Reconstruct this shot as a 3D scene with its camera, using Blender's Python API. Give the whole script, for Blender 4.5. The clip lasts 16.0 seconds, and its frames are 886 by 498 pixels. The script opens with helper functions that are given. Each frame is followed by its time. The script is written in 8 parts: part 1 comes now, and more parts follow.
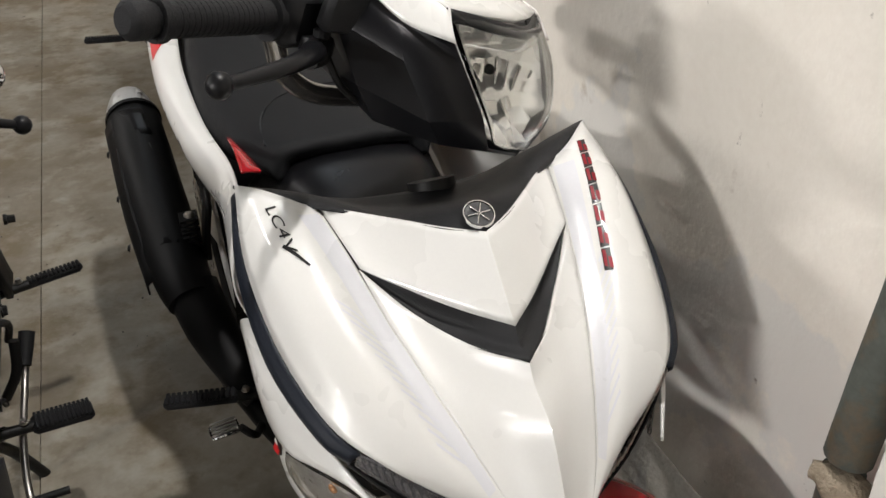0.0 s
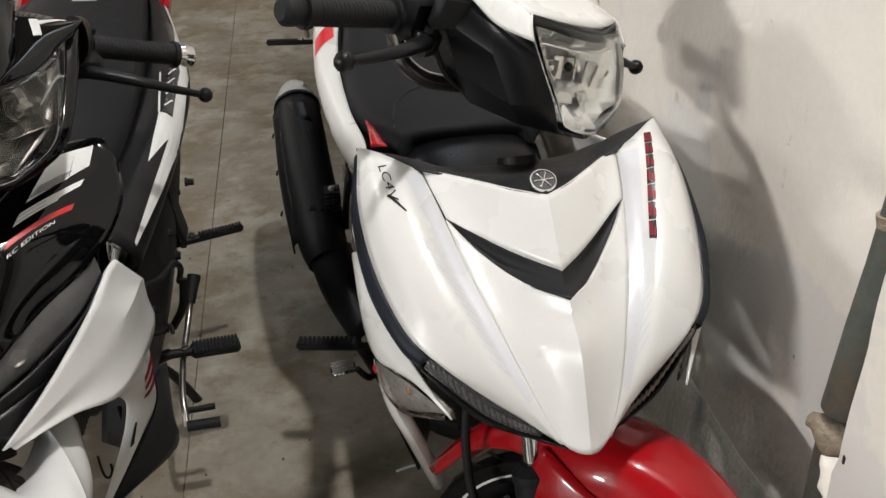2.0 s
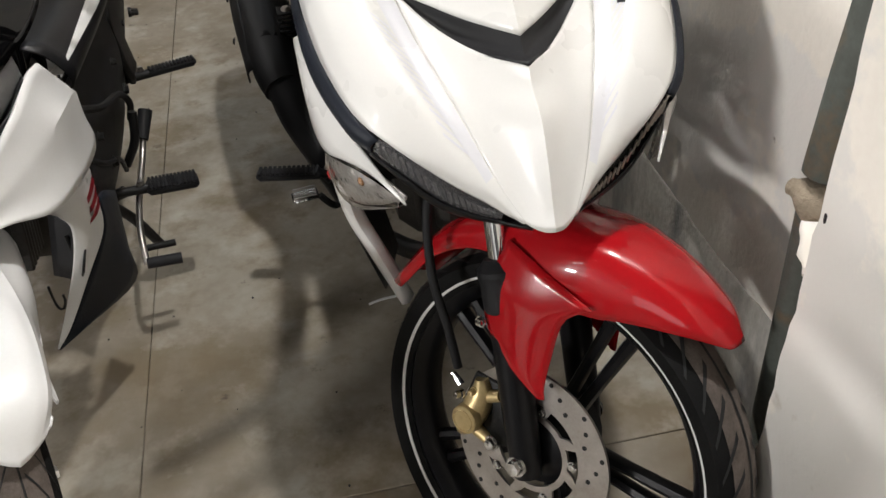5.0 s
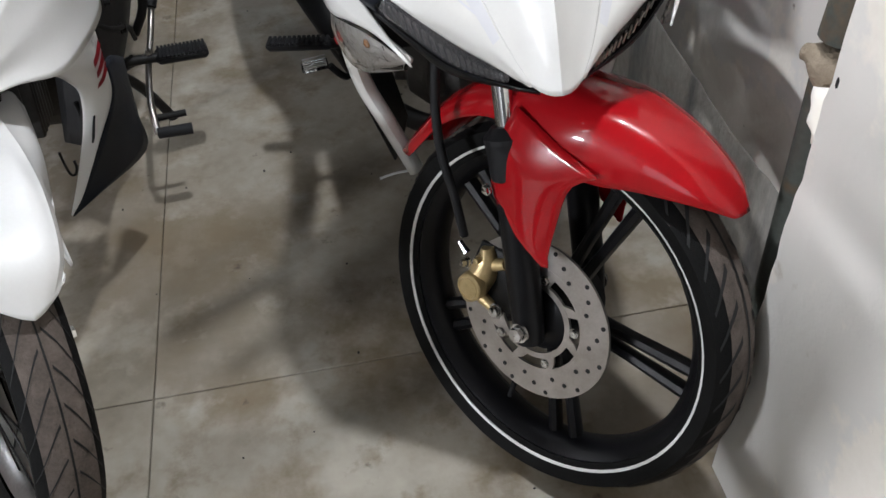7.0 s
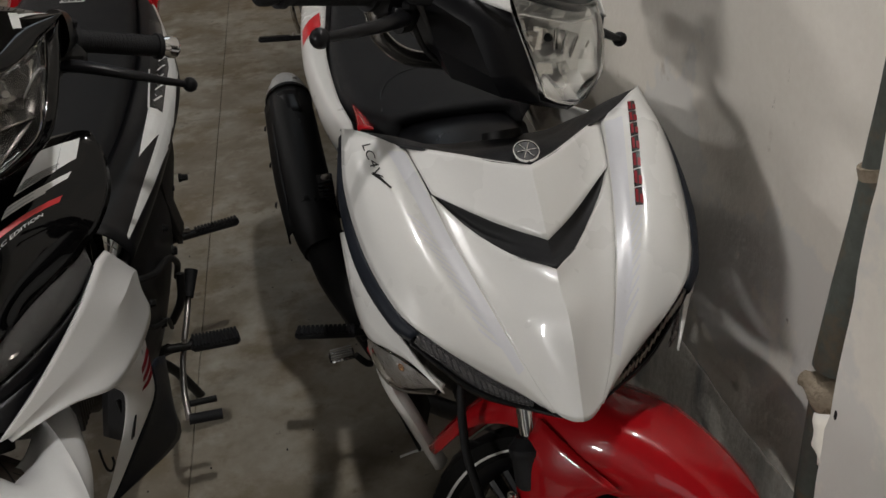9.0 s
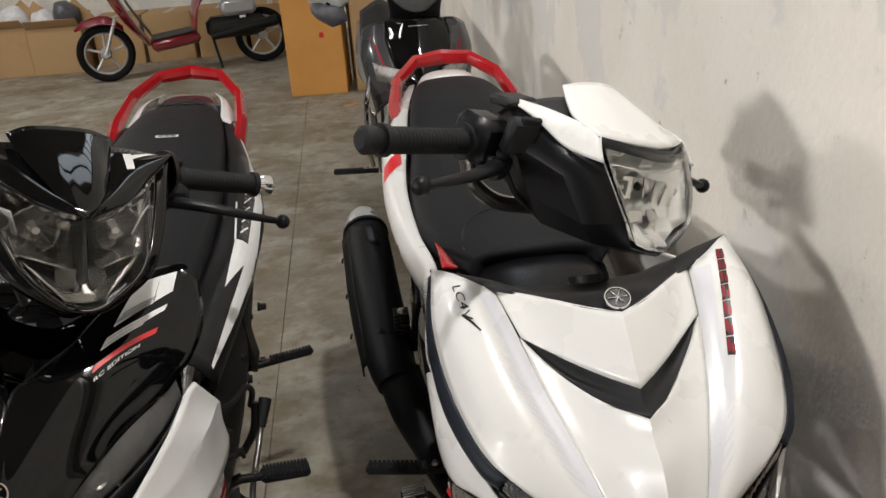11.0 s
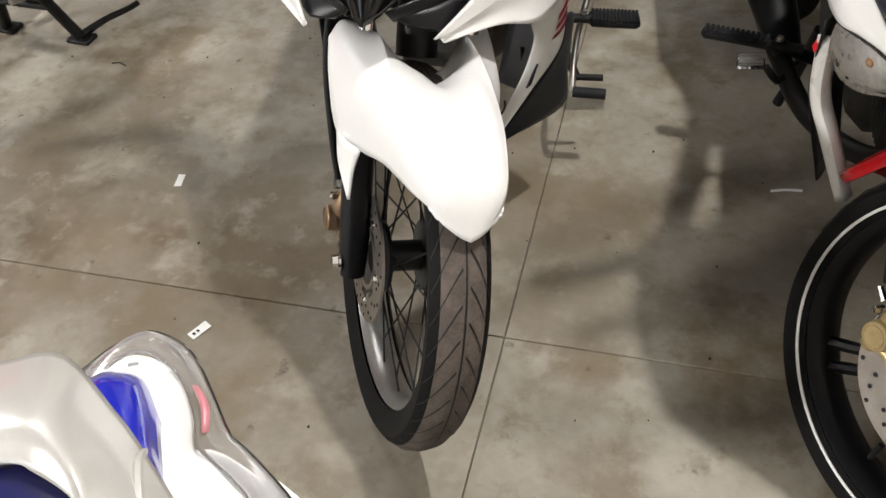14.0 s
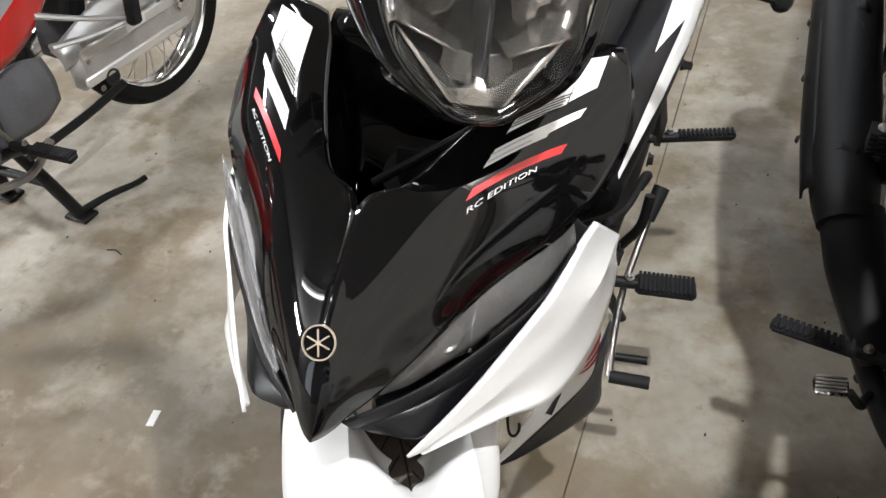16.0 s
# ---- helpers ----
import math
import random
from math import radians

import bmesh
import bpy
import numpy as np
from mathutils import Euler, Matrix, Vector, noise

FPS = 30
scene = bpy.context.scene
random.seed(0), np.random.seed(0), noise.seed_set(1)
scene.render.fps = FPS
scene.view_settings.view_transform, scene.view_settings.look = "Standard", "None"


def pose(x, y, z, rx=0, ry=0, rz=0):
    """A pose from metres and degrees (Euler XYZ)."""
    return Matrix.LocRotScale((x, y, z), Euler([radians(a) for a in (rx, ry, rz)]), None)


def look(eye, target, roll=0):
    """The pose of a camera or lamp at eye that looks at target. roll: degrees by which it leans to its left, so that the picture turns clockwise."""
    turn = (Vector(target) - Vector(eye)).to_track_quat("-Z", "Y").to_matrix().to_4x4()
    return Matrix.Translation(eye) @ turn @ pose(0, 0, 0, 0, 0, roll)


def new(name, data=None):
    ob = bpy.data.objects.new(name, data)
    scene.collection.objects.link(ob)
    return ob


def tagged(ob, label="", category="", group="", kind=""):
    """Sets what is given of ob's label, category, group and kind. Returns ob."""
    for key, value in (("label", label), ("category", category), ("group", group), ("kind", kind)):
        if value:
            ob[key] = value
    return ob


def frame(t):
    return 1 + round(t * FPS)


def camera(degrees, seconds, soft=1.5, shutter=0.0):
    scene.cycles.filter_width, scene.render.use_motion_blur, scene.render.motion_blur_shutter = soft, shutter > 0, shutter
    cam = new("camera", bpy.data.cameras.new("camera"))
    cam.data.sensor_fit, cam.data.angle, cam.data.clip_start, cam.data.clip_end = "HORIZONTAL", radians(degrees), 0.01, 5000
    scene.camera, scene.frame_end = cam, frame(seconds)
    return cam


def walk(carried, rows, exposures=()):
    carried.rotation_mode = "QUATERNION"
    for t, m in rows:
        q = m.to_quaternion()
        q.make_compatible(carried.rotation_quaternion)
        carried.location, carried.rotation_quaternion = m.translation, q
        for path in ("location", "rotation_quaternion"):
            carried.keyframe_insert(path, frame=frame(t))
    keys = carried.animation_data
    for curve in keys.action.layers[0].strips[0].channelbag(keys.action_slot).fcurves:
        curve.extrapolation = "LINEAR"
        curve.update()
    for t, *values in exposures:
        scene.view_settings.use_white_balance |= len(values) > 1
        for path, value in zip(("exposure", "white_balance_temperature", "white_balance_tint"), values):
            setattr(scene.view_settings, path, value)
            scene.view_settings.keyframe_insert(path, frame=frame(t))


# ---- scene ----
cam = camera(52.8, 16.0)
PATH = [
    (0, (0.329, -0.7, 1.362), (0.913, 0.88, 0.285), -0.8),
    (0.5, (0.351, -0.753, 1.387), (0.792, 0.863, 0.293), -1.0),
    (1, (0.351, -0.748, 1.386), (0.765, 0.859, 0.27), -1.4),
    (1.5, (0.332, -0.857, 1.392), (0.685, 0.769, 0.281), -1.6),
    (2, (0.356, -0.942, 1.409), (0.614, 0.752, 0.378), -1.9),
    (2.5, (0.355, -0.948, 1.424), (0.611, 0.8, 0.486), -2.1),
    (3, (0.363, -0.978, 1.43), (0.642, 0.78, 0.518), -2.4),
    (3.5, (0.367, -0.967, 1.416), (0.66, 0.79, 0.506), -2.7),
    (4, (0.366, -0.954, 1.36), (0.654, 0.772, 0.391), -3.0),
    (4.5, (0.378, -0.942, 1.316), (0.652, 0.7, 0.207), -3.4),
    (5, (0.39, -0.943, 1.264), (0.639, 0.598, 0.013), -3.9),
    (5.2, (0.395, -0.938, 1.253), (0.63, 0.557, -0.055), -4.1),
    (7.3, (0.402, -0.965, 1.245), (0.565, 0.414, -0.194), -4.7),
    (7.5, (0.404, -0.955, 1.255), (0.572, 0.42, -0.188), -5.1),
    (8, (0.397, -0.964, 1.294), (0.587, 0.49, -0.066), -4.8),
    (8.5, (0.39, -0.958, 1.347), (0.608, 0.624, 0.142), -4.8),
    (9, (0.377, -0.96, 1.385), (0.619, 0.733, 0.348), -4.5),
    (9.2, (0.375, -0.965, 1.39), (0.618, 0.767, 0.42), -4.4),
    (11.3, (0.313, -0.953, 1.412), (0.412, 0.888, 0.636), -4.3),
    (11.5, (0.285, -0.979, 1.406), (0.274, 0.86, 0.618), -4.3),
    (12, (0.241, -1.027, 1.381), (-0.07, 0.77, 0.559), -4.5),
    (12.5, (0.241, -1.024, 1.369), (-0.238, 0.701, 0.478), -4.6),
    (13, (0.234, -0.99, 1.322), (-0.263, 0.629, 0.258), -5.1),
    (13.5, (0.228, -0.985, 1.28), (-0.244, 0.468, -0.01), -5.6),
    (14, (0.238, -0.974, 1.27), (-0.217, 0.344, -0.163), -6.3),
    (14.5, (0.246, -0.933, 1.291), (-0.211, 0.34, -0.183), -6.6),
    (15, (0.231, -0.747, 1.324), (-0.235, 0.551, -0.125), -6.5),
    (15.5, (0.183, -0.565, 1.337), (-0.31, 0.782, -0.056), -6.4),
    (16, (0.186, -0.492, 1.353), (-0.408, 0.881, 0.025), -5.4),
]
# seconds, stops, kelvin, tint
EXPOSURES = [(t, stops, kelvin, 10) for t, stops, kelvin in (
    (0, -0.5, 6550), (0.5, -0.52, 6500), (1.5, -0.5, 6500), (2.0, -0.54, 6500), (3, -0.5, 6500), (4.0, -0.63, 6500), (4.5, -0.80, 6400), (5.0, -0.25, 6500), (5.2, -0.25, 6500), (7.3, -0.26, 5950), (8.2, -0.10, 5950), (8.8, -1.36, 6400),
    (9.2, -1.55, 6600), (11.3, -0.42, 6550), (12.0, 0.10, 6500), (12.5, 0.86, 6500), (13.0, 0.55, 6550), (13.5, 0.24, 6600), (14.5, 0.06, 6500), (15, 0.16, 6350), (16, 0.46, 6200))]
walk(cam, [(t, look(eye, target, roll)) for t, eye, target, roll in PATH], EXPOSURES)


# ---- world, lamps, daylight ----
world = bpy.data.worlds.new("world")
scene.world = world
world.use_nodes = True
wn = world.node_tree
sky = wn.nodes.new("ShaderNodeTexSky")
sky.sky_type, sky.sun_disc = "NISHITA", False
sky.sun_elevation, sky.sun_rotation = radians(50), radians(200)
wn.links.new(sky.outputs[0], wn.nodes["Background"].inputs[0])
wn.nodes["Background"].inputs[1].default_value = 0.12

X0, X1, Y0, Y1, ZC = -7.0, 0.985, -4.6, 8.4, 3.5       # the hall, inside


def area_lamp(name, matrix, sx, sy, watts, colour):
    data = bpy.data.lights.new(name, "AREA")
    data.shape, data.size, data.size_y, data.energy, data.color = "RECTANGLE", sx, sy, watts, colour
    ob = new(name, data)
    ob.matrix_world = matrix
    return ob


COOL, DAY = (1.0, 0.98, 0.965), (0.93, 0.97, 1.0)
# unseen lamps: first placed from the pegs' shadows, other three added as fill
# x, y, z, turn, watts, length
TUBES = [(0.90, -0.06, 3.28, 0, 72, 0.10), (-1.9, 1.9, 3.28, 0, 40, 1.2), (-3.6, -2.1, 3.25, 90, 14, 1.2), (-2.6, 5.6, 3.28, 90, 75, 1.2)]
for tx, ty, tz, turn, watts, length in TUBES:
    area_lamp("unseen_tube_light", pose(tx, ty, tz - 0.075, 0, 0, turn), 0.10, length, watts, COOL)
# two unseen side-wall battens, low, throw the plaster's shadows; the second is added fill
WALL_LAMPS = [(-6.78, -3.55, 2.85, 470, 0), (-6.78, 2.6, 3.1, 175, -16)]
for tx, ty, tz, watts, turn in WALL_LAMPS:
    area_lamp("unseen_wall_light", pose(tx + 0.075, ty, tz, 0, -78, turn), 0.30, 1.2, watts, COOL)
# added daylight fill for the bikes' fronts, in an unseen opening behind the camera
area_lamp("front_fill_light", pose(-3.0, Y0 - 0.02, 1.35, 90, 0, 0), 1.7, 2.2, 14, DAY)


# ---- materials ----
def material(name, base=(0.8, 0.8, 0.8), rough=0.5, metal=0.0, dark=None, scale=8.0, amount=0.25, fine=120.0, bump=0.0, bump_scale=200.0,
             coat=0.0, transmission=0.0, rough_var=0.1, emit=None, emit_power=0.0, sheen=0.0, ior=1.45, per_piece=0.0, spec=0.5):
    """A surface with variation at two scales: soft stains (scale) and grain (fine), with a fine relief."""
    m = bpy.data.materials.new(name)
    m.use_nodes = True
    nt = m.node_tree
    b = nt.nodes["Principled BSDF"]
    b.inputs["Roughness"].default_value, b.inputs["Metallic"].default_value, b.inputs["IOR"].default_value = rough, metal, ior
    b.inputs["Coat Weight"].default_value, b.inputs["Coat Roughness"].default_value = coat, 0.04
    b.inputs["Transmission Weight"].default_value = transmission
    b.inputs["Sheen Weight"].default_value = sheen
    b.inputs["Specular IOR Level"].default_value = spec
    co = nt.nodes.new("ShaderNodeTexCoord").outputs["Object"]
    dark = dark or tuple(c * (1 - amount) for c in base)

    def noise_at(s, detail=4.0, roughness=0.6):
        n = nt.nodes.new("ShaderNodeTexNoise")
        n.inputs["Scale"].default_value, n.inputs["Detail"].default_value, n.inputs["Roughness"].default_value = s, detail, roughness
        nt.links.new(co, n.inputs["Vector"])
        return n.outputs["Fac"]
    big, small = noise_at(scale), noise_at(fine, 2.0)
    add = nt.nodes.new("ShaderNodeMath")
    add.operation = "MULTIPLY_ADD"
    nt.links.new(small, add.inputs[0])
    add.inputs[1].default_value = 0.35
    nt.links.new(big, add.inputs[2])
    last = add.outputs[0]
    if per_piece:
        info = nt.nodes.new("ShaderNodeObjectInfo")
        more = nt.nodes.new("ShaderNodeMath")
        more.operation = "MULTIPLY_ADD"
        nt.links.new(info.outputs["Random"], more.inputs[0])
        more.inputs[1].default_value = per_piece
        nt.links.new(last, more.inputs[2])
        last = more.outputs[0]
    ramp = nt.nodes.new("ShaderNodeValToRGB")
    ramp.color_ramp.elements[0].position, ramp.color_ramp.elements[1].position = 0.42, 0.86
    ramp.color_ramp.elements[0].color, ramp.color_ramp.elements[1].color = (*dark, 1), (*base, 1)
    nt.links.new(last, ramp.inputs["Fac"])
    nt.links.new(ramp.outputs["Color"], b.inputs["Base Color"])
    rr = nt.nodes.new("ShaderNodeMapRange")
    rr.inputs["To Min"].default_value, rr.inputs["To Max"].default_value = max(0.02, rough - rough_var), min(1, rough + rough_var)
    nt.links.new(big, rr.inputs["Value"])
    nt.links.new(rr.outputs["Result"], b.inputs["Roughness"])
    if bump:
        bp = nt.nodes.new("ShaderNodeBump")
        bp.inputs["Strength"].default_value, bp.inputs["Distance"].default_value = 1.0, bump
        nt.links.new(noise_at(bump_scale, 3.0), bp.inputs["Height"])
        nt.links.new(bp.outputs["Normal"], b.inputs["Normal"])
    if emit:
        b.inputs["Emission Color"].default_value, b.inputs["Emission Strength"].default_value = (*emit, 1), emit_power
    return m


def mix_stains(m, colour, scale, lo, hi, seed=0.0, detail=6.0, stretch=(1, 1, 1)):
    """Lays stains of another colour, with their own uneven shapes, over the base colour of m."""
    nt = m.node_tree
    b = nt.nodes["Principled BSDF"]
    before = b.inputs["Base Color"].links[0].from_socket
    co = nt.nodes.new("ShaderNodeTexCoord")
    mp = nt.nodes.new("ShaderNodeMapping")
    mp.inputs["Location"].default_value, mp.inputs["Scale"].default_value = (seed, seed * 0.7, seed * 0.3), stretch
    nt.links.new(co.outputs["Object"], mp.inputs["Vector"])
    n = nt.nodes.new("ShaderNodeTexNoise")
    n.inputs["Scale"].default_value, n.inputs["Detail"].default_value, n.inputs["Roughness"].default_value = scale, detail, 0.62
    nt.links.new(mp.outputs["Vector"], n.inputs["Vector"])
    r = nt.nodes.new("ShaderNodeMapRange")
    r.inputs["From Min"].default_value, r.inputs["From Max"].default_value = lo, hi
    nt.links.new(n.outputs["Fac"], r.inputs["Value"])
    mx = nt.nodes.new("ShaderNodeMix")
    mx.data_type = "RGBA"
    nt.links.new(r.outputs["Result"], mx.inputs[0])
    nt.links.new(before, mx.inputs[6])
    mx.inputs[7].default_value = (*colour, 1)
    nt.links.new(mx.outputs[2], b.inputs["Base Color"])
    return m


PEARL = material("pearl_white_paint", (0.72, 0.712, 0.685), 0.28, 0, (0.685, 0.675, 0.645), 5, 0.05, 300, coat=0.8, rough_var=0.06)
PEARL_SHEEN = material("pearl_blue_sheen", (0.67, 0.67, 0.69), 0.28, 0, (0.63, 0.63, 0.655), 5, 0.05, 300, coat=0.8, rough_var=0.06)
WHITE = material("white_paint", (0.82, 0.82, 0.81), 0.30, 0, (0.77, 0.77, 0.75), 6, 0.05, 250, coat=0.6, rough_var=0.08)
GLOSS_BLACK = material("gloss_black_paint", (0.0035, 0.0033, 0.0035), 0.06, 0, (0.002, 0.002, 0.002), 6, 0.3, 300, coat=0.75, rough_var=0.04, spec=0.0)
RED = material("red_paint", (0.38, 0.006, 0.010), 0.24, 0, (0.31, 0.005, 0.008), 6, 0.1, 300, coat=0.7, rough_var=0.05, spec=0.15)
RED_ORANGE = material("bright_red_paint", (0.56, 0.010, 0.009), 0.22, 0, (0.49, 0.008, 0.007), 6, 0.1, 300, coat=0.7, rough_var=0.06)
MAROON = material("maroon_paint", (0.17, 0.008, 0.012), 0.25, 0, (0.13, 0.006, 0.01), 6, 0.1, 300, coat=0.8)
BLUE = material("deep_blue_paint", (0.010, 0.018, 0.42), 0.18, 0, (0.008, 0.012, 0.36), 6, 0.1, 300, coat=1.0)
NAVY_BLUE = material("dark_blue_paint", (0.008, 0.010, 0.10), 0.25, 0, (0.006, 0.008, 0.08), 6, 0.1, 300, coat=0.8)
CLEAR_GREY = material("aged_clear_plastic", (0.80, 0.79, 0.79), 0.06, 0, (0.75, 0.74, 0.74), 10, 0.05, 200, transmission=0.92, ior=1.25, rough_var=0.02)
RED_REFLECTION = material("painted_red_reflection", (0.55, 0.22, 0.25), 0.3, 0, (0.45, 0.16, 0.19), 20, 0.1, 200, coat=0.4)
SILVER = material("silver_paint", (0.62, 0.61, 0.58), 0.32, 0.35, (0.55, 0.54, 0.51), 5, 0.1, 500, coat=0.7)
GREY_PAINT = material("dark_grey_paint", (0.045, 0.045, 0.048), 0.28, 0.2, (0.034, 0.034, 0.036), 6, 0.1, 400, coat=0.6)
GREY_ENGINE = material("blue_grey_engine_paint", (0.17, 0.175, 0.19), 0.36, 0.45, (0.11, 0.113, 0.122), 10, 0.3, 200, bump=0.0006, bump_scale=160)
GREY_PANEL = material("light_grey_paint", (0.42, 0.43, 0.45), 0.35, 0.3, (0.36, 0.37, 0.39), 6, 0.1, 300, coat=0.6)
MATT = material("black_plastic", (0.014, 0.014, 0.015), 0.50, 0, (0.009, 0.009, 0.010), 14, 0.3, 300, bump=0.0004, bump_scale=900, spec=0.32)
SATIN = material("satin_black_plastic", (0.007, 0.007, 0.008), 0.32, 0, (0.004, 0.004, 0.005), 10, 0.3, 300, bump=0.0002, bump_scale=700, spec=0.28)
NAVY = material("dusty_dark_plastic", (0.014, 0.017, 0.024), 0.42, 0, (0.009, 0.011, 0.016), 9, 0.3, 200, bump=0.0003, bump_scale=800, spec=0.18)
GRIP = material("grip_rubber", (0.011, 0.011, 0.012), 0.58, 0, (0.007, 0.007, 0.008), 30, 0.3, 300, bump=0.0008, bump_scale=500, spec=0.3)
TYRE = material("tyre_rubber", (0.009, 0.0088, 0.0085), 0.70, 0, (0.005, 0.005, 0.005), 18, 0.4, 240, bump=0.0006, bump_scale=400, spec=0.12)
TYRE_WORN = material("dusty_worn_tread", (0.135, 0.112, 0.096), 0.88, 0, (0.070, 0.058, 0.050), 26, 0.4, 260, bump=0.0009, bump_scale=350, spec=0.2)
VINYL = material("seat_vinyl", (0.011, 0.0115, 0.0125), 0.52, 0, (0.007, 0.007, 0.008), 7, 0.3, 500, bump=0.0005, bump_scale=1100, spec=0.16)
VINYL_PALE = material("grippy_seat_vinyl", (0.019, 0.0195, 0.023), 0.55, 0, (0.012, 0.012, 0.014), 9, 0.3, 500, bump=0.0009, bump_scale=1300, spec=0.3)
IRON = material("black_painted_steel", (0.010, 0.0095, 0.009), 0.48, 0.0, (0.005, 0.005, 0.005), 20, 0.4, 200, bump=0.0004, bump_scale=300, spec=0.26)
MUFF = material("heat_black_coating", (0.0075, 0.0075, 0.0078), 0.50, 0, (0.0045, 0.0045, 0.0048), 12, 0.4, 200, bump=0.0003, bump_scale=500, spec=0.22)
ENGINE = material("dark_engine_casting", (0.055, 0.052, 0.048), 0.55, 0.5, (0.025, 0.023, 0.021), 14, 0.5, 150, bump=0.0012, bump_scale=160)
ALLOY = material("cast_aluminium", (0.60, 0.60, 0.59), 0.40, 0.65, (0.44, 0.44, 0.43), 12, 0.3, 200, bump=0.0004, bump_scale=300)
RIM = material("dull_steel_rim", (0.40, 0.40, 0.39), 0.36, 0.85, (0.26, 0.26, 0.25), 14, 0.3, 200, bump=0.0003, bump_scale=300)
CHROME = material("chrome", (0.72, 0.72, 0.72), 0.10, 1.0, (0.55, 0.54, 0.52), 20, 0.2, 200, rough_var=0.06)
STEEL = material("brushed_steel", (0.48, 0.45, 0.42), 0.34, 1.0, (0.36, 0.33, 0.30), 30, 0.3, 300, bump=0.0002, bump_scale=900)
BRONZE = material("dull_bronze", (0.26, 0.17, 0.10), 0.45, 0.6, (0.13, 0.085, 0.05), 30, 0.3, 200, bump=0.0004, bump_scale=300)
GOLD = material("gold_anodised_metal", (0.60, 0.47, 0.25), 0.36, 0.7, (0.42, 0.32, 0.15), 30, 0.3, 200, bump=0.0004, bump_scale=300)
MIRROR = material("headlight_reflector", (0.86, 0.86, 0.85), 0.15, 0.72, (0.76, 0.76, 0.75), 20, 0.1, 200, rough_var=0.04)
DARK_CHROME = material("smoked_reflector", (0.34, 0.32, 0.30), 0.20, 0.9, (0.22, 0.21, 0.20), 30, 0.2, 200, rough_var=0.08)
FACETED = material("faceted_indicator_reflector", (0.42, 0.40, 0.38), 0.30, 0.7, (0.26, 0.25, 0.24), 60, 0.3, 400, bump=0.004, bump_scale=160)
CLEAR = material("clear_polycarbonate", (0.96, 0.96, 0.95), 0.04, 0, (0.93, 0.93, 0.91), 10, 0.05, 200, transmission=1.0, ior=1.25, rough_var=0.02)
SMOKED = material("smoked_lens", (0.62, 0.62, 0.62), 0.06, 0, (0.56, 0.56, 0.56), 10, 0.05, 200, transmission=0.85, ior=1.3, rough_var=0.03)
SMOKED_DARK = material("dark_smoked_lens", (0.42, 0.42, 0.43), 0.02, 0, (0.35, 0.35, 0.36), 10, 0.05, 200, transmission=0.9, ior=1.2, rough_var=0.0)
SMOKED_CLEAR = material("pale_smoked_lens", (0.74, 0.74, 0.74), 0.05, 0, (0.66, 0.66, 0.66), 10, 0.05, 200, transmission=0.92, ior=1.25, rough_var=0.02)
LENS_BACK = material("satin_grey_reflector", (0.30, 0.295, 0.285), 0.38, 0.2, (0.19, 0.187, 0.182), 16, 0.2, 200, rough_var=0.05)
AMBER = material("amber_bulb", (0.34, 0.17, 0.07), 0.2, 0, (0.26, 0.12, 0.05), 10, 0.1, 200, transmission=0.3)
# near-black parts, and the painted shade of holes and grooves
DARK = material("near_black_and_shade", (0.012, 0.012, 0.012), 0.7, 0, (0.006, 0.006, 0.006), 10, 0.4, 200)
# for walls out of view, dark so that glossy black reflects little
DARK_WALL = material("dark_unseen_wall", (0.16, 0.16, 0.165), 0.8, 0, (0.12, 0.12, 0.125), 2, 0.2, 60, bump=0.001, bump_scale=40)
CREAM = material("cream_badge_enamel", (0.62, 0.52, 0.42), 0.3, 0.3, (0.50, 0.41, 0.33), 30, 0.1, 200, coat=0.4)
STICKER_W = material("white_sticker", (0.78, 0.78, 0.76), 0.35, 0, (0.70, 0.70, 0.68), 20, 0.1, 200, coat=0.4)
STICKER_R = material("red_sticker", (0.60, 0.015, 0.02), 0.35, 0, (0.50, 0.012, 0.016), 20, 0.1, 200, coat=0.4)
STICKER_D = material("dark_red_foil", (0.26, 0.008, 0.017), 0.48, 0.0, (0.19, 0.006, 0.012), 20, 0.1, 200, coat=0.0, spec=0.3)
STICKER_K = material("black_sticker", (0.012, 0.012, 0.012), 0.3, 0, (0.008, 0.008, 0.008), 20, 0.1, 200, coat=0.4)
PALE_LINE = material("pale_grey_foil", (0.66, 0.66, 0.70), 0.3, 0, (0.62, 0.62, 0.66), 20, 0.1, 200, coat=0.6)

CONCRETE = material("worn_concrete", (0.320, 0.290, 0.237), 0.60, 0, (0.200, 0.176, 0.138), 2.6, 0.3, 45, bump=0.0010, bump_scale=40, rough_var=0.16, per_piece=0.05)
mix_stains(CONCRETE, (0.132, 0.100, 0.060), 1.7, 0.46, 0.68, 3.0, 5.0)
mix_stains(CONCRETE, (0.166, 0.130, 0.081), 4.6, 0.49, 0.64, 14.0, 6.0)
mix_stains(CONCRETE, (0.400, 0.370, 0.310), 3.6, 0.53, 0.72, 9.0, 5.0)
mix_stains(CONCRETE, (0.195, 0.162, 0.116), 10.0, 0.54, 0.66, 41.0, 6.0)
mix_stains(CONCRETE, (0.325, 0.300, 0.248), 9.0, 0.57, 0.74, 67.0, 5.0)
mix_stains(CONCRETE, (0.070, 0.052, 0.034), 17.0, 0.67, 0.78, 21.0, 4.0)
JOINT = material("dirty_joint", (0.19, 0.162, 0.128), 0.9, 0, (0.06, 0.052, 0.045), 10, 0.4, 80)
PLASTER = material("limewashed_plaster", (0.83, 0.785, 0.71), 0.88, 0, (0.75, 0.70, 0.62), 2.2, 0.2, 90, bump=0.0018, bump_scale=38)
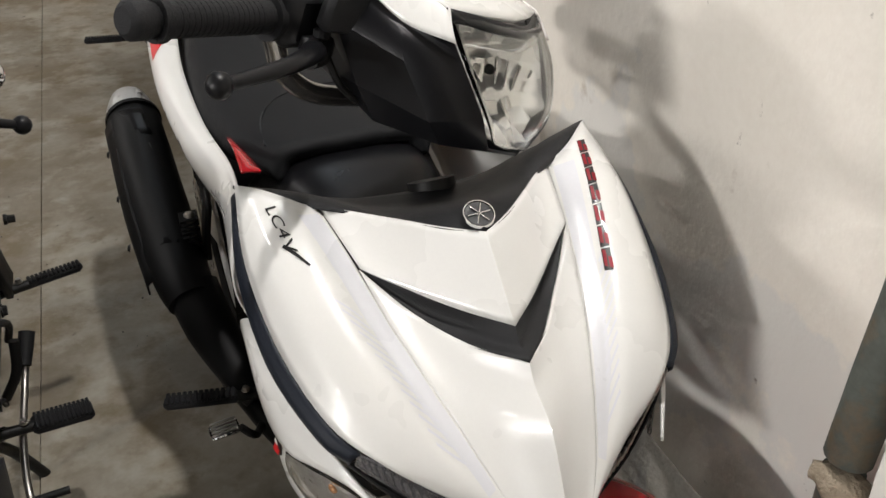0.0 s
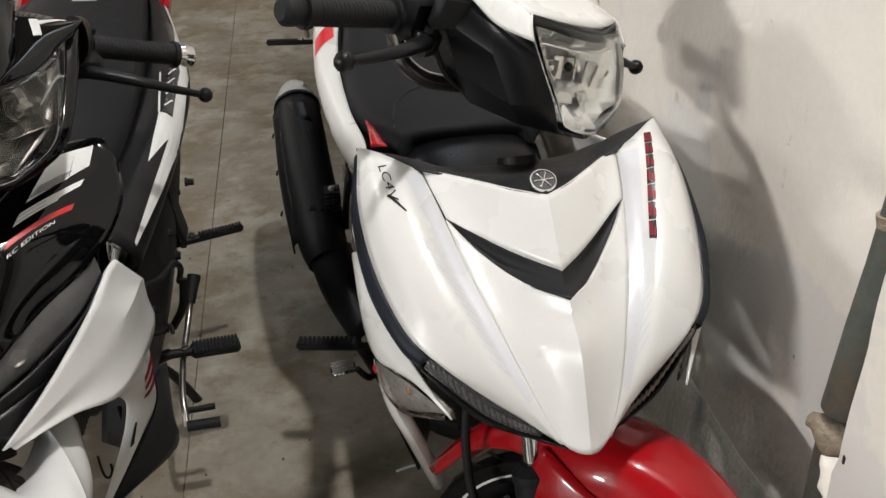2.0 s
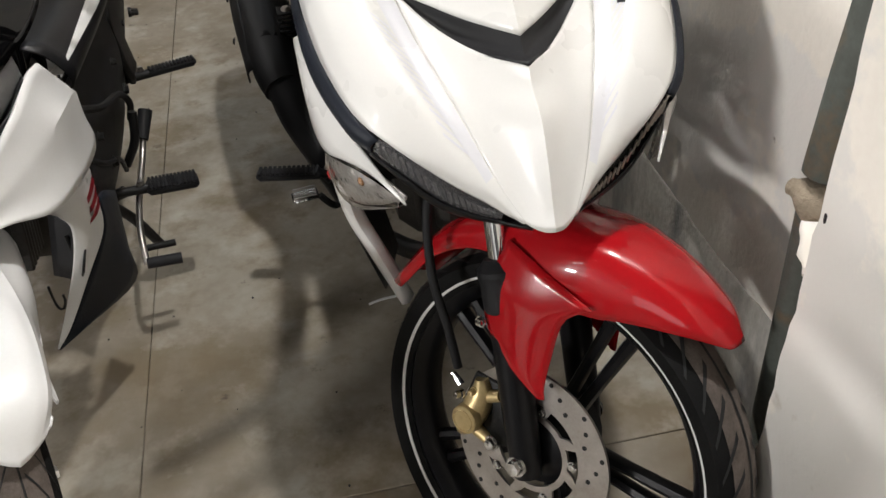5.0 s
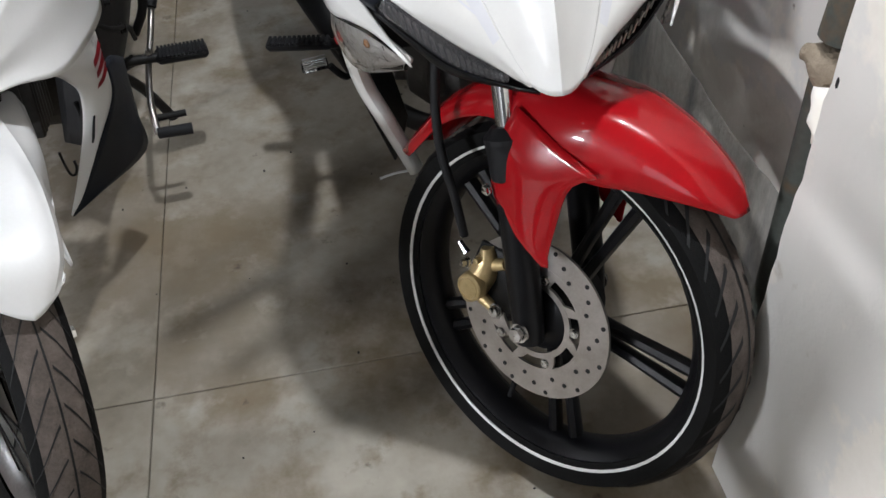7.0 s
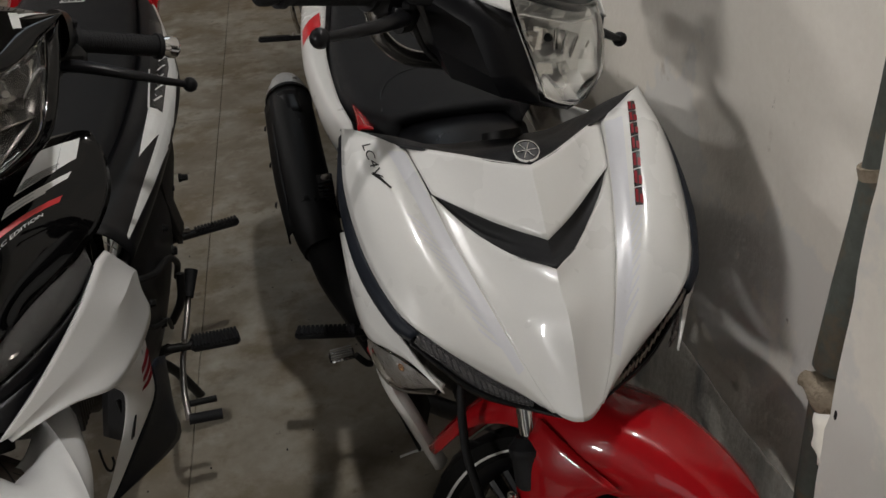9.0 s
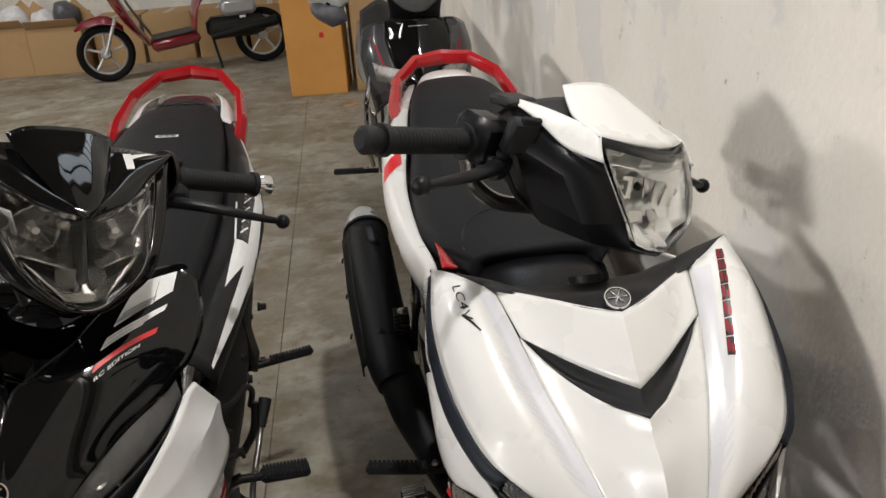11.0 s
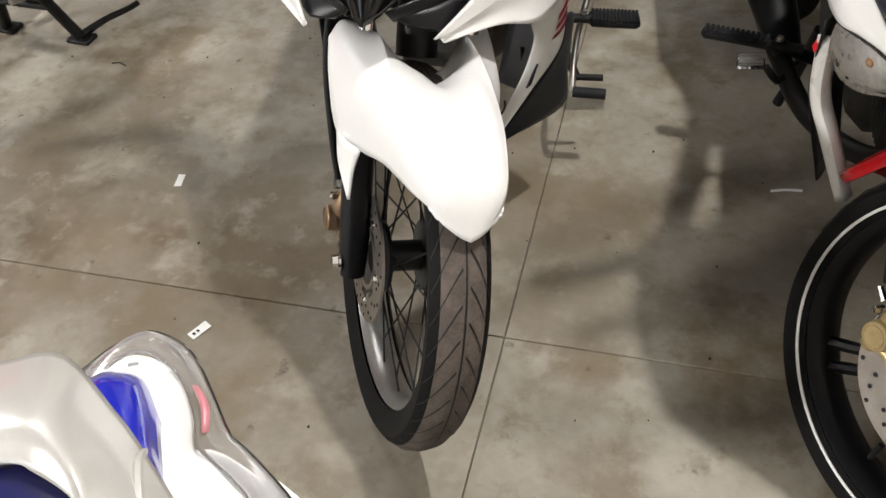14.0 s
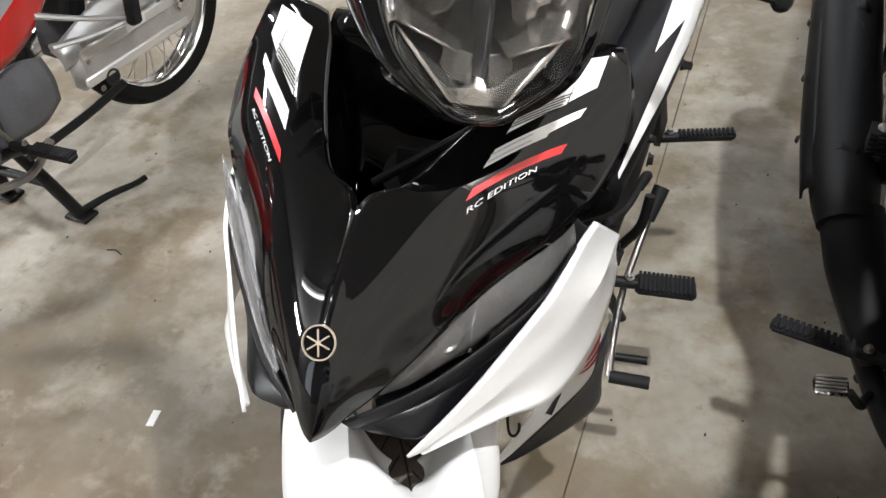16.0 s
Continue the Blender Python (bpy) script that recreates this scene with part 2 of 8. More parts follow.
mix_stains(PLASTER, (0.71, 0.685, 0.64), 2.4, 0.50, 0.53, 55.0, 7.0)
mix_stains(PLASTER, (0.42, 0.35, 0.27), 7.0, 0.66, 0.78, 4.0)
mix_stains(PLASTER, (0.22, 0.18, 0.14), 24.0, 0.70, 0.78, 12.0)
mix_stains(PLASTER, (0.58, 0.50, 0.42), 1.6, 0.60, 0.80, 31.0, stretch=(1, 1, 0.35))
CEMENT_DARK = material("streaked_cement_render", (0.36, 0.335, 0.295), 0.8, 0, (0.21, 0.195, 0.17), 6, 0.3, 80, bump=0.003, bump_scale=50)
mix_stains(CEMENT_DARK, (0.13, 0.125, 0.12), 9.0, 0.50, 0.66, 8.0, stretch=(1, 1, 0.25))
CEIL = material("dark_unseen_ceiling", (0.20, 0.195, 0.185), 0.8, 0, (0.14, 0.135, 0.125), 2, 0.2, 60, bump=0.001, bump_scale=40)
BATTEN = material("white_enamel", (0.72, 0.72, 0.70), 0.5, 0, (0.66, 0.66, 0.63), 4, 0.2, 60)
MORTAR = material("crumbled_brown_mortar", (0.30, 0.245, 0.18), 0.95, 0, (0.17, 0.135, 0.095), 30, 0.4, 160, bump=0.006, bump_scale=120)
PIPE_GREY = material("old_grey_conduit", (0.085, 0.095, 0.083), 0.62, 0, (0.045, 0.046, 0.038), 9, 0.4, 120, bump=0.0008, bump_scale=150)
mix_stains(PIPE_GREY, (0.13, 0.085, 0.045), 14.0, 0.55, 0.72, 5.0)
CARD = material("corrugated_cardboard", (0.42, 0.27, 0.13), 0.85, 0, (0.34, 0.21, 0.10), 5, 0.3, 90, bump=0.0006, bump_scale=120, per_piece=0.3)
ORANGE_CARD = material("orange_cardboard", (0.60, 0.29, 0.07), 0.75, 0, (0.52, 0.24, 0.055), 4, 0.3, 90, bump=0.0006, bump_scale=120)
BAG = material("translucent_plastic_bag", (0.70, 0.70, 0.70), 0.35, 0, (0.5, 0.5, 0.5), 14, 0.3, 60, bump=0.006, bump_scale=30)
BAG_DARK = material("dark_plastic_bag", (0.10, 0.10, 0.11), 0.35, 0, (0.05, 0.05, 0.06), 14, 0.3, 60, bump=0.006, bump_scale=30)
CRATE = material("red_printed_carton", (0.55, 0.03, 0.03), 0.5, 0, (0.47, 0.025, 0.025), 6, 0.2, 90)
BOTTLE = material("blue_water_bottle", (0.02, 0.10, 0.42), 0.15, 0, (0.015, 0.08, 0.36), 8, 0.2, 90, transmission=0.3)
TUBE_ON = material("lit_fluorescent_tube", (0.9, 0.9, 0.9), 0.4, emit=COOL, emit_power=8.0)
SKY_PANE = material("daylight_through_glass", (0.8, 0.85, 0.9), 0.9, emit=(0.80, 0.90, 1.0), emit_power=5.0)
# glow added outside the assumed opening
SKY_GLOW = material("added_daylight_glow", (0.8, 0.85, 0.9), 0.9, emit=DAY, emit_power=1.2)


# ---- shapes ----
class Shape:
    """Vertices and faces of one part."""

    def __init__(self):
        self.v, self.f = [], []

    def add(self, verts, faces):
        n = len(self.v)
        self.v += [tuple(p) for p in verts]
        self.f += [tuple(i + n for i in q) for q in faces]
        return self

    def join(self, other):
        return self.add(other.v, other.f)

    def moved(self, m):
        self.v = [tuple(m @ Vector(p)) for p in self.v]
        return self

    def mirrored(self):
        """A copy on the other side of the plane x = 0."""
        s = Shape()
        s.v = [(-x, y, z) for x, y, z in self.v]
        s.f = [tuple(reversed(q)) for q in self.f]
        return s

    def welded(self):
        """Joins corners that lie in one place."""
        index, s = {}, Shape()
        for q in self.f:
            face = []
            for i in q:
                k = tuple(round(c, 5) for c in self.v[i])
                if k not in index:
                    index[k] = len(s.v)
                    s.v.append(self.v[i])
                if index[k] not in face:
                    face.append(index[k])
            if len(face) > 2:
                s.f.append(tuple(face))
        return s

    def smoothed(self, times):
        """Evens out ripples; the open edges stay where they are."""
        near, count = [set() for _ in self.v], {}
        for q in self.f:
            for a, b in zip(q, q[1:] + q[:1]):
                near[a].add(b)
                near[b].add(a)
                e = (min(a, b), max(a, b))
                count[e] = count.get(e, 0) + 1
        fixed = {i for e, n in count.items() if n == 1 for i in e}
        for _ in range(times):
            self.v = [p if i in fixed or not near[i] else tuple(0.5 * p[k] + 0.5 * sum(self.v[j][k] for j in near[i]) / len(near[i]) for k in range(3)) for i, p in enumerate(self.v)]
        return self

    def both(self):
        return Shape().join(self).join(self.mirrored())


def spline(points, n):
    """n + 1 points along a smooth curve through the points."""
    pts = [Vector(p) for p in points]
    if len(pts) == 2:
        return [pts[0].lerp(pts[1], i / n) for i in range(n + 1)]
    pts = [2 * pts[0] - pts[1]] + pts + [2 * pts[-1] - pts[-2]]
    out, m = [], len(pts) - 3
    for i in range(n + 1):
        s = i / n * m
        k = min(int(s), m - 1)
        t = s - k
        a, b, c, d = pts[k:k + 4]
        out.append(0.5 * (2 * b + (c - a) * t + (2 * a - 5 * b + 4 * c - d) * t * t + (3 * b - a - 3 * c + d) * t ** 3))
    return out


def loft(rows, across=10, along=14, ring=False, cap=False):
    """A smooth skin over rows of points; ring closes each row, cap closes the ends."""
    if ring:
        rows = [list(r) + [r[0]] for r in rows]
        fine = []
        for r in rows:
            m = len(r) - 1
            ext = [Vector(p) for p in (r[m - 1], *r, r[1])]
            row = []
            for i in range(across):
                s = i / across * m
                k = int(s)
                t = s - k
                a, b, c, d = ext[k:k + 4]
                row.append(0.5 * (2 * b + (c - a) * t + (2 * a - 5 * b + 4 * c - d) * t * t + (3 * b - a - 3 * c + d) * t ** 3))
            fine.append(row)
    else:
        fine = [spline(r, across) for r in rows]
    cols = [spline([r[i] for r in fine], along) for i in range(len(fine[0]))]
    n = len(cols)
    s = Shape()
    verts = [cols[i][j] for j in range(along + 1) for i in range(n)]
    faces = []
    for j in range(along):
        for i in range(n if ring else n - 1):
            k = (i + 1) % n
            faces.append((j * n + i, j * n + k, (j + 1) * n + k, (j + 1) * n + i))
    if cap:
        faces += [tuple(reversed(range(n))), tuple(along * n + i for i in range(n))]
    return s.add(verts, faces)


def tube(points, radius, sides=10, steps=None, flat=1.0):
    """A round bar along a smooth curve; radius may be a list of one value for each point. flat squashes it across."""
    steps = steps or max(2, 5 * (len(points) - 1))
    path = spline(points, steps)
    rad = radius if isinstance(radius, (list, tuple)) else [radius] * len(points)
    rr = [float(np.interp(i / steps * (len(rad) - 1), range(len(rad)), rad)) for i in range(steps + 1)]
    s, verts, faces, side = Shape(), [], [], None
    for i, p in enumerate(path):
        d = (path[min(i + 1, steps)] - path[max(i - 1, 0)]).normalized()
        if side is None:
            side = d.cross(Vector((0, 0, 1)) if abs(d.z) < 0.9 else Vector((0, 1, 0))).normalized()
        side = (side - d * side.dot(d)).normalized()
        up = d.cross(side)
        for k in range(sides):
            a = 2 * math.pi * k / sides
            verts.append(p + rr[i] * (math.cos(a) * side + flat * math.sin(a) * up))
    for i in range(steps):
        for k in range(sides):
            j = (k + 1) % sides
            faces.append((i * sides + k, i * sides + j, (i + 1) * sides + j, (i + 1) * sides + k))
    faces += [tuple(reversed(range(sides))), tuple(steps * sides + k for k in range(sides))]
    return s.add(verts, faces)


def lathe(profile, centre, n=48, turn=2 * math.pi, start=0.0, closed=False):
    """Turns a profile of (offset along x, radius) about the x axis through centre."""
    full = abs(turn - 2 * math.pi) < 1e-6
    m, s = len(profile), Shape()
    verts = []
    for i in range(n if full else n + 1):
        a = start + turn * i / n
        verts += [(centre[0] + o, centre[1] + r * math.cos(a), centre[2] + r * math.sin(a)) for o, r in profile]
    faces = []
    for i in range(n):
        k = (i + 1) % n if full else i + 1
        for j in range(m if closed else m - 1):
            q = (j + 1) % m
            faces.append((i * m + j, i * m + q, k * m + q, k * m + j))
    return s.add(verts, faces)


def box(size, at=(0, 0, 0), bevel=0.004, turn=(0, 0, 0), taper=1.0):
    """A block with chamfered edges; taper narrows its top."""
    sx, sy, sz = (d / 2 for d in size)
    b = min(bevel, sx * 0.9, sy * 0.9, sz * 0.9)
    m = pose(*at, *turn)
    verts, index = [], {}
    for ix in (-1, 1):
        for iy in (-1, 1):
            for iz in (-1, 1):
                k = taper if iz > 0 else 1.0
                for ax in range(3):
                    p = [ix * (sx - (b if ax != 0 else 0)) * k, iy * (sy - (b if ax != 1 else 0)) * k, iz * (sz - (b if ax != 2 else 0))]
                    index[ix, iy, iz, ax] = len(verts)
                    verts.append(m @ Vector(p))
    q = index
    faces = []
    for ax in range(3):
        o = [a for a in range(3) if a != ax]
        for sgn in (-1, 1):
            ring = []
            for e0, e1 in ((-1, -1), (1, -1), (1, 1), (-1, 1)):
                key = [0, 0, 0]
                key[ax], key[o[0]], key[o[1]] = sgn, e0, e1
                ring.append(q[(*key, ax)])
            faces.append(ring)
    for ax in range(3):
        o = [a for a in range(3) if a != ax]
        for e0 in (-1, 1):
            for e1 in (-1, 1):
                ends = []
                for sgn in (-1, 1):
                    key = [0, 0, 0]
                    key[ax], key[o[0]], key[o[1]] = sgn, e0, e1
                    ends.append([q[(*key, o[0])], q[(*key, o[1])]])
                faces.append([ends[0][0], ends[0][1], ends[1][1], ends[1][0]])
    for ix in (-1, 1):
        for iy in (-1, 1):
            for iz in (-1, 1):
                faces.append([q[ix, iy, iz, a] for a in range(3)])
    return Shape().add(verts, faces)


def plate(outline, thick, bevel=0.0):
    """A flat plate from an outline of (y, z), standing in the plane x = 0, with its thickness along x."""
    n = len(outline)
    cy, cz = sum(p[0] for p in outline) / n, sum(p[1] for p in outline) / n
    s, h = Shape(), thick / 2
    inner = [(cy + (y - cy) * (1 - bevel), cz + (z - cz) * (1 - bevel)) for y, z in outline]
    verts = [(h, y, z) for y, z in inner] + [(h * 0.6, y, z) for y, z in outline] + [(-h * 0.6, y, z) for y, z in outline] + [(-h, y, z) for y, z in inner]
    faces = [tuple(range(n)), tuple(reversed(range(3 * n, 4 * n)))]
    for k in range(3):
        for i in range(n):
            j = (i + 1) % n
            faces.append((k * n + j, k * n + i, (k + 1) * n + i, (k + 1) * n + j))
    return s.add(verts, faces)


def ball(at, r, squash=(1, 1, 1), n=12):
    s, verts, faces = Shape(), [], []
    m = n // 2
    for i in range(m + 1):
        a = math.pi * i / m
        for k in range(n):
            b = 2 * math.pi * k / n
            verts.append((at[0] + r * squash[0] * math.sin(a) * math.cos(b), at[1] + r * squash[1] * math.sin(a) * math.sin(b), at[2] + r * squash[2] * math.cos(a)))
    for i in range(m):
        for k in range(n):
            j = (k + 1) % n
            faces.append((i * n + k, (i + 1) * n + k, (i + 1) * n + j, i * n + j))
    return s.add(verts, faces)


def bolt(at, r, h, along=(1, 0, 0)):
    """A hexagon bolt head with a washer."""
    d = Vector(along).normalized()
    q = Vector((1, 0, 0)).rotation_difference(d).to_matrix().to_4x4()
    s = lathe([(0, 0.001), (0, r * 1.35), (h * 0.3, r * 1.3), (h * 0.3, r)], (0, 0, 0), 14)
    s.join(lathe([(h * 0.3, r), (h, r * 0.92), (h * 1.05, 0.001)], (0, 0, 0), 6))
    return s.moved(Matrix.Translation(at) @ q)


def mesh_of(name, shape, mat, sharp=38):
    me = bpy.data.meshes.new(name)
    me.from_pydata(shape.v, [], shape.f)
    me.materials.append(mat)
    bm = bmesh.new()
    bm.from_mesh(me)
    bmesh.ops.remove_doubles(bm, verts=bm.verts, dist=0.00005)
    bmesh.ops.recalc_face_normals(bm, faces=bm.faces)
    lim = radians(sharp)
    for f in bm.faces:
        f.smooth = True
    for e in bm.edges:
        if len(e.link_faces) == 2 and e.calc_face_angle() > lim:
            e.smooth = False
    bm.to_mesh(me)
    bm.free()
    return me


def lettering(words, skin, at, along, up, lift=0.0010, shear=0.0):
    """Flat letters laid on a skin from straight above; at, along and up are (x, y), along and up the size of one em."""
    font = bpy.data.curves.new("lettering", "FONT")
    font.body, font.shear = words, shear
    ob = bpy.data.objects.new("lettering", font)
    flat = bpy.data.meshes.new_from_object(ob)
    s, verts = Shape(), []
    for v in flat.vertices:
        x, y = at[0] + along[0] * v.co.x + up[0] * v.co.y, at[1] + along[1] * v.co.x + up[1] * v.co.y
        verts.append(skin.drop((x, y, 1.15), (0, 0, -1), lift) or Vector((x, y, 0.85)))
    s.add(verts, [tuple(p.vertices) for p in flat.polygons])
    bpy.data.objects.remove(ob)
    bpy.data.curves.remove(font)
    bpy.data.meshes.remove(flat)
    return s


def part(name, shape, mat, parent=None, label="", shell=0.0, turn=None, sharp=38, shadow=True):
    """Links a shape as one mesh object under a thing or a part; shell gives a skin its thickness."""
    ob = new(name, mesh_of(name, shape, mat, sharp))
    if parent is not None:
        ob.parent = parent
    if turn is not None:
        ob.matrix_basis = turn
    if shell:
        md = ob.modifiers.new("thickness", "SOLIDIFY")
        md.thickness, md.offset = shell, -1.0
    if label:
        tagged(ob, label)
    if not shadow:
        ob.visible_shadow = False
    return ob


def thing(name, matrix, label, category, group=""):
    ob = new(name)
    ob.matrix_world = matrix
    ob.empty_display_size = 0.1
    return tagged(ob, label, category, group)


def solid(name, shape, mat, label, category="", group="", kind="", matrix=None, sharp=38, shell=0.0):
    """A thing that is one mesh."""
    ob = part(name, shape, mat, None, "", shell, None, sharp)
    if matrix is not None:
        ob.matrix_world = matrix
    return tagged(ob, label, category, group, kind)


class Skin:
    """Finds points on a shape, to lay stickers on it."""

    def __init__(self, *shapes):
        s = Shape()
        for q in shapes:
            s.join(q)
        self.v, self.tri = [Vector(p) for p in s.v], [(f[0], f[i], f[i + 1]) for f in s.f for i in range(1, len(f) - 1)]

    def drop(self, p, d, lift):
        """The point where a ray from p along d first meets the shape, lifted towards p."""
        from mathutils.geometry import intersect_ray_tri
        p, d = Vector(p), Vector(d).normalized()
        best = None
        for a, b, c in self.tri:
            h = intersect_ray_tri(self.v[a], self.v[b], self.v[c], d, p, True)
            if h is not None and (best is None or (h - p).length < best):
                best = (h - p).length
        return None if best is None else p + d * (best - lift)


def sticker(skin, quads, centre, right, up, lift=0.0012, n=4):
    """Flat four-cornered marks, given as (x, y) corners in the plane of right and up at centre, laid on a skin."""
    c, r, u = Vector(centre), Vector(right).normalized(), Vector(up).normalized()
    d = -r.cross(u).normalized()
    s = Shape()
    for q in quads:
        verts = []
        for j in range(n + 1):
            for i in range(n + 1):
                a, b = i / n, j / n
                x = (1 - a) * (1 - b) * q[0][0] + a * (1 - b) * q[1][0] + a * b * q[2][0] + (1 - a) * b * q[3][0]
                y = (1 - a) * (1 - b) * q[0][1] + a * (1 - b) * q[1][1] + a * b * q[2][1] + (1 - a) * b * q[3][1]
                verts.append(skin.drop(c + r * x + u * y - d * 0.15, d, lift))
        w = n + 1
        cells = [(j * w + i, j * w + i + 1, (j + 1) * w + i + 1, (j + 1) * w + i) for j in range(n) for i in range(n)]
        cells = [f for f in cells if all(verts[k] is not None for k in f)]
        used = sorted({k for f in cells for k in f})
        place = {k: i for i, k in enumerate(used)}
        s.add([verts[k] for k in used], [tuple(place[k] for k in f) for f in cells])
    return s


# ---- the hall ----
def block(name, x0, x1, y0, y1, z0, z1, mat, label="", bevel=0.0):
    s = box((x1 - x0, y1 - y0, z1 - z0), ((x0 + x1) / 2, (y0 + y1) / 2, (z0 + z1) / 2), bevel or 0.001)
    return solid(name, s, mat, label, kind="structure")


floor = block("floor", X0 - 0.2, X1 + 0.2, Y0 - 3.0, Y1 + 0.2, -0.2, -0.006, JOINT, "worn concrete floor cast in large slabs with brown stains")
# ceiling is out of view; its dark tone lowers fill and reflections
ceiling = block("ceiling", X0 - 0.2, X1 + 0.2, Y0 - 0.2, Y1 + 0.2, ZC, ZC + 0.15, CEIL, "plain unseen ceiling, darkened to cut fill and reflections")
wall_east = block("wall_east", X1, X1 + 0.2, Y0, Y1, -0.1, ZC, PLASTER, "rough limewashed plaster wall with specks and scuffs")
wall_pier = block("wall_pier", 0.870, X1 - 0.001, Y0 + 0.001, -0.318, -0.1, ZC - 0.001, PLASTER, "thick plaster pier with a ragged edge beside the conduit", 0.006)
wall_north = block("wall_north", X0, X1 - 0.002, Y1, Y1 + 0.2, -0.1, ZC, PLASTER, "plaster wall behind the stacked cartons")
# unseen wall, dark to hold down reflections
wall_west = block("wall_west", X0 - 0.2, X0, Y0, Y1, -0.1, ZC, DARK_WALL, "unseen side wall of the hall, kept dark to cut reflections")
# the unseen front behind the camera, kept dark, with an assumed wide opening
wall_south = block("wall_south", X0, -3.9, Y0 - 0.2, Y0, -0.1, ZC, DARK_WALL, "unseen front wall beside the opening, kept dark to cut reflections")
block("wall_south_2", -2.1, X1 + 0.2, Y0 - 0.2, Y0 - 0.001, -0.1, ZC, DARK_WALL, "unseen front wall beside the opening, kept dark to cut reflections")
block("wall_south_3", -3.9, -2.1, Y0 - 0.2, Y0, 2.5, ZC, DARK_WALL, "unseen lintel over the opening, kept dark to cut reflections")
# unseen glowing sheet that backs the fill light
backdrop = block("backdrop", -9.0, 3.0, Y0 - 2.6, Y0 - 2.5, -0.1, 5.0, SKY_GLOW, "glowing sheet outside the assumed opening, added as daylight fill")

# a row of daylight panes in the roof along the wall
skylight = solid("window_1", box((0.52, 3.2, 0.04), (0, 0, 0.022), 0.004), BATTEN, "row of bright roof panes between steel bars", kind="structure", matrix=pose(0.66, 3.05, ZC - 0.045))
for k in range(6):
    part("pane", box((0.42, 0.44, 0.006), (0, -1.325 + 0.53 * k, -0.003), 0.001), SKY_PANE, skylight, "bright daylight pane")
    part("glazing_bar", box((0.50, 0.05, 0.03), (0, -1.06 + 0.53 * k, -0.012), 0.003), DARK, skylight)

# slabs of the floor, with narrow sawn joints
CUTS_X = [X0 - 0.1, -6.0, -3.0, 0.0, X1 + 0.1]
CUTS_Y = [Y0 - 2.9, -2.6, 0.0, 2.6, 5.2, 7.8, Y1 + 0.1]
for xa, xb in zip(CUTS_X, CUTS_X[1:]):
    for ya, yb in zip(CUTS_Y, CUTS_Y[1:]):
        g = 0.0009
        s = box((xb - xa - 2 * g, yb - ya - 2 * g, 0.05), ((xa + xb) / 2, (ya + yb) / 2, -0.025), 0.0015)
        part("slab", s, CONCRETE, floor)

# battens of the lit tubes, drawn at the placed lamps out of view
def batten(matrix, length, rod=0.0):
    lamp = thing("unseen_batten", matrix, "lit white fluorescent batten with a glass tube, unseen, placed as a light source", "lamp", "tube lamps")
    part("batten", box((0.07, length + 0.06, 0.05), (0, 0, 0.19), 0.006), BATTEN, lamp)
    part("stem", box((0.03, 0.03, 0.05), (0, 0, 0.145), 0.004), BATTEN, lamp)
    part("stem", box((0.05, length + 0.04, 0.06), (0, 0, 0.09), 0.006), BATTEN, lamp)
    if rod:
        part("rod", tube([(0, 0, 0.20), (0, 0, rod)], 0.012, 8, 2), BATTEN, lamp)
    part("tube", tube([(0, -length / 2, 0.03), (0, length / 2, 0.03)], 0.014, 10, 2), TUBE_ON, lamp, "lit glass tube")


for tx, ty, tz, turn, watts, length in TUBES:
    batten(pose(tx, ty, tz, 0, 0, turn), length, ZC - tz if ZC - tz > 0.5 else 0.0)
for tx, ty, tz, watts, turn in WALL_LAMPS:
    batten(pose(tx, ty, tz, 0, -90, 0), 1.2)


# ---- motorcycles: frame of each is x to the side, y backwards, z up, from the ground under the front ----
RAKE = 26.0


def steering(angle, hv):
    """The turn of everything that swings with the handlebar, about the raked steering head."""
    axis = Vector((0, math.sin(radians(RAKE)), math.cos(radians(RAKE))))
    h = Vector((0, hv, 0.9))
    return Matrix.Translation(h) @ Matrix.Rotation(radians(angle), 4, axis) @ Matrix.Translation(-h)


def shifted(shape, dx=0, dy=0, dz=0):
    return shape.moved(Matrix.Translation((dx, dy, dz)))


def tyre_shape(c, r, half, rim):
    return lathe([(-half * 0.72, rim), (-half * 0.95, rim + (r - rim) * 0.35), (-half, rim + (r - rim) * 0.62), (-half * 0.82, r - 0.013), (-half * 0.45, r - 0.003),
                  (0, r), (half * 0.45, r - 0.003), (half * 0.82, r - 0.013), (half, rim + (r - rim) * 0.62), (half * 0.95, rim + (r - rim) * 0.35), (half * 0.72, rim)], c, 72)


def tread_cuts(c, r, half, count, slant=0.10, wide=0.0044, inner=0.12):
    """Curved sipes on both shoulders of a tyre, laid on as dark strips for the grooves' shade."""
    s = Shape()
    for k in range(count):
        for side in (-1, 1):
            a0 = 2 * math.pi * (k + (0.5 if side > 0 else 0)) / count
            strip = []
            for i in range(7):
                t = i / 6
                o = side * half * (inner + (0.98 - inner) * t)
                a = a0 + slant * (t + 0.7 * t * t)
                h = abs(o) / half
                rr = 0.0007 + float(np.interp(h, [0, 0.45, 0.82, 1.0], [r, r - 0.003, r - 0.013, r - 0.024]))
                w = wide * (1 - 0.45 * t) / r
                strip.append([(c[0] + o, c[1] + rr * math.cos(a + w * e), c[2] + rr * math.sin(a + w * e)) for e in (-1, 1)])
            verts = [p for q in strip for p in q]
            s.add(verts, [(2 * i, 2 * i + 1, 2 * i + 3, 2 * i + 2) for i in range(6)])
    return s


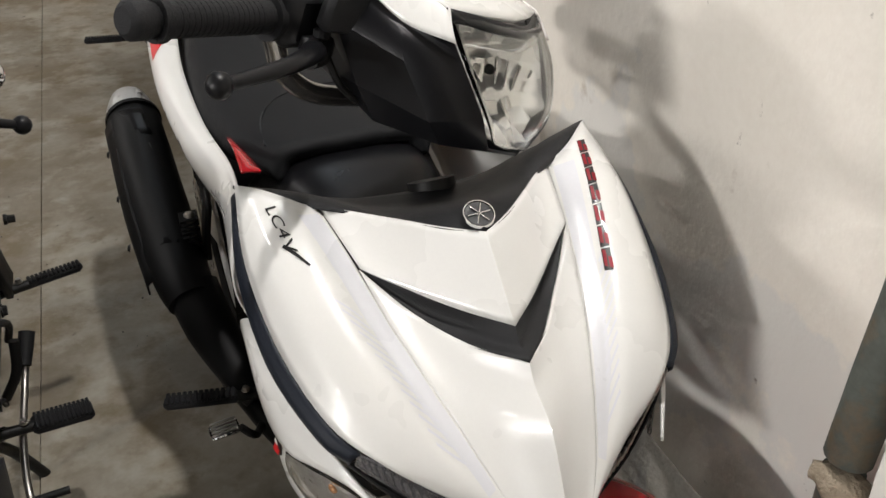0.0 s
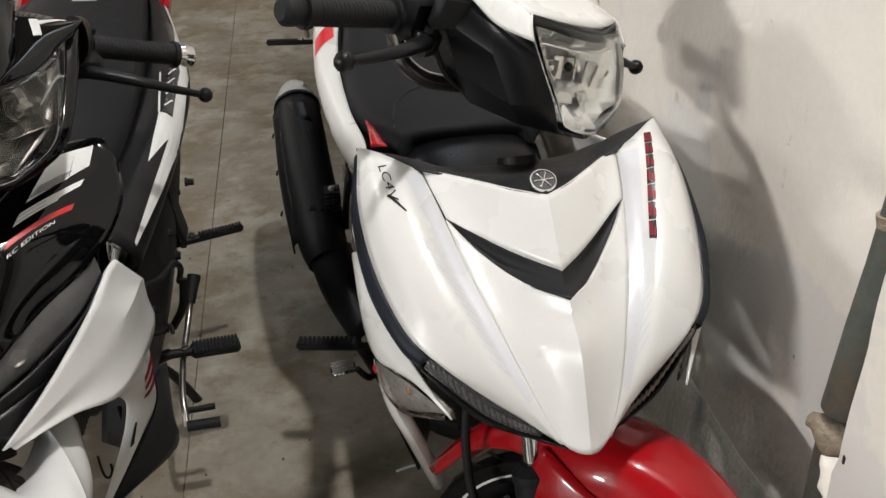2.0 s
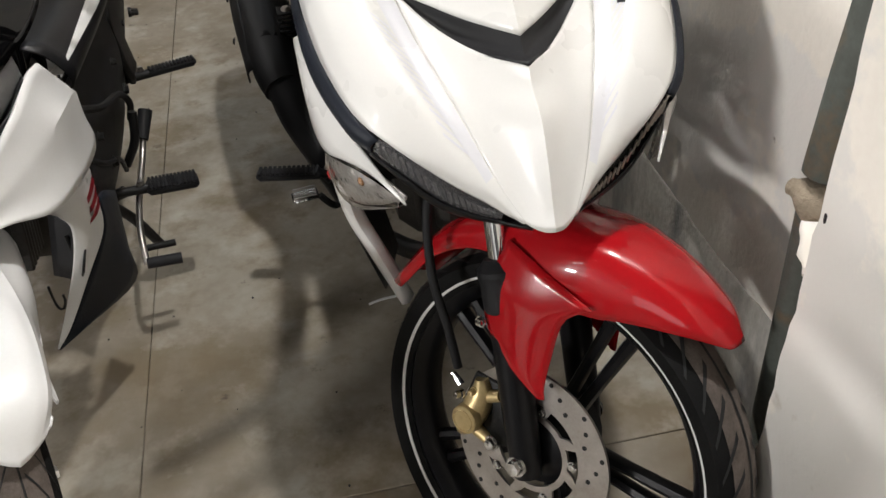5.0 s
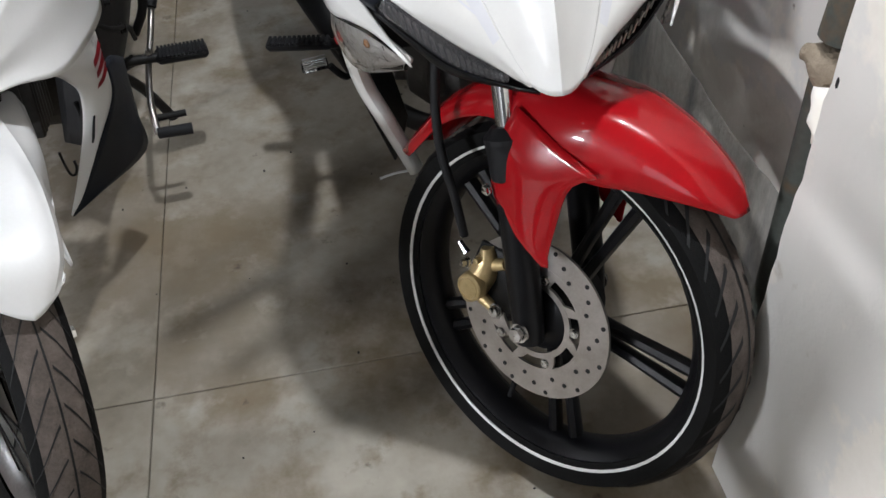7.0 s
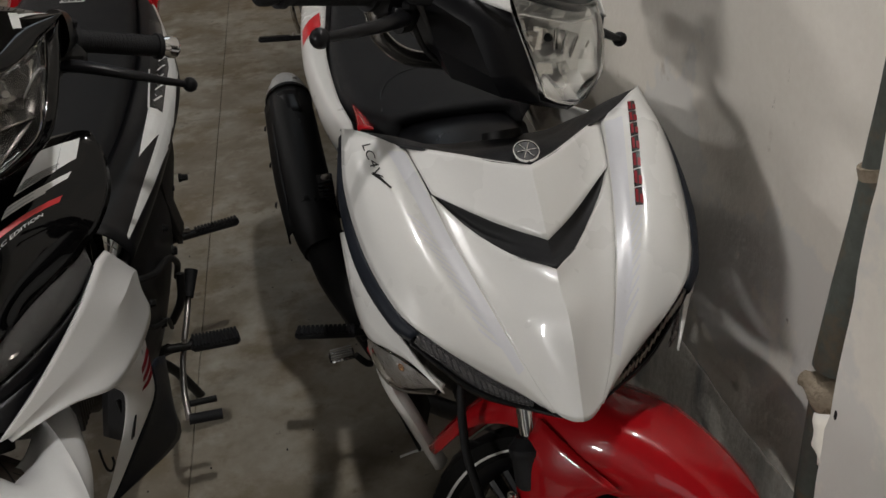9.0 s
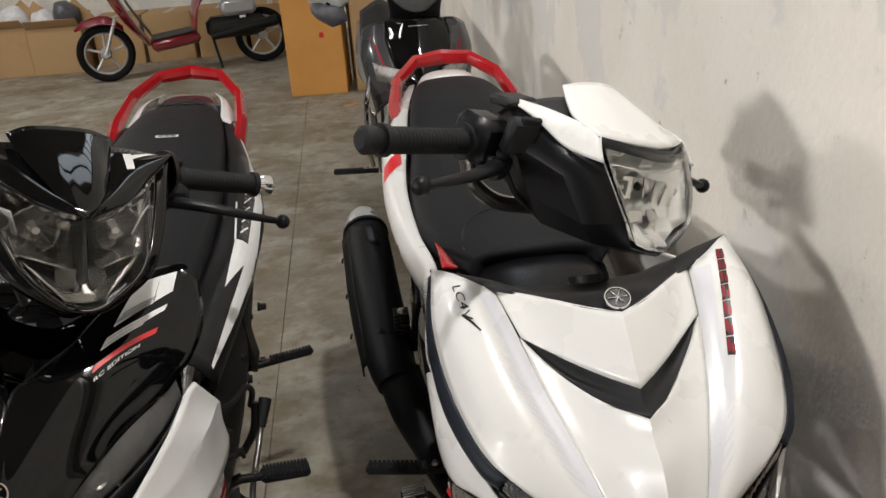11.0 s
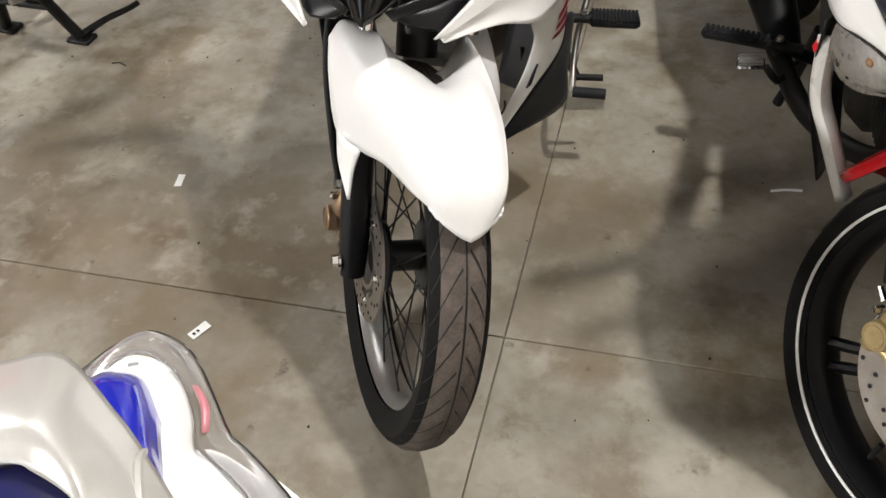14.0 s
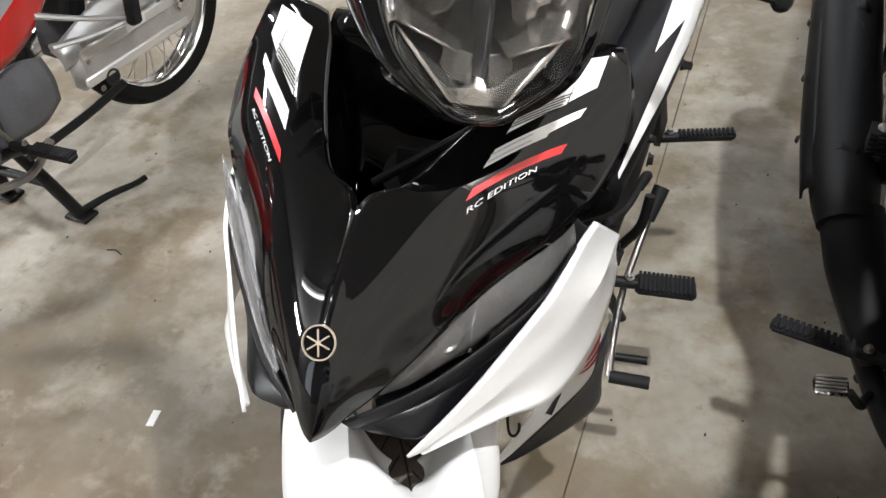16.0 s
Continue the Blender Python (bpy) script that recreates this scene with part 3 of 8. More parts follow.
def front_shield(bike, paint, band, bevel_mat):
    """The big white nose: hood over the dark vee, lower nose, and two side wings with a painted sheen band."""
    hood = loft([[(0, -0.020, 0.908), (0.035, 0.008, 0.906), (0.070, 0.043, 0.904), (0.105, 0.085, 0.898), (0.135, 0.120, 0.893)],
                 [(0, -0.055, 0.876), (0.03, -0.028, 0.878), (0.062, 0.006, 0.879), (0.095, 0.046, 0.878), (0.126, 0.077, 0.880)],
                 [(0, -0.091, 0.843), (0.028, -0.064, 0.845), (0.056, -0.034, 0.848), (0.086, -0.001, 0.855), (0.116, 0.030, 0.864)]], 16, 10).both()
    nose = loft([[(0, -0.122, 0.826), (0.04, -0.080, 0.823), (0.08, -0.022, 0.834), (0.117, 0.031, 0.862)],
                 [(0, -0.137, 0.804), (0.035, -0.105, 0.804), (0.07, -0.065, 0.810), (0.102, -0.035, 0.824)],
                 [(0, -0.170, 0.785), (0.03, -0.145, 0.775), (0.055, -0.123, 0.776), (0.081, -0.100, 0.786)],
                 [(0, -0.196, 0.745), (0.02, -0.180, 0.738), (0.042, -0.165, 0.739), (0.062, -0.150, 0.746)],
                 [(0, -0.213, 0.708), (0.015, -0.205, 0.703), (0.03, -0.195, 0.703), (0.045, -0.185, 0.711)],
                 [(0, -0.227, 0.679), (0.01, -0.223, 0.678), (0.02, -0.215, 0.679), (0.028, -0.208, 0.683)]], 14, 22).both()
    wing = loft([[(0.135, 0.120, 0.893), (0.143, 0.117, 0.898), (0.150, 0.117, 0.900), (0.168, 0.126, 0.908), (0.190, 0.148, 0.911), (0.211, 0.172, 0.908)],
                 [(0.122, 0.055, 0.870), (0.131, 0.050, 0.873), (0.140, 0.050, 0.876), (0.165, 0.052, 0.886), (0.198, 0.068, 0.883), (0.222, 0.090, 0.861)],
                 [(0.102, -0.035, 0.824), (0.112, -0.037, 0.826), (0.122, -0.036, 0.829), (0.148, -0.036, 0.838), (0.186, -0.022, 0.834), (0.213, 0.002, 0.813)],
                 [(0.081, -0.100, 0.786), (0.091, -0.101, 0.787), (0.101, -0.099, 0.789), (0.125, -0.098, 0.796), (0.160, -0.090, 0.792), (0.188, -0.080, 0.776)],
                 [(0.062, -0.150, 0.746), (0.070, -0.149, 0.746), (0.078, -0.147, 0.747), (0.098, -0.142, 0.752), (0.125, -0.134, 0.752), (0.152, -0.124, 0.752)],
                 [(0.045, -0.185, 0.711), (0.050, -0.184, 0.710), (0.055, -0.182, 0.710), (0.067, -0.174, 0.713), (0.082, -0.165, 0.713), (0.098, -0.152, 0.712)],
                 [(0.028, -0.208, 0.683), (0.030, -0.207, 0.682), (0.032, -0.205, 0.682), (0.037, -0.198, 0.683), (0.044, -0.190, 0.684), (0.050, -0.178, 0.685)]], 20, 28)
    part("hood_panel", hood, paint, bike, "pearl white centre panel over the vee vent", 0.003)
    part("nose_panel", nose, paint, bike, "pearl white pointed nose with a centre ridge", 0.003)
    band_quads = [((0.137, 0.104), (0.160, 0.098), (0.128, -0.020), (0.106, -0.028)), ((0.106, -0.028), (0.128, -0.020), (0.099, -0.110), (0.085, -0.098)), ((0.085, -0.098), (0.099, -0.110), (0.062, -0.174), (0.054, -0.172))]
    for sgn, w in ((1, wing), (-1, wing.mirrored())):
        part("shield_wing", w, paint, bike, "pearl white side wing of the front shield", 0.003)
        skin = Skin(w)
        # bluish reflection on the creased facet, painted as a thin strip
        part("graded_band", sticker(skin, [[(sgn * x, y) for x, y in q] for q in band_quads], (0, 0, 1), (1, 0, 0), (0, 1, 0), 0.0005, 6), band, bike, "faintly blue band along the crease, painted for its reflected sheen")
        for k in range(13):
            x, y = 0.143 - 0.0046 * k, -0.012 - 0.0108 * k
            q = [(x - 0.013, y - 0.010), (x - 0.013, y - 0.0075), (x + 0.010, y + 0.0105), (x + 0.010, y + 0.008)]
            part("pinstripe", sticker(skin, [[(sgn * a, b) for a, b in q]], (0, 0, 1), (1, 0, 0), (0, 1, 0), 0.0008, 3), PALE_LINE, bike)
        if sgn > 0:
            # seven slanted blocks of red foil, edged in black
            for k in range(7):
                t0, t1 = k / 7, (k + 0.84) / 7
                at = lambda t, e: (0.1775 - 0.0465 * t + e * (0.0110 - 0.003 * t), 0.123 - 0.158 * t + e * (0.003 - 0.007 * t))
                part("foil_edge", sticker(skin, [[at(t0 - 0.006, -0.10), at(t1 + 0.008, -0.10), at(t1 + 0.008, 0.94), at(t0 - 0.006, 0.94)]], (0, 0, 1), (1, 0, 0), (0, 1, 0), 0.0009, 3), STICKER_K, bike)
                foil = [[at(t0, 0), at(t1 - 0.02, 0), at(t1 - 0.01, 0.38), at(t0 + 0.01, 0.38)], [at(t0 + 0.045, 0.56), at(t1 - 0.01, 0.56), at(t1, 1.0), at(t0 + 0.055, 1.0)]]
                part("foil_block", sticker(skin, foil, (0, 0, 1), (1, 0, 0), (0, 1, 0), 0.0013, 2), STICKER_D, bike, "dark red foil block")
        else:
            part("lettering", lettering("LC4V", skin, (-0.190, 0.119), (0.0032, -0.0290), (0.0150, 0.0030), 0.0010, 0.2), STICKER_K, bike, "small black lettering")
            part("swoosh", sticker(skin, [[(-0.186, 0.062), (-0.183, 0.064), (-0.164, 0.034), (-0.166, 0.033)]], (0, 0, 1), (1, 0, 0), (0, 1, 0), 0.0010, 2), STICKER_K, bike)
    # dark vee vent, set back behind the panels
    vee = loft([[(0, -0.086, 0.846), (0.028, -0.058, 0.846), (0.056, -0.029, 0.848), (0.086, 0.003, 0.853), (0.114, 0.031, 0.862)],
                [(0, -0.104, 0.828), (0.032, -0.062, 0.826), (0.062, -0.026, 0.830), (0.090, 0.004, 0.843), (0.1145, 0.0315, 0.8612)],
                [(0, -0.124, 0.826), (0.04, -0.081, 0.822), (0.066, -0.042, 0.824), (0.090, -0.006, 0.838), (0.115, 0.032, 0.8605)]], 14, 8).both()
    part("vee_vent", vee, MATT, bike, "matt black vee-shaped vent", 0.004)
    return wing, hood, nose


def emblem(bike, at, normal, r, rim_mat, field):
    """A round badge: rim, dark field and three crossed bars."""
    q = Vector((1, 0, 0)).rotation_difference(Vector(normal)).to_matrix().to_4x4()
    m = Matrix.Translation(at) @ q
    badge = part("badge", lathe([(0, 0.0005), (0.002, 0.0005), (0.002, r * 0.86), (0.0, r * 0.86)], (0, 0, 0), 28).moved(m), field, bike, "small round badge with a bright rim")
    part("rim", lathe([(0, r * 0.90), (0.0028, r * 0.92), (0.0028, r * 0.98), (0, r)], (0, 0, 0), 28).moved(m), rim_mat, badge)
    for k in range(3):
        bar = box((0.002, r * 0.085, r * 1.5), (0.003, 0, 0), 0.0004)
        part("bar", bar.moved(m @ pose(0, 0, 0, 60 * k + 30, 0, 0)), rim_mat, badge)
    part("hub", lathe([(0.002, 0.0005), (0.0042, 0.0005), (0.0036, r * 0.12), (0.002, r * 0.14)], (0, 0, 0), 14).moved(m), rim_mat, badge)


def alloy_wheel(bike, c, turn, r=0.28, half=0.040, rim=0.222, line=True, disc_side=-1):
    """Black cast wheel with five double spokes, a white rim line, its tyre and a drilled disc."""
    wheel = part("wheel", lathe([(-0.030, rim + 0.006), (-0.034, rim), (-0.026, rim - 0.010), (-0.012, rim - 0.020), (0.012, rim - 0.020), (0.026, rim - 0.010), (0.034, rim), (0.030, rim + 0.006)], c, 64),
                 SATIN, bike, "black cast wheel with double spokes", 0.004, turn)
    part("tyre", tyre_shape(c, r, half, rim), TYRE, wheel, "worn dusty road tyre")
    part("tread", lathe([(-half * 0.62, r - 0.0068), (-half * 0.45, r - 0.0024), (0, r + 0.0006), (half * 0.45, r - 0.0024), (half * 0.82, r - 0.0126), (half * 0.9, r - 0.0185)], c, 72), TYRE_WORN, wheel, "dusty brown-grey worn half of the tread")
    part("tread_cut", tread_cuts(c, r + 0.0012, half, 38, 0.13, 0.0052, 0.30), DARK, wheel)
    # dark ring on the tread, painted for the groove's shade
    part("centre_groove", lathe([(-0.0025, r + 0.0012), (0.0025, r + 0.0012)], c, 72), DARK, wheel)
    if line:
        for s in (-1, 1):
            part("rim_line", lathe([(s * (half * 0.785 + 0.0004), rim + 0.0072), (s * (half * 0.81 + 0.0018), rim + 0.0078), (s * (half * 0.845 + 0.0018), rim + 0.0112), (s * (half * 0.85 + 0.0004), rim + 0.0118)], c, 72), STICKER_W, wheel, "thin white rim line")
    for k in range(5):
        a = radians(72 * k + 30)
        for off in (-0.085, 0.085):
            p0 = Vector((0, 0.035 * math.cos(a + off * 3), 0.035 * math.sin(a + off * 3)))
            p1 = Vector((0, (rim - 0.018) * math.cos(a + off), (rim - 0.018) * math.sin(a + off)))
            part("spoke", tube([Vector(c) + p0, Vector(c) + (p0 + p1) / 2, Vector(c) + p1], [0.013, 0.011, 0.013], 8, 6, 0.8), SATIN, wheel)
    part("wheel_hub", lathe([(-0.055, 0.001), (-0.055, 0.030), (-0.045, 0.052), (0.045, 0.052), (0.055, 0.030), (0.055, 0.001)], c, 28), SATIN, wheel)
    ob = part("valve", tube([Vector(c) + Vector((0, 0.02, -rim + 0.022)), Vector(c) + Vector((0, 0.02, -rim + 0.055))], [0.004, 0.005], 8, 2), GRIP, wheel)
    return wheel


# dark disc laid on the metal, painted for the inside of a hole
def drilling(at, r):
    ring = [(at[0] + d, at[1] + r * math.cos(math.pi * k / 4), at[2] + r * math.sin(math.pi * k / 4)) for d in (-0.0004, 0.0004) for k in range(8)]
    return Shape().add(ring, [tuple(range(8)), tuple(range(8, 16))] + [(k, (k + 1) % 8, 8 + (k + 1) % 8, 8 + k) for k in range(8)])


def brake_disc(bike, c, turn, side, r=0.122):
    o = side * 0.056
    disc = part("brake_disc", lathe([(o - 0.002, r), (o + 0.002, r), (o + 0.002, r * 0.70), (o - 0.002, r * 0.70)], c, 64, closed=True), STEEL, bike, "drilled steel brake disc", 0, turn)
    for k in range(36):
        a = 2 * math.pi * k / 36
        rr = r * (0.94, 0.85, 0.76)[k % 3]
        part("drilling", drilling((c[0] + o + side * 0.0026, c[1] + rr * math.cos(a), c[2] + rr * math.sin(a)), 0.0034 * r / 0.122), DARK, disc)
    part("carrier_ring", lathe([(o - 0.0022, r * 0.71), (o + 0.0022, r * 0.71), (o + 0.0022, r * 0.63), (o - 0.0022, r * 0.63)], c, 48, closed=True), STEEL, disc)
    part("inner_ring", lathe([(o - 0.0022, r * 0.50), (o + 0.0022, r * 0.50), (o + 0.0022, r * 0.43), (o - 0.0022, r * 0.43)], c, 40, closed=True), STEEL, disc)
    for k in range(8):
        a = 2 * math.pi * k / 8
        pts = [(c[1] + q * math.cos(a + d), c[2] + q * math.sin(a + d)) for q, d in ((0.055, -0.24), (0.070, -0.08), (0.079, 0.04), (0.077, 0.16), (0.057, 0.10))]
        part("carrier_arm", shifted(plate(pts, 0.004, 0.05), c[0] + o), STEEL, disc)
    for k in range(5):
        a = 2 * math.pi * k / 5 + 0.3
        part("carrier_bolt", bolt((c[0] + o + side * 0.002, c[1] + 0.068 * math.cos(a), c[2] + 0.068 * math.sin(a)), 0.0055, 0.005, (side, 0, 0)), CHROME, disc)
    return disc


def lever(bike, root, tip, turn, thick=0.006):
    """A brake or clutch lever with a ball at its end."""
    r, t = Vector(root), Vector(tip)
    mid = r.lerp(t, 0.22) + Vector((0, -0.016, 0.006))
    mid2 = r.lerp(t, 0.50) + Vector((0, -0.020, 0.006))
    mid3 = r.lerp(t, 0.82) + Vector((0, -0.009, 0.002))
    s = tube([r, mid, mid2, mid3, t], [0.013, 0.0115, 0.0095, 0.0075, 0.0065], 12, 22, 0.8)
    s.join(ball(t, 0.0122))
    s.join(tube([r + Vector((0, 0.006, -0.012)), r + Vector((0, 0.006, 0.012))], 0.011, 10, 2))
    return part("lever", s, SATIN, bike, "black lever with a ball end", 0, turn)


def grip(bike, a, b, turn, end_mat, r=0.0165):
    """A rubber grip with flanges, ribs and a bar-end weight; a is its inner end."""
    a, b = Vector(a), Vector(b)
    d = (b - a).normalized()
    s = tube([a, a + d * 0.008, a + d * 0.010, b - d * 0.010, b - d * 0.008, b], [0.024, 0.024, r, r, r + 0.004, r + 0.004], 20, 40)
    g = part("grip", s, GRIP, bike, "ribbed black rubber grip", 0, turn)
    for k in range(16):
        p = a.lerp(b, 0.16 + 0.68 * k / 15)
        part("grip_rib", tube([p, p + d * 0.0026], r + 0.0006, 16, 2), GRIP, g)
    part("bar_end", tube([b, b + d * 0.012, b + d * 0.024, b + d * 0.030], [r - 0.002, r + 0.001, r + 0.001, r - 0.005], 18, 12), end_mat, g)
    return g


def foot_peg(bike, root, tip, width=0.036, folded=False):
    """A folding foot peg: steel stem, ribbed rubber pad."""
    a, b = Vector(root), Vector(tip)
    side = 1 if b.x > a.x else -1
    m = Matrix.Translation(a) @ Vector((side, 0, 0)).rotation_difference((b - a).normalized()).to_matrix().to_4x4()
    n = (b - a).length
    peg = part("foot_peg", box((n * 0.95, width * 0.82, 0.020), (side * n * 0.52, 0, -0.003), 0.007).moved(m), GRIP, bike, "ribbed black rubber foot peg")
    for k in range(13):
        part("rib", box((n * 0.050, width * 0.80, 0.006), (side * n * (0.12 + 0.82 * k / 12), 0, 0.0056), 0.0012).moved(m), GRIP, peg)
    part("stem", tube([m @ Vector((-side * 0.05, 0, -0.004)), m @ Vector((side * 0.03, 0, -0.004))], 0.010, 10, 2), IRON, peg)
    part("pivot_bolt", bolt(m @ Vector((-side * 0.006, 0, 0.008)), 0.006, 0.008, (0, 0, 1)), STEEL, peg)
    return peg


def grab_rail(bike, points, radii, label):
    """A cast rail with flat faces and clear corners."""
    pts = [Vector(p) for p in points]
    path, rad = [pts[0]], [radii[0]]
    for k in range(1, len(pts) - 1):
        for f, q in ((0.82, pts[k - 1]), (0.0, pts[k]), (0.18, pts[k + 1])):
            path.append(q.lerp(pts[k], f) if f == 0.82 else pts[k].lerp(q, f))
            rad.append(radii[k])
    path.append(pts[-1])
    rad.append(radii[-1])
    return part("grab_rail", tube(path, rad, 7, 66, 1.25), RED, bike, label, 0, None, 25)


def spoke_wheel(bike, c, turn, r=0.28, half=0.034, rim=0.224, tread=TYRE, drum=0.055, count=28, wire=STEEL, hub=ALLOY):
    """Steel rim with crossed wire spokes, hub and tyre."""
    wheel = part("wheel", lathe([(-0.024, rim + 0.006), (-0.026, rim - 0.002), (-0.018, rim - 0.012), (0, rim - 0.018), (0.018, rim - 0.012), (0.026, rim - 0.002), (0.024, rim + 0.006)], c, 64),
                 RIM, bike, "dull steel rim with wire spokes", 0.003, turn)
    part("tyre", tyre_shape(c, r, half, rim), TYRE, wheel, "worn dusty road tyre")
    part("tread", lathe([(-half * 0.8, r - 0.0126), (-half * 0.45, r - 0.0024), (0, r + 0.0006), (half * 0.45, r - 0.0024), (half * 0.8, r - 0.0126)], c, 72), tread, wheel, "dusty worn tread")
    part("tread_cut", shifted(tread_cuts((0, 0, 0), r + 0.0012, half, 40, 0.16, 0.0024), *c), DARK, wheel)
    # groove's shade painted as a dark ring on the tread
    part("centre_groove", lathe([(-0.0012, r + 0.0012), (0.0012, r + 0.0012)], c, 72), DARK, wheel)
    part("wheel_hub", lathe([(-0.050, 0.001), (-0.050, 0.022), (-0.036, drum), (-0.030, drum), (-0.026, 0.024), (0.026, 0.024), (0.030, drum), (0.036, drum), (0.050, 0.022), (0.050, 0.001)], c, 28), hub, wheel)
    for k in range(count):
        a = 2 * math.pi * k / count
        side = 1 if k % 2 else -1
        lean = 0.42 if (k // 2) % 2 else -0.42
        p0 = Vector((side * 0.031, (drum - 0.006) * math.cos(a + lean), (drum - 0.006) * math.sin(a + lean)))
        p1 = Vector((side * 0.004, (rim - 0.016) * math.cos(a), (rim - 0.016) * math.sin(a)))
        part("spoke", tube([Vector(c) + p0, Vector(c) + p1], 0.0016, 5, 2), wire, wheel)
    return wheel


def fork(bike, turn, axle_v, axle_w, u, top_w=0.66, offset=0.0):
    """Two telescopic legs: bright upper tube, rubber boot ring, black lower."""
    t = math.tan(radians(RAKE))
    for s in (-1, 1):
        at = lambda w: (s * u, axle_v + offset + (w - axle_w) * t, w)
        leg = part("fork_leg", tube([at(axle_w - 0.02), at(axle_w + 0.03), at(axle_w + 0.20), at(axle_w + 0.225)], [0.019, 0.023, 0.024, 0.026], 16, 14), SATIN, bike, "black lower fork leg", 0, turn)
        part("fork_tube", tube([at(axle_w + 0.2), at(top_w)], 0.0135, 14, 2), CHROME, leg, "bright chrome fork tube")
        part("dust_boot", tube([at(axle_w + 0.190), at(axle_w + 0.196), at(axle_w + 0.225), at(axle_w + 0.234), at(axle_w + 0.240), at(axle_w + 0.252)], [0.026, 0.028, 0.029, 0.031, 0.031, 0.019], 18, 20), GRIP, leg)
        part("axle_nut", bolt((s * (u + 0.021), axle_v, axle_w), 0.011, 0.012, (s, 0, 0)), CHROME, leg)


def caliper(bike, turn, at, side, metal=None, label="gold single-piston brake caliper"):
    metal = metal or GOLD
    m = Matrix.Translation(at)
    lump = tube([(0, 0.012, -0.044), (0, 0.006, -0.020), (0, 0.000, 0.010), (0, 0.000, 0.034), (0, 0.006, 0.050)], [0.013, 0.023, 0.024, 0.018, 0.010], 14, 16, 0.85)
    lump.join(tube([(0, -0.010, 0.030), (0, -0.030, 0.044)], [0.010, 0.008], 10, 3)).join(tube([(0, -0.008, -0.030), (0, -0.030, -0.034)], [0.010, 0.008], 10, 3))
    body = part("brake_caliper", lump.moved(m), metal, bike, label, 0, turn)
    part("piston_cap", lathe([(side * 0.016, 0.022), (side * 0.028, 0.0205), (side * 0.030, 0.018), (side * 0.030, 0.001)], (0, 0.000, -0.006), 24).moved(m), metal, body)
    part("piston_rim", lathe([(side * 0.0296, 0.0165), (side * 0.0315, 0.0155), (side * 0.0296, 0.0145)], (0, 0.000, -0.006), 24).moved(m), metal, body)
    part("pad_pin", bolt(m @ Vector((side * 0.012, 0.004, 0.036)), 0.005, 0.012, (side, 0, 0)), metal, body)
    part("banjo_bolt", bolt(m @ Vector((side * 0.010, 0.024, 0.016)), 0.006, 0.012, (side, 0.3, 0)), CHROME, body)
    part("bleed_nipple", tube([m @ Vector((side * 0.012, 0.028, 0.030)), m @ Vector((side * 0.012, 0.045, 0.040))], [0.006, 0.004], 8, 2), CHROME, body)
    part("bracket", shifted(plate([(-0.06, -0.03), (-0.02, -0.045), (0.03, -0.02), (0.02, 0.05), (-0.03, 0.055), (-0.055, 0.03)], 0.008, 0.05), -side * 0.008).moved(m), IRON, body)
    for y, z in ((-0.044, 0.052), (-0.040, -0.030)):
        part("mount_bolt", bolt(m @ Vector((side * 0.004, y, z)), 0.0085, 0.010, (side, 0, 0)), CHROME, body)


def engine_block(bike, v0, w0, mat=ENGINE):
    """Crankcase, finned cylinder lying forwards, covers, frame tube and stand lug."""
    e = part("engine", box((0.20, 0.30, 0.20), (0, v0, w0), 0.035, (-8, 0, 0)), mat, bike, "dark oily engine casting")
    for s in (-1, 1):
        part("side_cover", lathe([(s * 0.085, 0.105), (s * 0.115, 0.100), (s * 0.135, 0.075), (s * 0.140, 0.001)], (0, v0 + 0.03, w0 - 0.005), 28), mat, e)
        for k in range(5):
            a = 2 * math.pi * k / 5
            part("cover_bolt", bolt((s * 0.118, v0 + 0.03 + 0.09 * math.cos(a), w0 - 0.005 + 0.09 * math.sin(a)), 0.006, 0.006, (s, 0, 0)), STEEL, e)
    for k in range(6):
        part("fin", box((0.15, 0.010, 0.14), (0, v0 - 0.17 - 0.018 * k, w0 + 0.05 + 0.003 * k), 0.003, (-12, 0, 0)), mat, e)
    part("cylinder", box((0.11, 0.16, 0.10), (0, v0 - 0.21, w0 + 0.055), 0.02, (-12, 0, 0)), mat, e)
    part("frame_tube", tube([(0, v0 - 0.28, w0 + 0.45), (0, v0 - 0.12, w0 + 0.28), (0, v0 + 0.18, w0 + 0.18), (0, v0 + 0.45, w0 + 0.02)], 0.026, 12, 16), IRON, bike, "black frame tube")
    for s in (-1, 1):
        part("swing_arm", tube([(s * 0.085, v0 + 0.18, w0 - 0.01), (s * 0.095, v0 + 0.40, w0 - 0.02), (s * 0.095, v0 + 0.68, w0 - 0.05)], [0.024, 0.020, 0.020], 10, 8, 0.7), IRON, bike, "black swing arm")
        part("seat_rail", tube([(s * 0.06, v0 + 0.10, w0 + 0.20), (s * 0.11, v0 + 0.45, w0 + 0.33), (s * 0.09, v0 + 1.0, w0 + 0.42)], 0.012, 8, 10), IRON, bike)
    part("shock_absorber", tube([(0, v0 + 0.35, w0 + 0.02), (0, v0 + 0.20, w0 + 0.30)], 0.028, 12, 2), IRON, bike)


# ---- white motorcycle ----
WHITE_POSE = pose(0.630, 0, 0, 0, -0.3, 0.5)
white = thing("motorcycle", WHITE_POSE, "pearl white underbone motorcycle with red front mudguard, parked by the wall", "motorcycle", "row of motorcycles")
WT = steering(40, 0.17)
wing_w, hood_w, nose_w = front_shield(white, PEARL, PEARL_SHEEN, MATT)
emblem(white, (0, -0.001, 0.9165), (0, -0.45, 0.9), 0.0165, CHROME, SATIN)
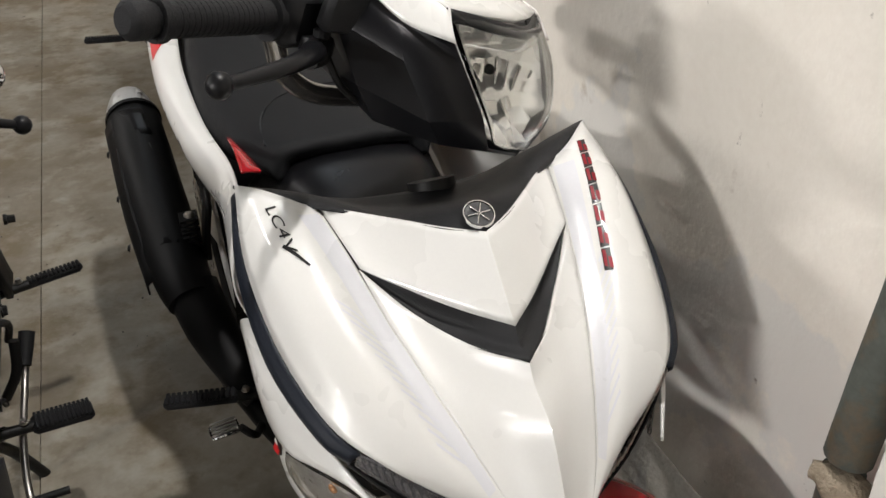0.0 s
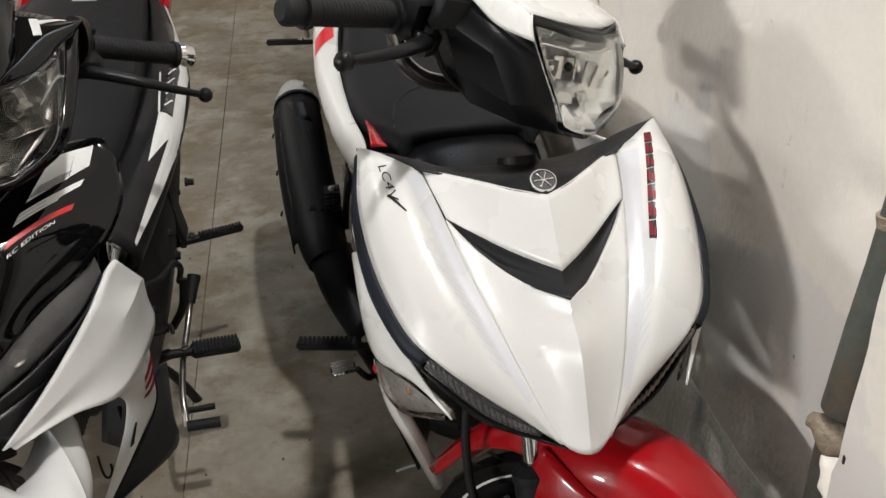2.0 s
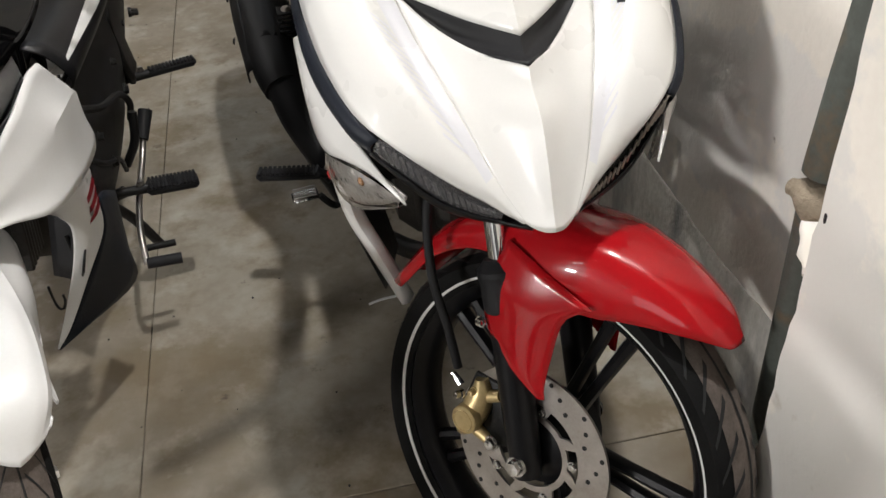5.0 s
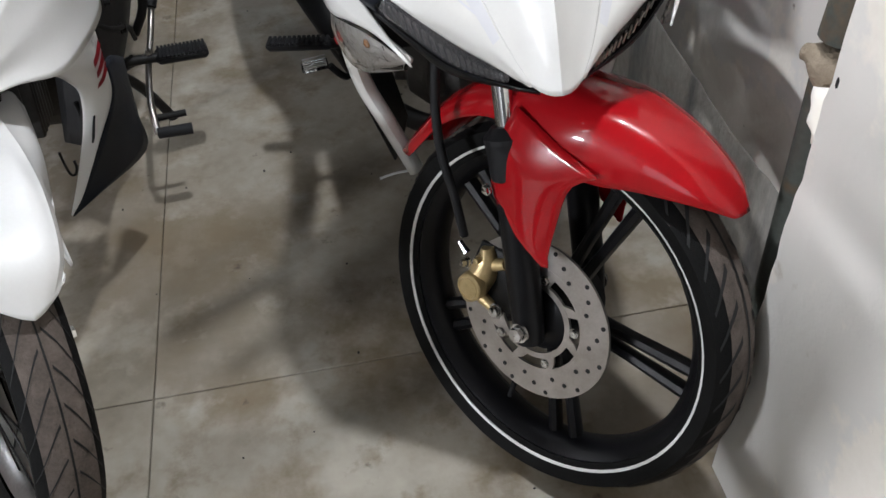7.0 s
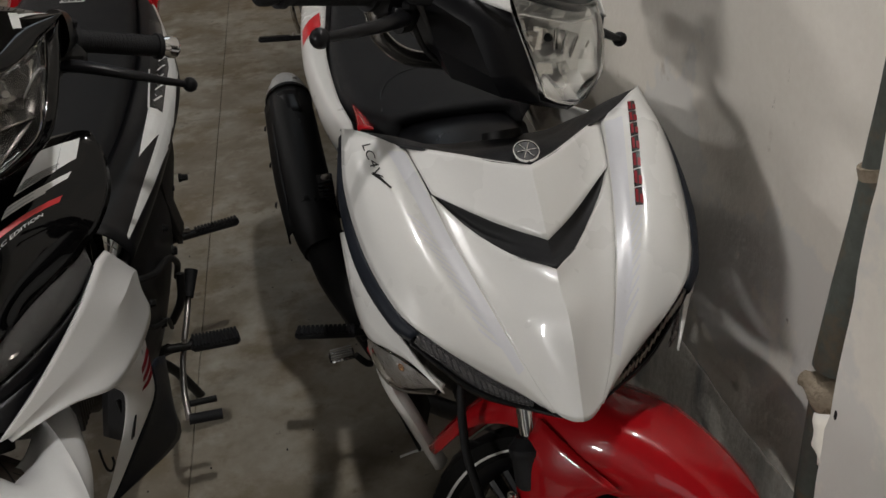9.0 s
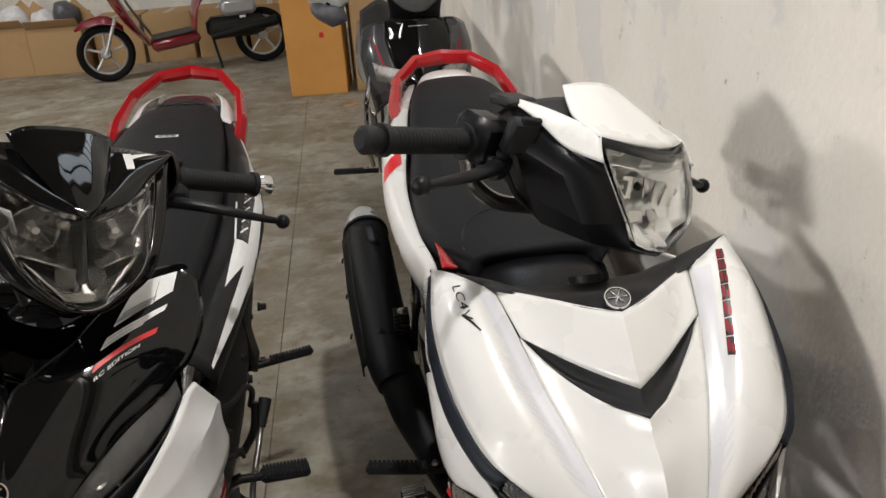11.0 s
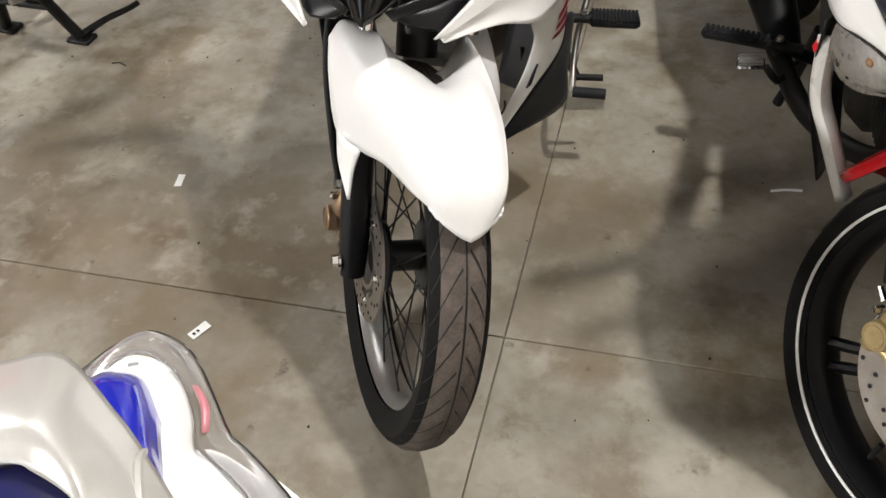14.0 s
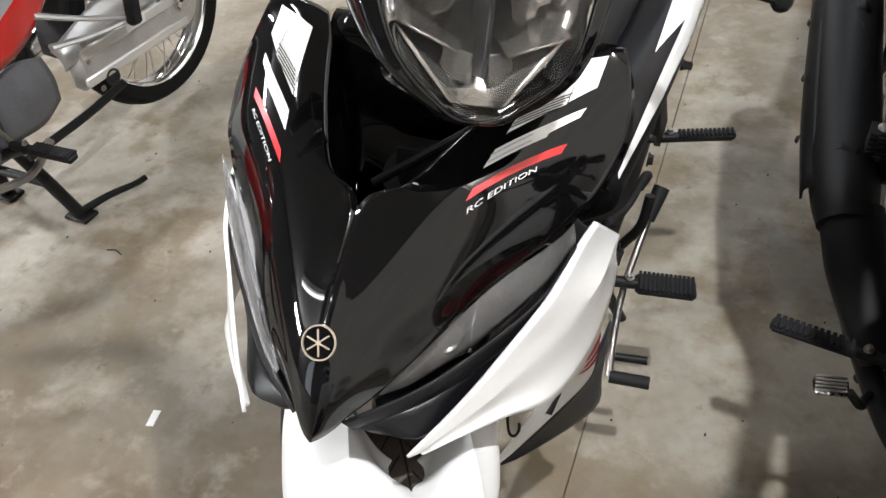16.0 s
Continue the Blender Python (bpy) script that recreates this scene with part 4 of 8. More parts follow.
# dark inner cowl between the ears, falling to the leg space
inner = loft([[(0, -0.020, 0.907), (0.035, 0.006, 0.905), (0.070, 0.043, 0.903), (0.105, 0.085, 0.897), (0.150, 0.118, 0.899), (0.212, 0.173, 0.907)],
              [(0, 0.020, 0.913), (0.035, 0.040, 0.905), (0.075, 0.075, 0.893), (0.115, 0.125, 0.893), (0.158, 0.150, 0.900), (0.211, 0.180, 0.903)],
              [(0, 0.085, 0.888), (0.040, 0.100, 0.882), (0.080, 0.130, 0.875), (0.120, 0.165, 0.875), (0.160, 0.185, 0.880), (0.205, 0.198, 0.885)],
              [(0, 0.170, 0.850), (0.040, 0.180, 0.845), (0.080, 0.195, 0.838), (0.115, 0.210, 0.833), (0.150, 0.220, 0.830), (0.190, 0.225, 0.830)],
              [(0, 0.270, 0.640), (0.040, 0.270, 0.635), (0.080, 0.270, 0.630), (0.110, 0.265, 0.625), (0.135, 0.260, 0.620), (0.165, 0.250, 0.620)]], 18, 16).both()
part("inner_cowl", inner, MATT, white, "matt black inner cowl", 0.003)
for sgn in (1, -1):
    flip = (lambda s: s) if sgn > 0 else (lambda s: s.mirrored())
    strip = loft([[(0.2105, 0.165, 0.904), (0.217, 0.168, 0.896), (0.216, 0.175, 0.886)],
                  [(0.2215, 0.090, 0.860), (0.231, 0.092, 0.848), (0.229, 0.105, 0.832)],
                  [(0.2130, 0.002, 0.812), (0.225, 0.000, 0.800), (0.224, 0.010, 0.783)],
                  [(0.1880, -0.080, 0.775), (0.199, -0.080, 0.764), (0.197, -0.072, 0.748)],
                  [(0.1660, -0.113, 0.757), (0.176, -0.110, 0.748), (0.174, -0.100, 0.734)]], 6, 20)
    part("edge_trim", flip(strip), NAVY, white, "matt black trim along the wing's edge", 0.003)
    # slim position lamp below the wing
    lens = loft([[(0.166, -0.114, 0.757), (0.172, -0.112, 0.746), (0.168, -0.106, 0.732)],
                 [(0.140, -0.131, 0.744), (0.146, -0.131, 0.730), (0.143, -0.124, 0.714)],
                 [(0.098, -0.153, 0.711), (0.106, -0.154, 0.698), (0.105, -0.146, 0.685)],
                 [(0.068, -0.168, 0.693), (0.074, -0.169, 0.682), (0.073, -0.162, 0.672)],
                 [(0.045, -0.182, 0.682), (0.048, -0.183, 0.676), (0.047, -0.178, 0.670)]], 6, 20)
    lamp = part("position_lamp", shifted(flip(lens), 0, 0.010, -0.004), DARK_CHROME, white, "slim position lamp with a ribbed reflector", 0.002)
    part("lens", flip(lens), SMOKED_DARK, lamp, "clear ribbed lens", 0.002, shadow=False)
    for k in range(19):
        t = 0.06 + 0.88 * k / 18
        p = spline([(0.170, -0.110, 0.744), (0.143, -0.127, 0.728), (0.105, -0.150, 0.697), (0.073, -0.165, 0.681), (0.048, -0.180, 0.675)], 20)[round(t * 20)]
        part("rib", flip(box((0.0025, 0.006, 0.024 * (1 - 0.6 * t)), (p.x, p.y + 0.003, p.z), 0.0008, (0, 12, -25))), STEEL, lamp)
    under = loft([[(0.174, -0.098, 0.735), (0.172, -0.088, 0.725), (0.168, -0.070, 0.715)],
                  [(0.143, -0.124, 0.714), (0.140, -0.118, 0.700), (0.130, -0.090, 0.690)],
                  [(0.105, -0.146, 0.685), (0.102, -0.140, 0.670), (0.095, -0.110, 0.660)],
                  [(0.047, -0.178, 0.670), (0.040, -0.172, 0.660), (0.030, -0.140, 0.650)],
                  [(0.020, -0.205, 0.675), (0.015, -0.195, 0.665), (0.010, -0.160, 0.655)]], 6, 16)
    part("lower_trim", flip(under), SATIN, white, "black trim under the position lamp", 0.003)
    cheek = loft([[(0.228, 0.070, 0.806), (0.232, 0.075, 0.803), (0.236, 0.085, 0.795), (0.236, 0.100, 0.775)],
                  [(0.216, 0.015, 0.772), (0.230, 0.030, 0.755), (0.234, 0.045, 0.738), (0.232, 0.050, 0.700)],
                  [(0.203, -0.030, 0.752), (0.216, -0.012, 0.738), (0.224, -0.004, 0.720), (0.2225, -0.020, 0.697)],
                  [(0.190, -0.065, 0.735), (0.201, -0.055, 0.724), (0.207, -0.052, 0.716), (0.2035, -0.060, 0.705)],
                  [(0.170, -0.104, 0.714), (0.179, -0.098, 0.712), (0.182, -0.094, 0.710), (0.179, -0.097, 0.705)],
                  [(0.148, -0.148, 0.690), (0.149, -0.146, 0.690), (0.150, -0.144, 0.6905), (0.1495, -0.142, 0.691)]], 12, 20)
    part("cheek_panel", flip(cheek), PEARL, white, "pearl white cheek panel above the indicator", 0.003)
    sig = loft([[(0.2225, -0.021, 0.697), (0.224, -0.016, 0.676), (0.221, -0.006, 0.648)],
                [(0.2035, -0.061, 0.705), (0.211, -0.052, 0.676), (0.210, -0.040, 0.638)],
                [(0.187, -0.086, 0.706), (0.195, -0.083, 0.677), (0.194, -0.074, 0.643)],
                [(0.167, -0.117, 0.700), (0.172, -0.115, 0.682), (0.172, -0.106, 0.660)],
                [(0.1495, -0.142, 0.691), (0.151, -0.142, 0.686), (0.152, -0.137, 0.680)]], 8, 16)
    ind = part("indicator", shifted(flip(sig), -sgn * 0.006, 0.012, -0.002), FACETED, white, "clear indicator with an amber bulb", 0.002)
    part("lens", flip(sig), CLEAR, ind, "clear faceted lens", 0.002, shadow=False)
    part("bulb", ball((sgn * 0.186, -0.070, 0.680), 0.007, (0.8, 1.2, 0.8)), AMBER, ind, "amber bulb")
    leg = loft([[(0.218, 0.098, 0.606), (0.207, 0.086, 0.612), (0.196, 0.098, 0.616)],
                [(0.203, 0.136, 0.487), (0.192, 0.124, 0.490), (0.181, 0.136, 0.496)],
                [(0.178, 0.118, 0.424), (0.167, 0.106, 0.430), (0.157, 0.116, 0.436)],
                [(0.140, 0.084, 0.338), (0.131, 0.078, 0.344), (0.122, 0.086, 0.352)]], 6, 18)
    part("leg_panel", flip(leg), PEARL, white, "white lower edge of the leg shield", 0.003)
    back = loft([[(0.222, 0.060, 0.648), (0.200, 0.110, 0.640), (0.170, 0.220, 0.640)],
                 [(0.205, 0.150, 0.480), (0.185, 0.190, 0.475), (0.150, 0.260, 0.470)],
                 [(0.158, 0.170, 0.300), (0.145, 0.200, 0.300), (0.120, 0.280, 0.300)]], 6, 10)
    part("leg_liner", flip(back), MATT, white, "black liner of the leg shield", 0.003)
    # body side under the seat, from the shield to the tail
    body = loft([[(0.205, 0.215, 0.840), (0.222, 0.205, 0.800), (0.226, 0.215, 0.740), (0.205, 0.240, 0.660)],
                 [(0.180, 0.480, 0.778), (0.200, 0.470, 0.760), (0.206, 0.470, 0.718), (0.180, 0.480, 0.640)],
                 [(0.190, 0.700, 0.758), (0.214, 0.690, 0.752), (0.230, 0.690, 0.712), (0.200, 0.700, 0.650)],
                 [(0.190, 0.960, 0.770), (0.224, 0.955, 0.768), (0.244, 0.950, 0.736), (0.210, 0.960, 0.680)],
                 [(0.160, 1.250, 0.800), (0.204, 1.245, 0.800), (0.226, 1.240, 0.770), (0.190, 1.250, 0.720)],
                 [(0.135, 1.480, 0.815), (0.160, 1.475, 0.812), (0.180, 1.470, 0.790), (0.160, 1.480, 0.745)],
                 [(0.095, 1.720, 0.825), (0.112, 1.715, 0.822), (0.125, 1.710, 0.805), (0.115, 1.720, 0.765)]], 12, 34)
    part("side_panel", flip(body), PEARL, white, "long white side panel below the seat", 0.003)
    redp = loft([[(0.150, 0.395, 0.805), (0.165, 0.400, 0.806), (0.176, 0.405, 0.803)],
                 [(0.150, 0.480, 0.785), (0.162, 0.485, 0.798), (0.172, 0.490, 0.799)],
                 [(0.158, 0.570, 0.765), (0.164, 0.565, 0.780), (0.170, 0.560, 0.787)]], 5, 8)
    part("red_insert", flip(redp), RED, white, "small red insert between seat and shield", 0.003)
    skin = Skin(flip(body))
    mark = sticker(skin, [[(sgn * x, y) for x, y in ((0.238, 1.005), (0.190, 1.070), (0.187, 1.146), (0.233, 1.085))]], (0, 0, 1), (1, 0, 0), (0, 1, 0), 0.0016, 10)
    part("red_mark", mark, STICKER_R, white, "slanted red stripe")
# added block: keeps lamp light from leaking through the step-through gap
part("inner_cover", box((0.37, 0.34, 0.24), (0, 0.385, 0.58), 0.05, (18, 0, 0), 0.8), MATT, white, "black block behind the leg shields, added to stop a light leak")
# seat in two humps
seat = loft([[(-0.118, 0.470, 0.745), (-0.095, 0.480, 0.783), (0, 0.475, 0.792), (0.095, 0.480, 0.783), (0.118, 0.470, 0.745)],
             [(-0.184, 0.620, 0.748), (-0.148, 0.620, 0.786), (0, 0.620, 0.800), (0.148, 0.620, 0.786), (0.184, 0.620, 0.748)],
             [(-0.194, 0.900, 0.748), (-0.158, 0.900, 0.792), (0, 0.900, 0.802), (0.158, 0.900, 0.792), (0.194, 0.900, 0.748)],
             [(-0.165, 1.150, 0.760), (-0.138, 1.150, 0.812), (0, 1.150, 0.822), (0.138, 1.150, 0.812), (0.165, 1.150, 0.760)],
             [(-0.145, 1.350, 0.790), (-0.125, 1.350, 0.840), (0, 1.350, 0.850), (0.125, 1.350, 0.840), (0.145, 1.350, 0.790)],
             [(-0.120, 1.560, 0.800), (-0.102, 1.560, 0.850), (0, 1.560, 0.860), (0.102, 1.560, 0.850), (0.120, 1.560, 0.800)],
             [(-0.085, 1.690, 0.800), (-0.070, 1.690, 0.840), (0, 1.700, 0.848), (0.070, 1.690, 0.840), (0.085, 1.690, 0.800)]], 24, 40)
part("seat", seat, VINYL, white, "long black vinyl seat in two steps", 0.02)
seat_skin = Skin(seat)
seam = [seat_skin.drop((x, y, 1.0), (0, 0, -1), 0.0004) for x, y in ((-0.122, 0.520), (-0.112, 0.590), (-0.075, 0.650), (0, 0.672), (0.075, 0.650), (0.112, 0.590), (0.122, 0.520))]
part("seat_tag", sticker(seat_skin, [((-0.022, -0.008), (0.022, -0.008), (0.022, 0.008), (-0.022, 0.008))], (0.003, 0.915, 1.0), (1, 0, 0), (0, 1, 0), 0.0015, 2), STICKER_W, white, "small white tag on the seat")
part("seam", tube([q for q in seam if q], 0.0016, 6, 36), SATIN, white, "stitched seam across the seat")
part("tank_hump", loft([[(-0.09, 0.300, 0.640), (-0.07, 0.300, 0.700), (0, 0.300, 0.715), (0.07, 0.300, 0.700), (0.09, 0.300, 0.640)],
                        [(-0.13, 0.420, 0.690), (-0.09, 0.420, 0.750), (0, 0.420, 0.765), (0.09, 0.420, 0.750), (0.13, 0.420, 0.690)],
                        [(-0.15, 0.560, 0.700), (-0.10, 0.550, 0.755), (0, 0.545, 0.770), (0.10, 0.550, 0.755), (0.15, 0.560, 0.700)]], 16, 12), SATIN, white, "black centre tunnel in front of the seat", 0.004)
part("tail_cap", loft([[(-0.110, 1.600, 0.800), (-0.07, 1.640, 0.845), (0, 1.650, 0.855), (0.07, 1.640, 0.845), (0.110, 1.600, 0.800)],
                       [(-0.100, 1.700, 0.805), (-0.065, 1.720, 0.850), (0, 1.735, 0.858), (0.065, 1.720, 0.850), (0.100, 1.700, 0.805)],
                       [(-0.060, 1.790, 0.790), (-0.04, 1.800, 0.820), (0, 1.805, 0.826), (0.04, 1.800, 0.820), (0.060, 1.790, 0.790)]], 14, 10), PEARL, white, "white tail cap behind the seat", 0.003)
rail = [(-0.165, 1.360, 0.775), (-0.172, 1.520, 0.805), (-0.150, 1.660, 0.850), (-0.085, 1.780, 0.880), (0, 1.800, 0.884), (0.085, 1.780, 0.880), (0.150, 1.660, 0.850), (0.172, 1.520, 0.805), (0.165, 1.360, 0.775)]
grab_rail(white, rail, [0.020, 0.019, 0.017, 0.017, 0.019, 0.017, 0.017, 0.019, 0.020], "red painted grab rail")
# --- steering: headlight, visor, bar ---
lens = loft([[(-0.102, 0.118, 1.080), (-0.055, 0.090, 1.074), (0, 0.080, 1.070), (0.055, 0.090, 1.074), (0.102, 0.118, 1.080)],
             [(-0.095, 0.090, 1.037), (-0.050, 0.060, 1.035), (0, 0.050, 1.033), (0.050, 0.060, 1.035), (0.095, 0.090, 1.037)],
             [(-0.077, 0.064, 0.990), (-0.040, 0.045, 0.985), (0, 0.040, 0.983), (0.040, 0.045, 0.985), (0.077, 0.064, 0.990)],
             [(-0.048, 0.062, 0.957), (-0.025, 0.052, 0.950), (0, 0.050, 0.947), (0.025, 0.052, 0.950), (0.048, 0.062, 0.957)]], 18, 16)
bowl = loft([[(-0.096, 0.122, 1.074), (-0.05, 0.112, 1.070), (0, 0.110, 1.068), (0.05, 0.112, 1.070), (0.096, 0.122, 1.074)],
             [(-0.091, 0.100, 1.045), (-0.05, 0.125, 1.045), (0, 0.140, 1.045), (0.05, 0.125, 1.045), (0.091, 0.100, 1.045)],
             [(-0.082, 0.082, 1.010), (-0.045, 0.115, 1.008), (0, 0.130, 1.005), (0.045, 0.115, 1.008), (0.082, 0.082, 1.010)],
             [(-0.072, 0.072, 0.985), (-0.038, 0.092, 0.980), (0, 0.100, 0.978), (0.038, 0.092, 0.980), (0.072, 0.072, 0.985)],
             [(-0.045, 0.068, 0.959), (-0.022, 0.062, 0.954), (0, 0.060, 0.951), (0.022, 0.062, 0.954), (0.045, 0.068, 0.959)]], 8, 8)
random.seed(5)
bowl.v = [(x, y + random.uniform(-0.007, 0.007) * (abs(x) < 0.08), z) for x, y, z in bowl.v]
headlight = part("headlight", bowl, MIRROR, white, "clear headlight with a faceted bright reflector", 0.003, WT, 6)
part("lens", lens, CLEAR, headlight, "clear bulging lens", 0.003, shadow=False)
part("bulb_shield", tube([(0, 0.132, 1.020), (0, 0.118, 1.020), (0, 0.112, 1.020)], [0.010, 0.010, 0.004], 14, 6), STEEL, headlight)
part("bulb", ball((0, 0.110, 1.020), 0.006, (1, 1.2, 1)), DARK, headlight)
for sgn in (1, -1):
    for k in range(4):
        part("facet", box((0.016, 0.003, 0.030), (sgn * (0.022 + 0.017 * k), 0.112 - 0.004 * k, 1.018 - 0.004 * k), 0.001, (-10 + 9 * k, 0, sgn * (20 + 9 * k))), CHROME, headlight)
    part("facet", box((0.034, 0.003, 0.016), (sgn * 0.024, 0.092, 0.985), 0.001, (-35, 0, sgn * 14)), CHROME, headlight)
part("divider", loft([[(-0.095, 0.105, 1.053), (-0.05, 0.092, 1.049), (0, 0.084, 1.046), (0.05, 0.092, 1.049), (0.095, 0.105, 1.053)], [(-0.090, 0.112, 1.050), (-0.05, 0.120, 1.045), (0, 0.125, 1.042), (0.05, 0.120, 1.045), (0.090, 0.112, 1.050)]], 12, 3), MIRROR, headlight, "", 0.002)
visor = loft([[(0, 0.092, 1.077), (0.05, 0.100, 1.079), (0.100, 0.119, 1.082)],
              [(0, 0.145, 1.106), (0.045, 0.148, 1.106), (0.100, 0.160, 1.096)],
              [(0, 0.178, 1.123), (0.04, 0.182, 1.122), (0.084, 0.190, 1.110)],
              [(0, 0.207, 1.138), (0.035, 0.212, 1.135), (0.068, 0.216, 1.128)]], 8, 12).both()
part("gasket", loft([[(-0.100, 0.119, 1.082), (0, 0.084, 1.073), (0.100, 0.119, 1.082)], [(-0.098, 0.112, 1.070), (0, 0.077, 1.060), (0.098, 0.112, 1.070)]], 14, 3), SATIN, headlight, "black gasket above the lens", 0.002)
part("visor", visor, PEARL, white, "white headlight visor", 0.004, WT)
for sgn in (1, -1):
    flip = (lambda s: s) if sgn > 0 else (lambda s: s.mirrored())
    arm = loft([[(0.097, 0.117, 1.083), (0.104, 0.107, 1.068), (0.107, 0.097, 1.053)],
                [(0.103, 0.155, 1.093), (0.114, 0.152, 1.077), (0.121, 0.150, 1.060)],
                [(0.113, 0.200, 1.099), (0.122, 0.197, 1.092), (0.129, 0.195, 1.083)],
                [(0.128, 0.238, 1.102), (0.131, 0.238, 1.099), (0.133, 0.238, 1.096)]], 6, 14)
    part("visor_arm", flip(arm), PEARL, white, "white arm of the visor", 0.004, WT)
    cowl = loft([[(0.106, 0.100, 1.053), (0.097, 0.091, 1.035), (0.079, 0.064, 0.985), (0.054, 0.063, 0.950), (0, 0.055, 0.940)],
                 [(0.120, 0.152, 1.060), (0.124, 0.140, 1.025), (0.100, 0.112, 0.970), (0.068, 0.112, 0.942), (0, 0.105, 0.930)],
                 [(0.131, 0.236, 1.096), (0.136, 0.220, 1.045), (0.115, 0.195, 0.985), (0.080, 0.190, 0.945), (0, 0.180, 0.930)],
                 [(0.112, 0.275, 1.085), (0.112, 0.270, 1.050), (0.100, 0.260, 0.990), (0.060, 0.250, 0.960), (0, 0.240, 0.950)]], 4, 3)
    part("bar_cowl", flip(cowl), SATIN, white, "faceted black handlebar cowl beside the headlight", 0.003, WT, 12)
    top = loft([[(0, 0.150, 1.098), (0.05, 0.160, 1.098), (0.098, 0.180, 1.092)],
                [(0, 0.225, 1.112), (0.06, 0.230, 1.110), (0.128, 0.238, 1.094)],
                [(0, 0.300, 1.075), (0.06, 0.298, 1.075), (0.112, 0.280, 1.075)]], 8, 8)
    part("dash_cover", flip(top), MATT, white, "", 0.003, WT)
    box_s = part("switch_housing", flip(box((0.060, 0.062, 0.062), (0.155, 0.262, 1.043), 0.012, (8, 0, 0))), SATIN, white, "black switch housing", 0, WT)
    part("switch_face", flip(box((0.046, 0.020, 0.050), (0.140, 0.208, 1.058), 0.006, (18, 0, 20))), MATT, box_s)
    part("rocker", flip(box((0.030, 0.008, 0.016), (0.140, 0.196, 1.078), 0.003, (18, 0, 20))), GRIP, box_s)
    part("thumb_switch", flip(box((0.016, 0.014, 0.012), (0.150, 0.222, 1.030), 0.003)), GRIP, box_s)
    part("brake_switch", flip(tube([(0.135, 0.230, 1.020), (0.150, 0.222, 1.010), (0.168, 0.218, 1.006)], [0.012, 0.013, 0.010], 10, 8)), IRON, box_s)
    part("master_cap", flip(box((0.052, 0.046, 0.014), (0.118, 0.252, 1.096), 0.005, (0, 6, 6))), MATT, box_s)
    part("handlebar", flip(tube([(0.185, 0.262, 1.037), (0.165, 0.266, 1.010), (0.140, 0.270, 0.978), (0.095, 0.262, 0.955), (0.03, 0.250, 0.950)], 0.0115, 14, 20)), DARK_CHROME, white, "dull bent handlebar tube", 0, WT)
    lever(white, (sgn * 0.158, 0.222, 1.014), (sgn * 0.318, 0.188, 0.998), WT)
    grip(white, (sgn * 0.180, 0.262, 1.037), (sgn * 0.318, 0.271, 1.031), WT, GRIP)
    part("cable", flip(tube([(0.14, 0.225, 1.015), (0.11, 0.215, 0.975), (0.07, 0.20, 0.955), (0.03, 0.19, 0.95)], 0.004, 8, 18)), IRON, white, "", 0, WT)
# --- front wheel, fork, brake, mudguard ---
WC = (0, -0.175, 0.2765)
alloy_wheel(white, WC, WT, 0.283, 0.050, 0.235)
brake_disc(white, WC, WT, -1)
fork(white, WT, -0.182, 0.277, 0.076)
caliper(white, WT, (-0.068, -0.085, 0.292), -1)
part("brake_hose", tube([(-0.085, 0.070, 0.680), (-0.095, 0.055, 0.560), (-0.100, 0.020, 0.470), (-0.090, -0.020, 0.400), (-0.080, -0.045, 0.345)], 0.0065, 10, 30), GRIP, white, "black brake hose", 0, WT)
part("steering_stem", tube([(0, -0.010, 0.560), (0, 0.060, 0.700), (0, 0.15, 0.880)], 0.028, 14, 6), IRON, white, "", 0, WT)
part("fork_bridge", box((0.19, 0.05, 0.03), (0, 0.015, 0.610), 0.008, (-26, 0, 0)), IRON, white, "", 0, WT)


def arc(angle, radius, x):
    return (x, WC[1] + radius * math.cos(radians(angle)), WC[2] + radius * math.sin(radians(angle)))


guard = loft([[arc(123.5, 0.330, 0), arc(123.5, 0.329, 0.006), arc(123.5, 0.328, 0.012), arc(123.3, 0.325, 0.017), arc(123, 0.322, 0.019)],
              [arc(117, 0.339, 0), arc(117, 0.336, 0.020), arc(117, 0.330, 0.034), arc(117, 0.320, 0.044), arc(116.5, 0.305, 0.047)],
              [arc(108, 0.342, 0), arc(108, 0.337, 0.027), arc(108, 0.326, 0.047), arc(107, 0.303, 0.060), arc(105, 0.268, 0.064)],
              [arc(98, 0.341, 0), arc(98, 0.336, 0.033), arc(98, 0.321, 0.059), arc(97, 0.288, 0.073), arc(95, 0.246, 0.077)],
              [arc(86, 0.339, 0), arc(86, 0.334, 0.038), arc(86, 0.320, 0.068), arc(83, 0.286, 0.084), arc(77, 0.242, 0.088)],
              [arc(66, 0.334, 0), arc(66, 0.331, 0.038), arc(66, 0.321, 0.062), arc(64, 0.305, 0.074), arc(62, 0.285, 0.076)],
              [arc(44, 0.330, 0), arc(44, 0.327, 0.030), arc(44, 0.318, 0.052), arc(43, 0.306, 0.060), arc(42, 0.294, 0.062)],
              [arc(16, 0.331, 0), arc(16, 0.328, 0.016), arc(17, 0.321, 0.030), arc(18, 0.311, 0.038), arc(19, 0.300, 0.041)]], 14, 36).both()
part("front_mudguard", guard, RED, white, "glossy red front mudguard", 0.003, WT)
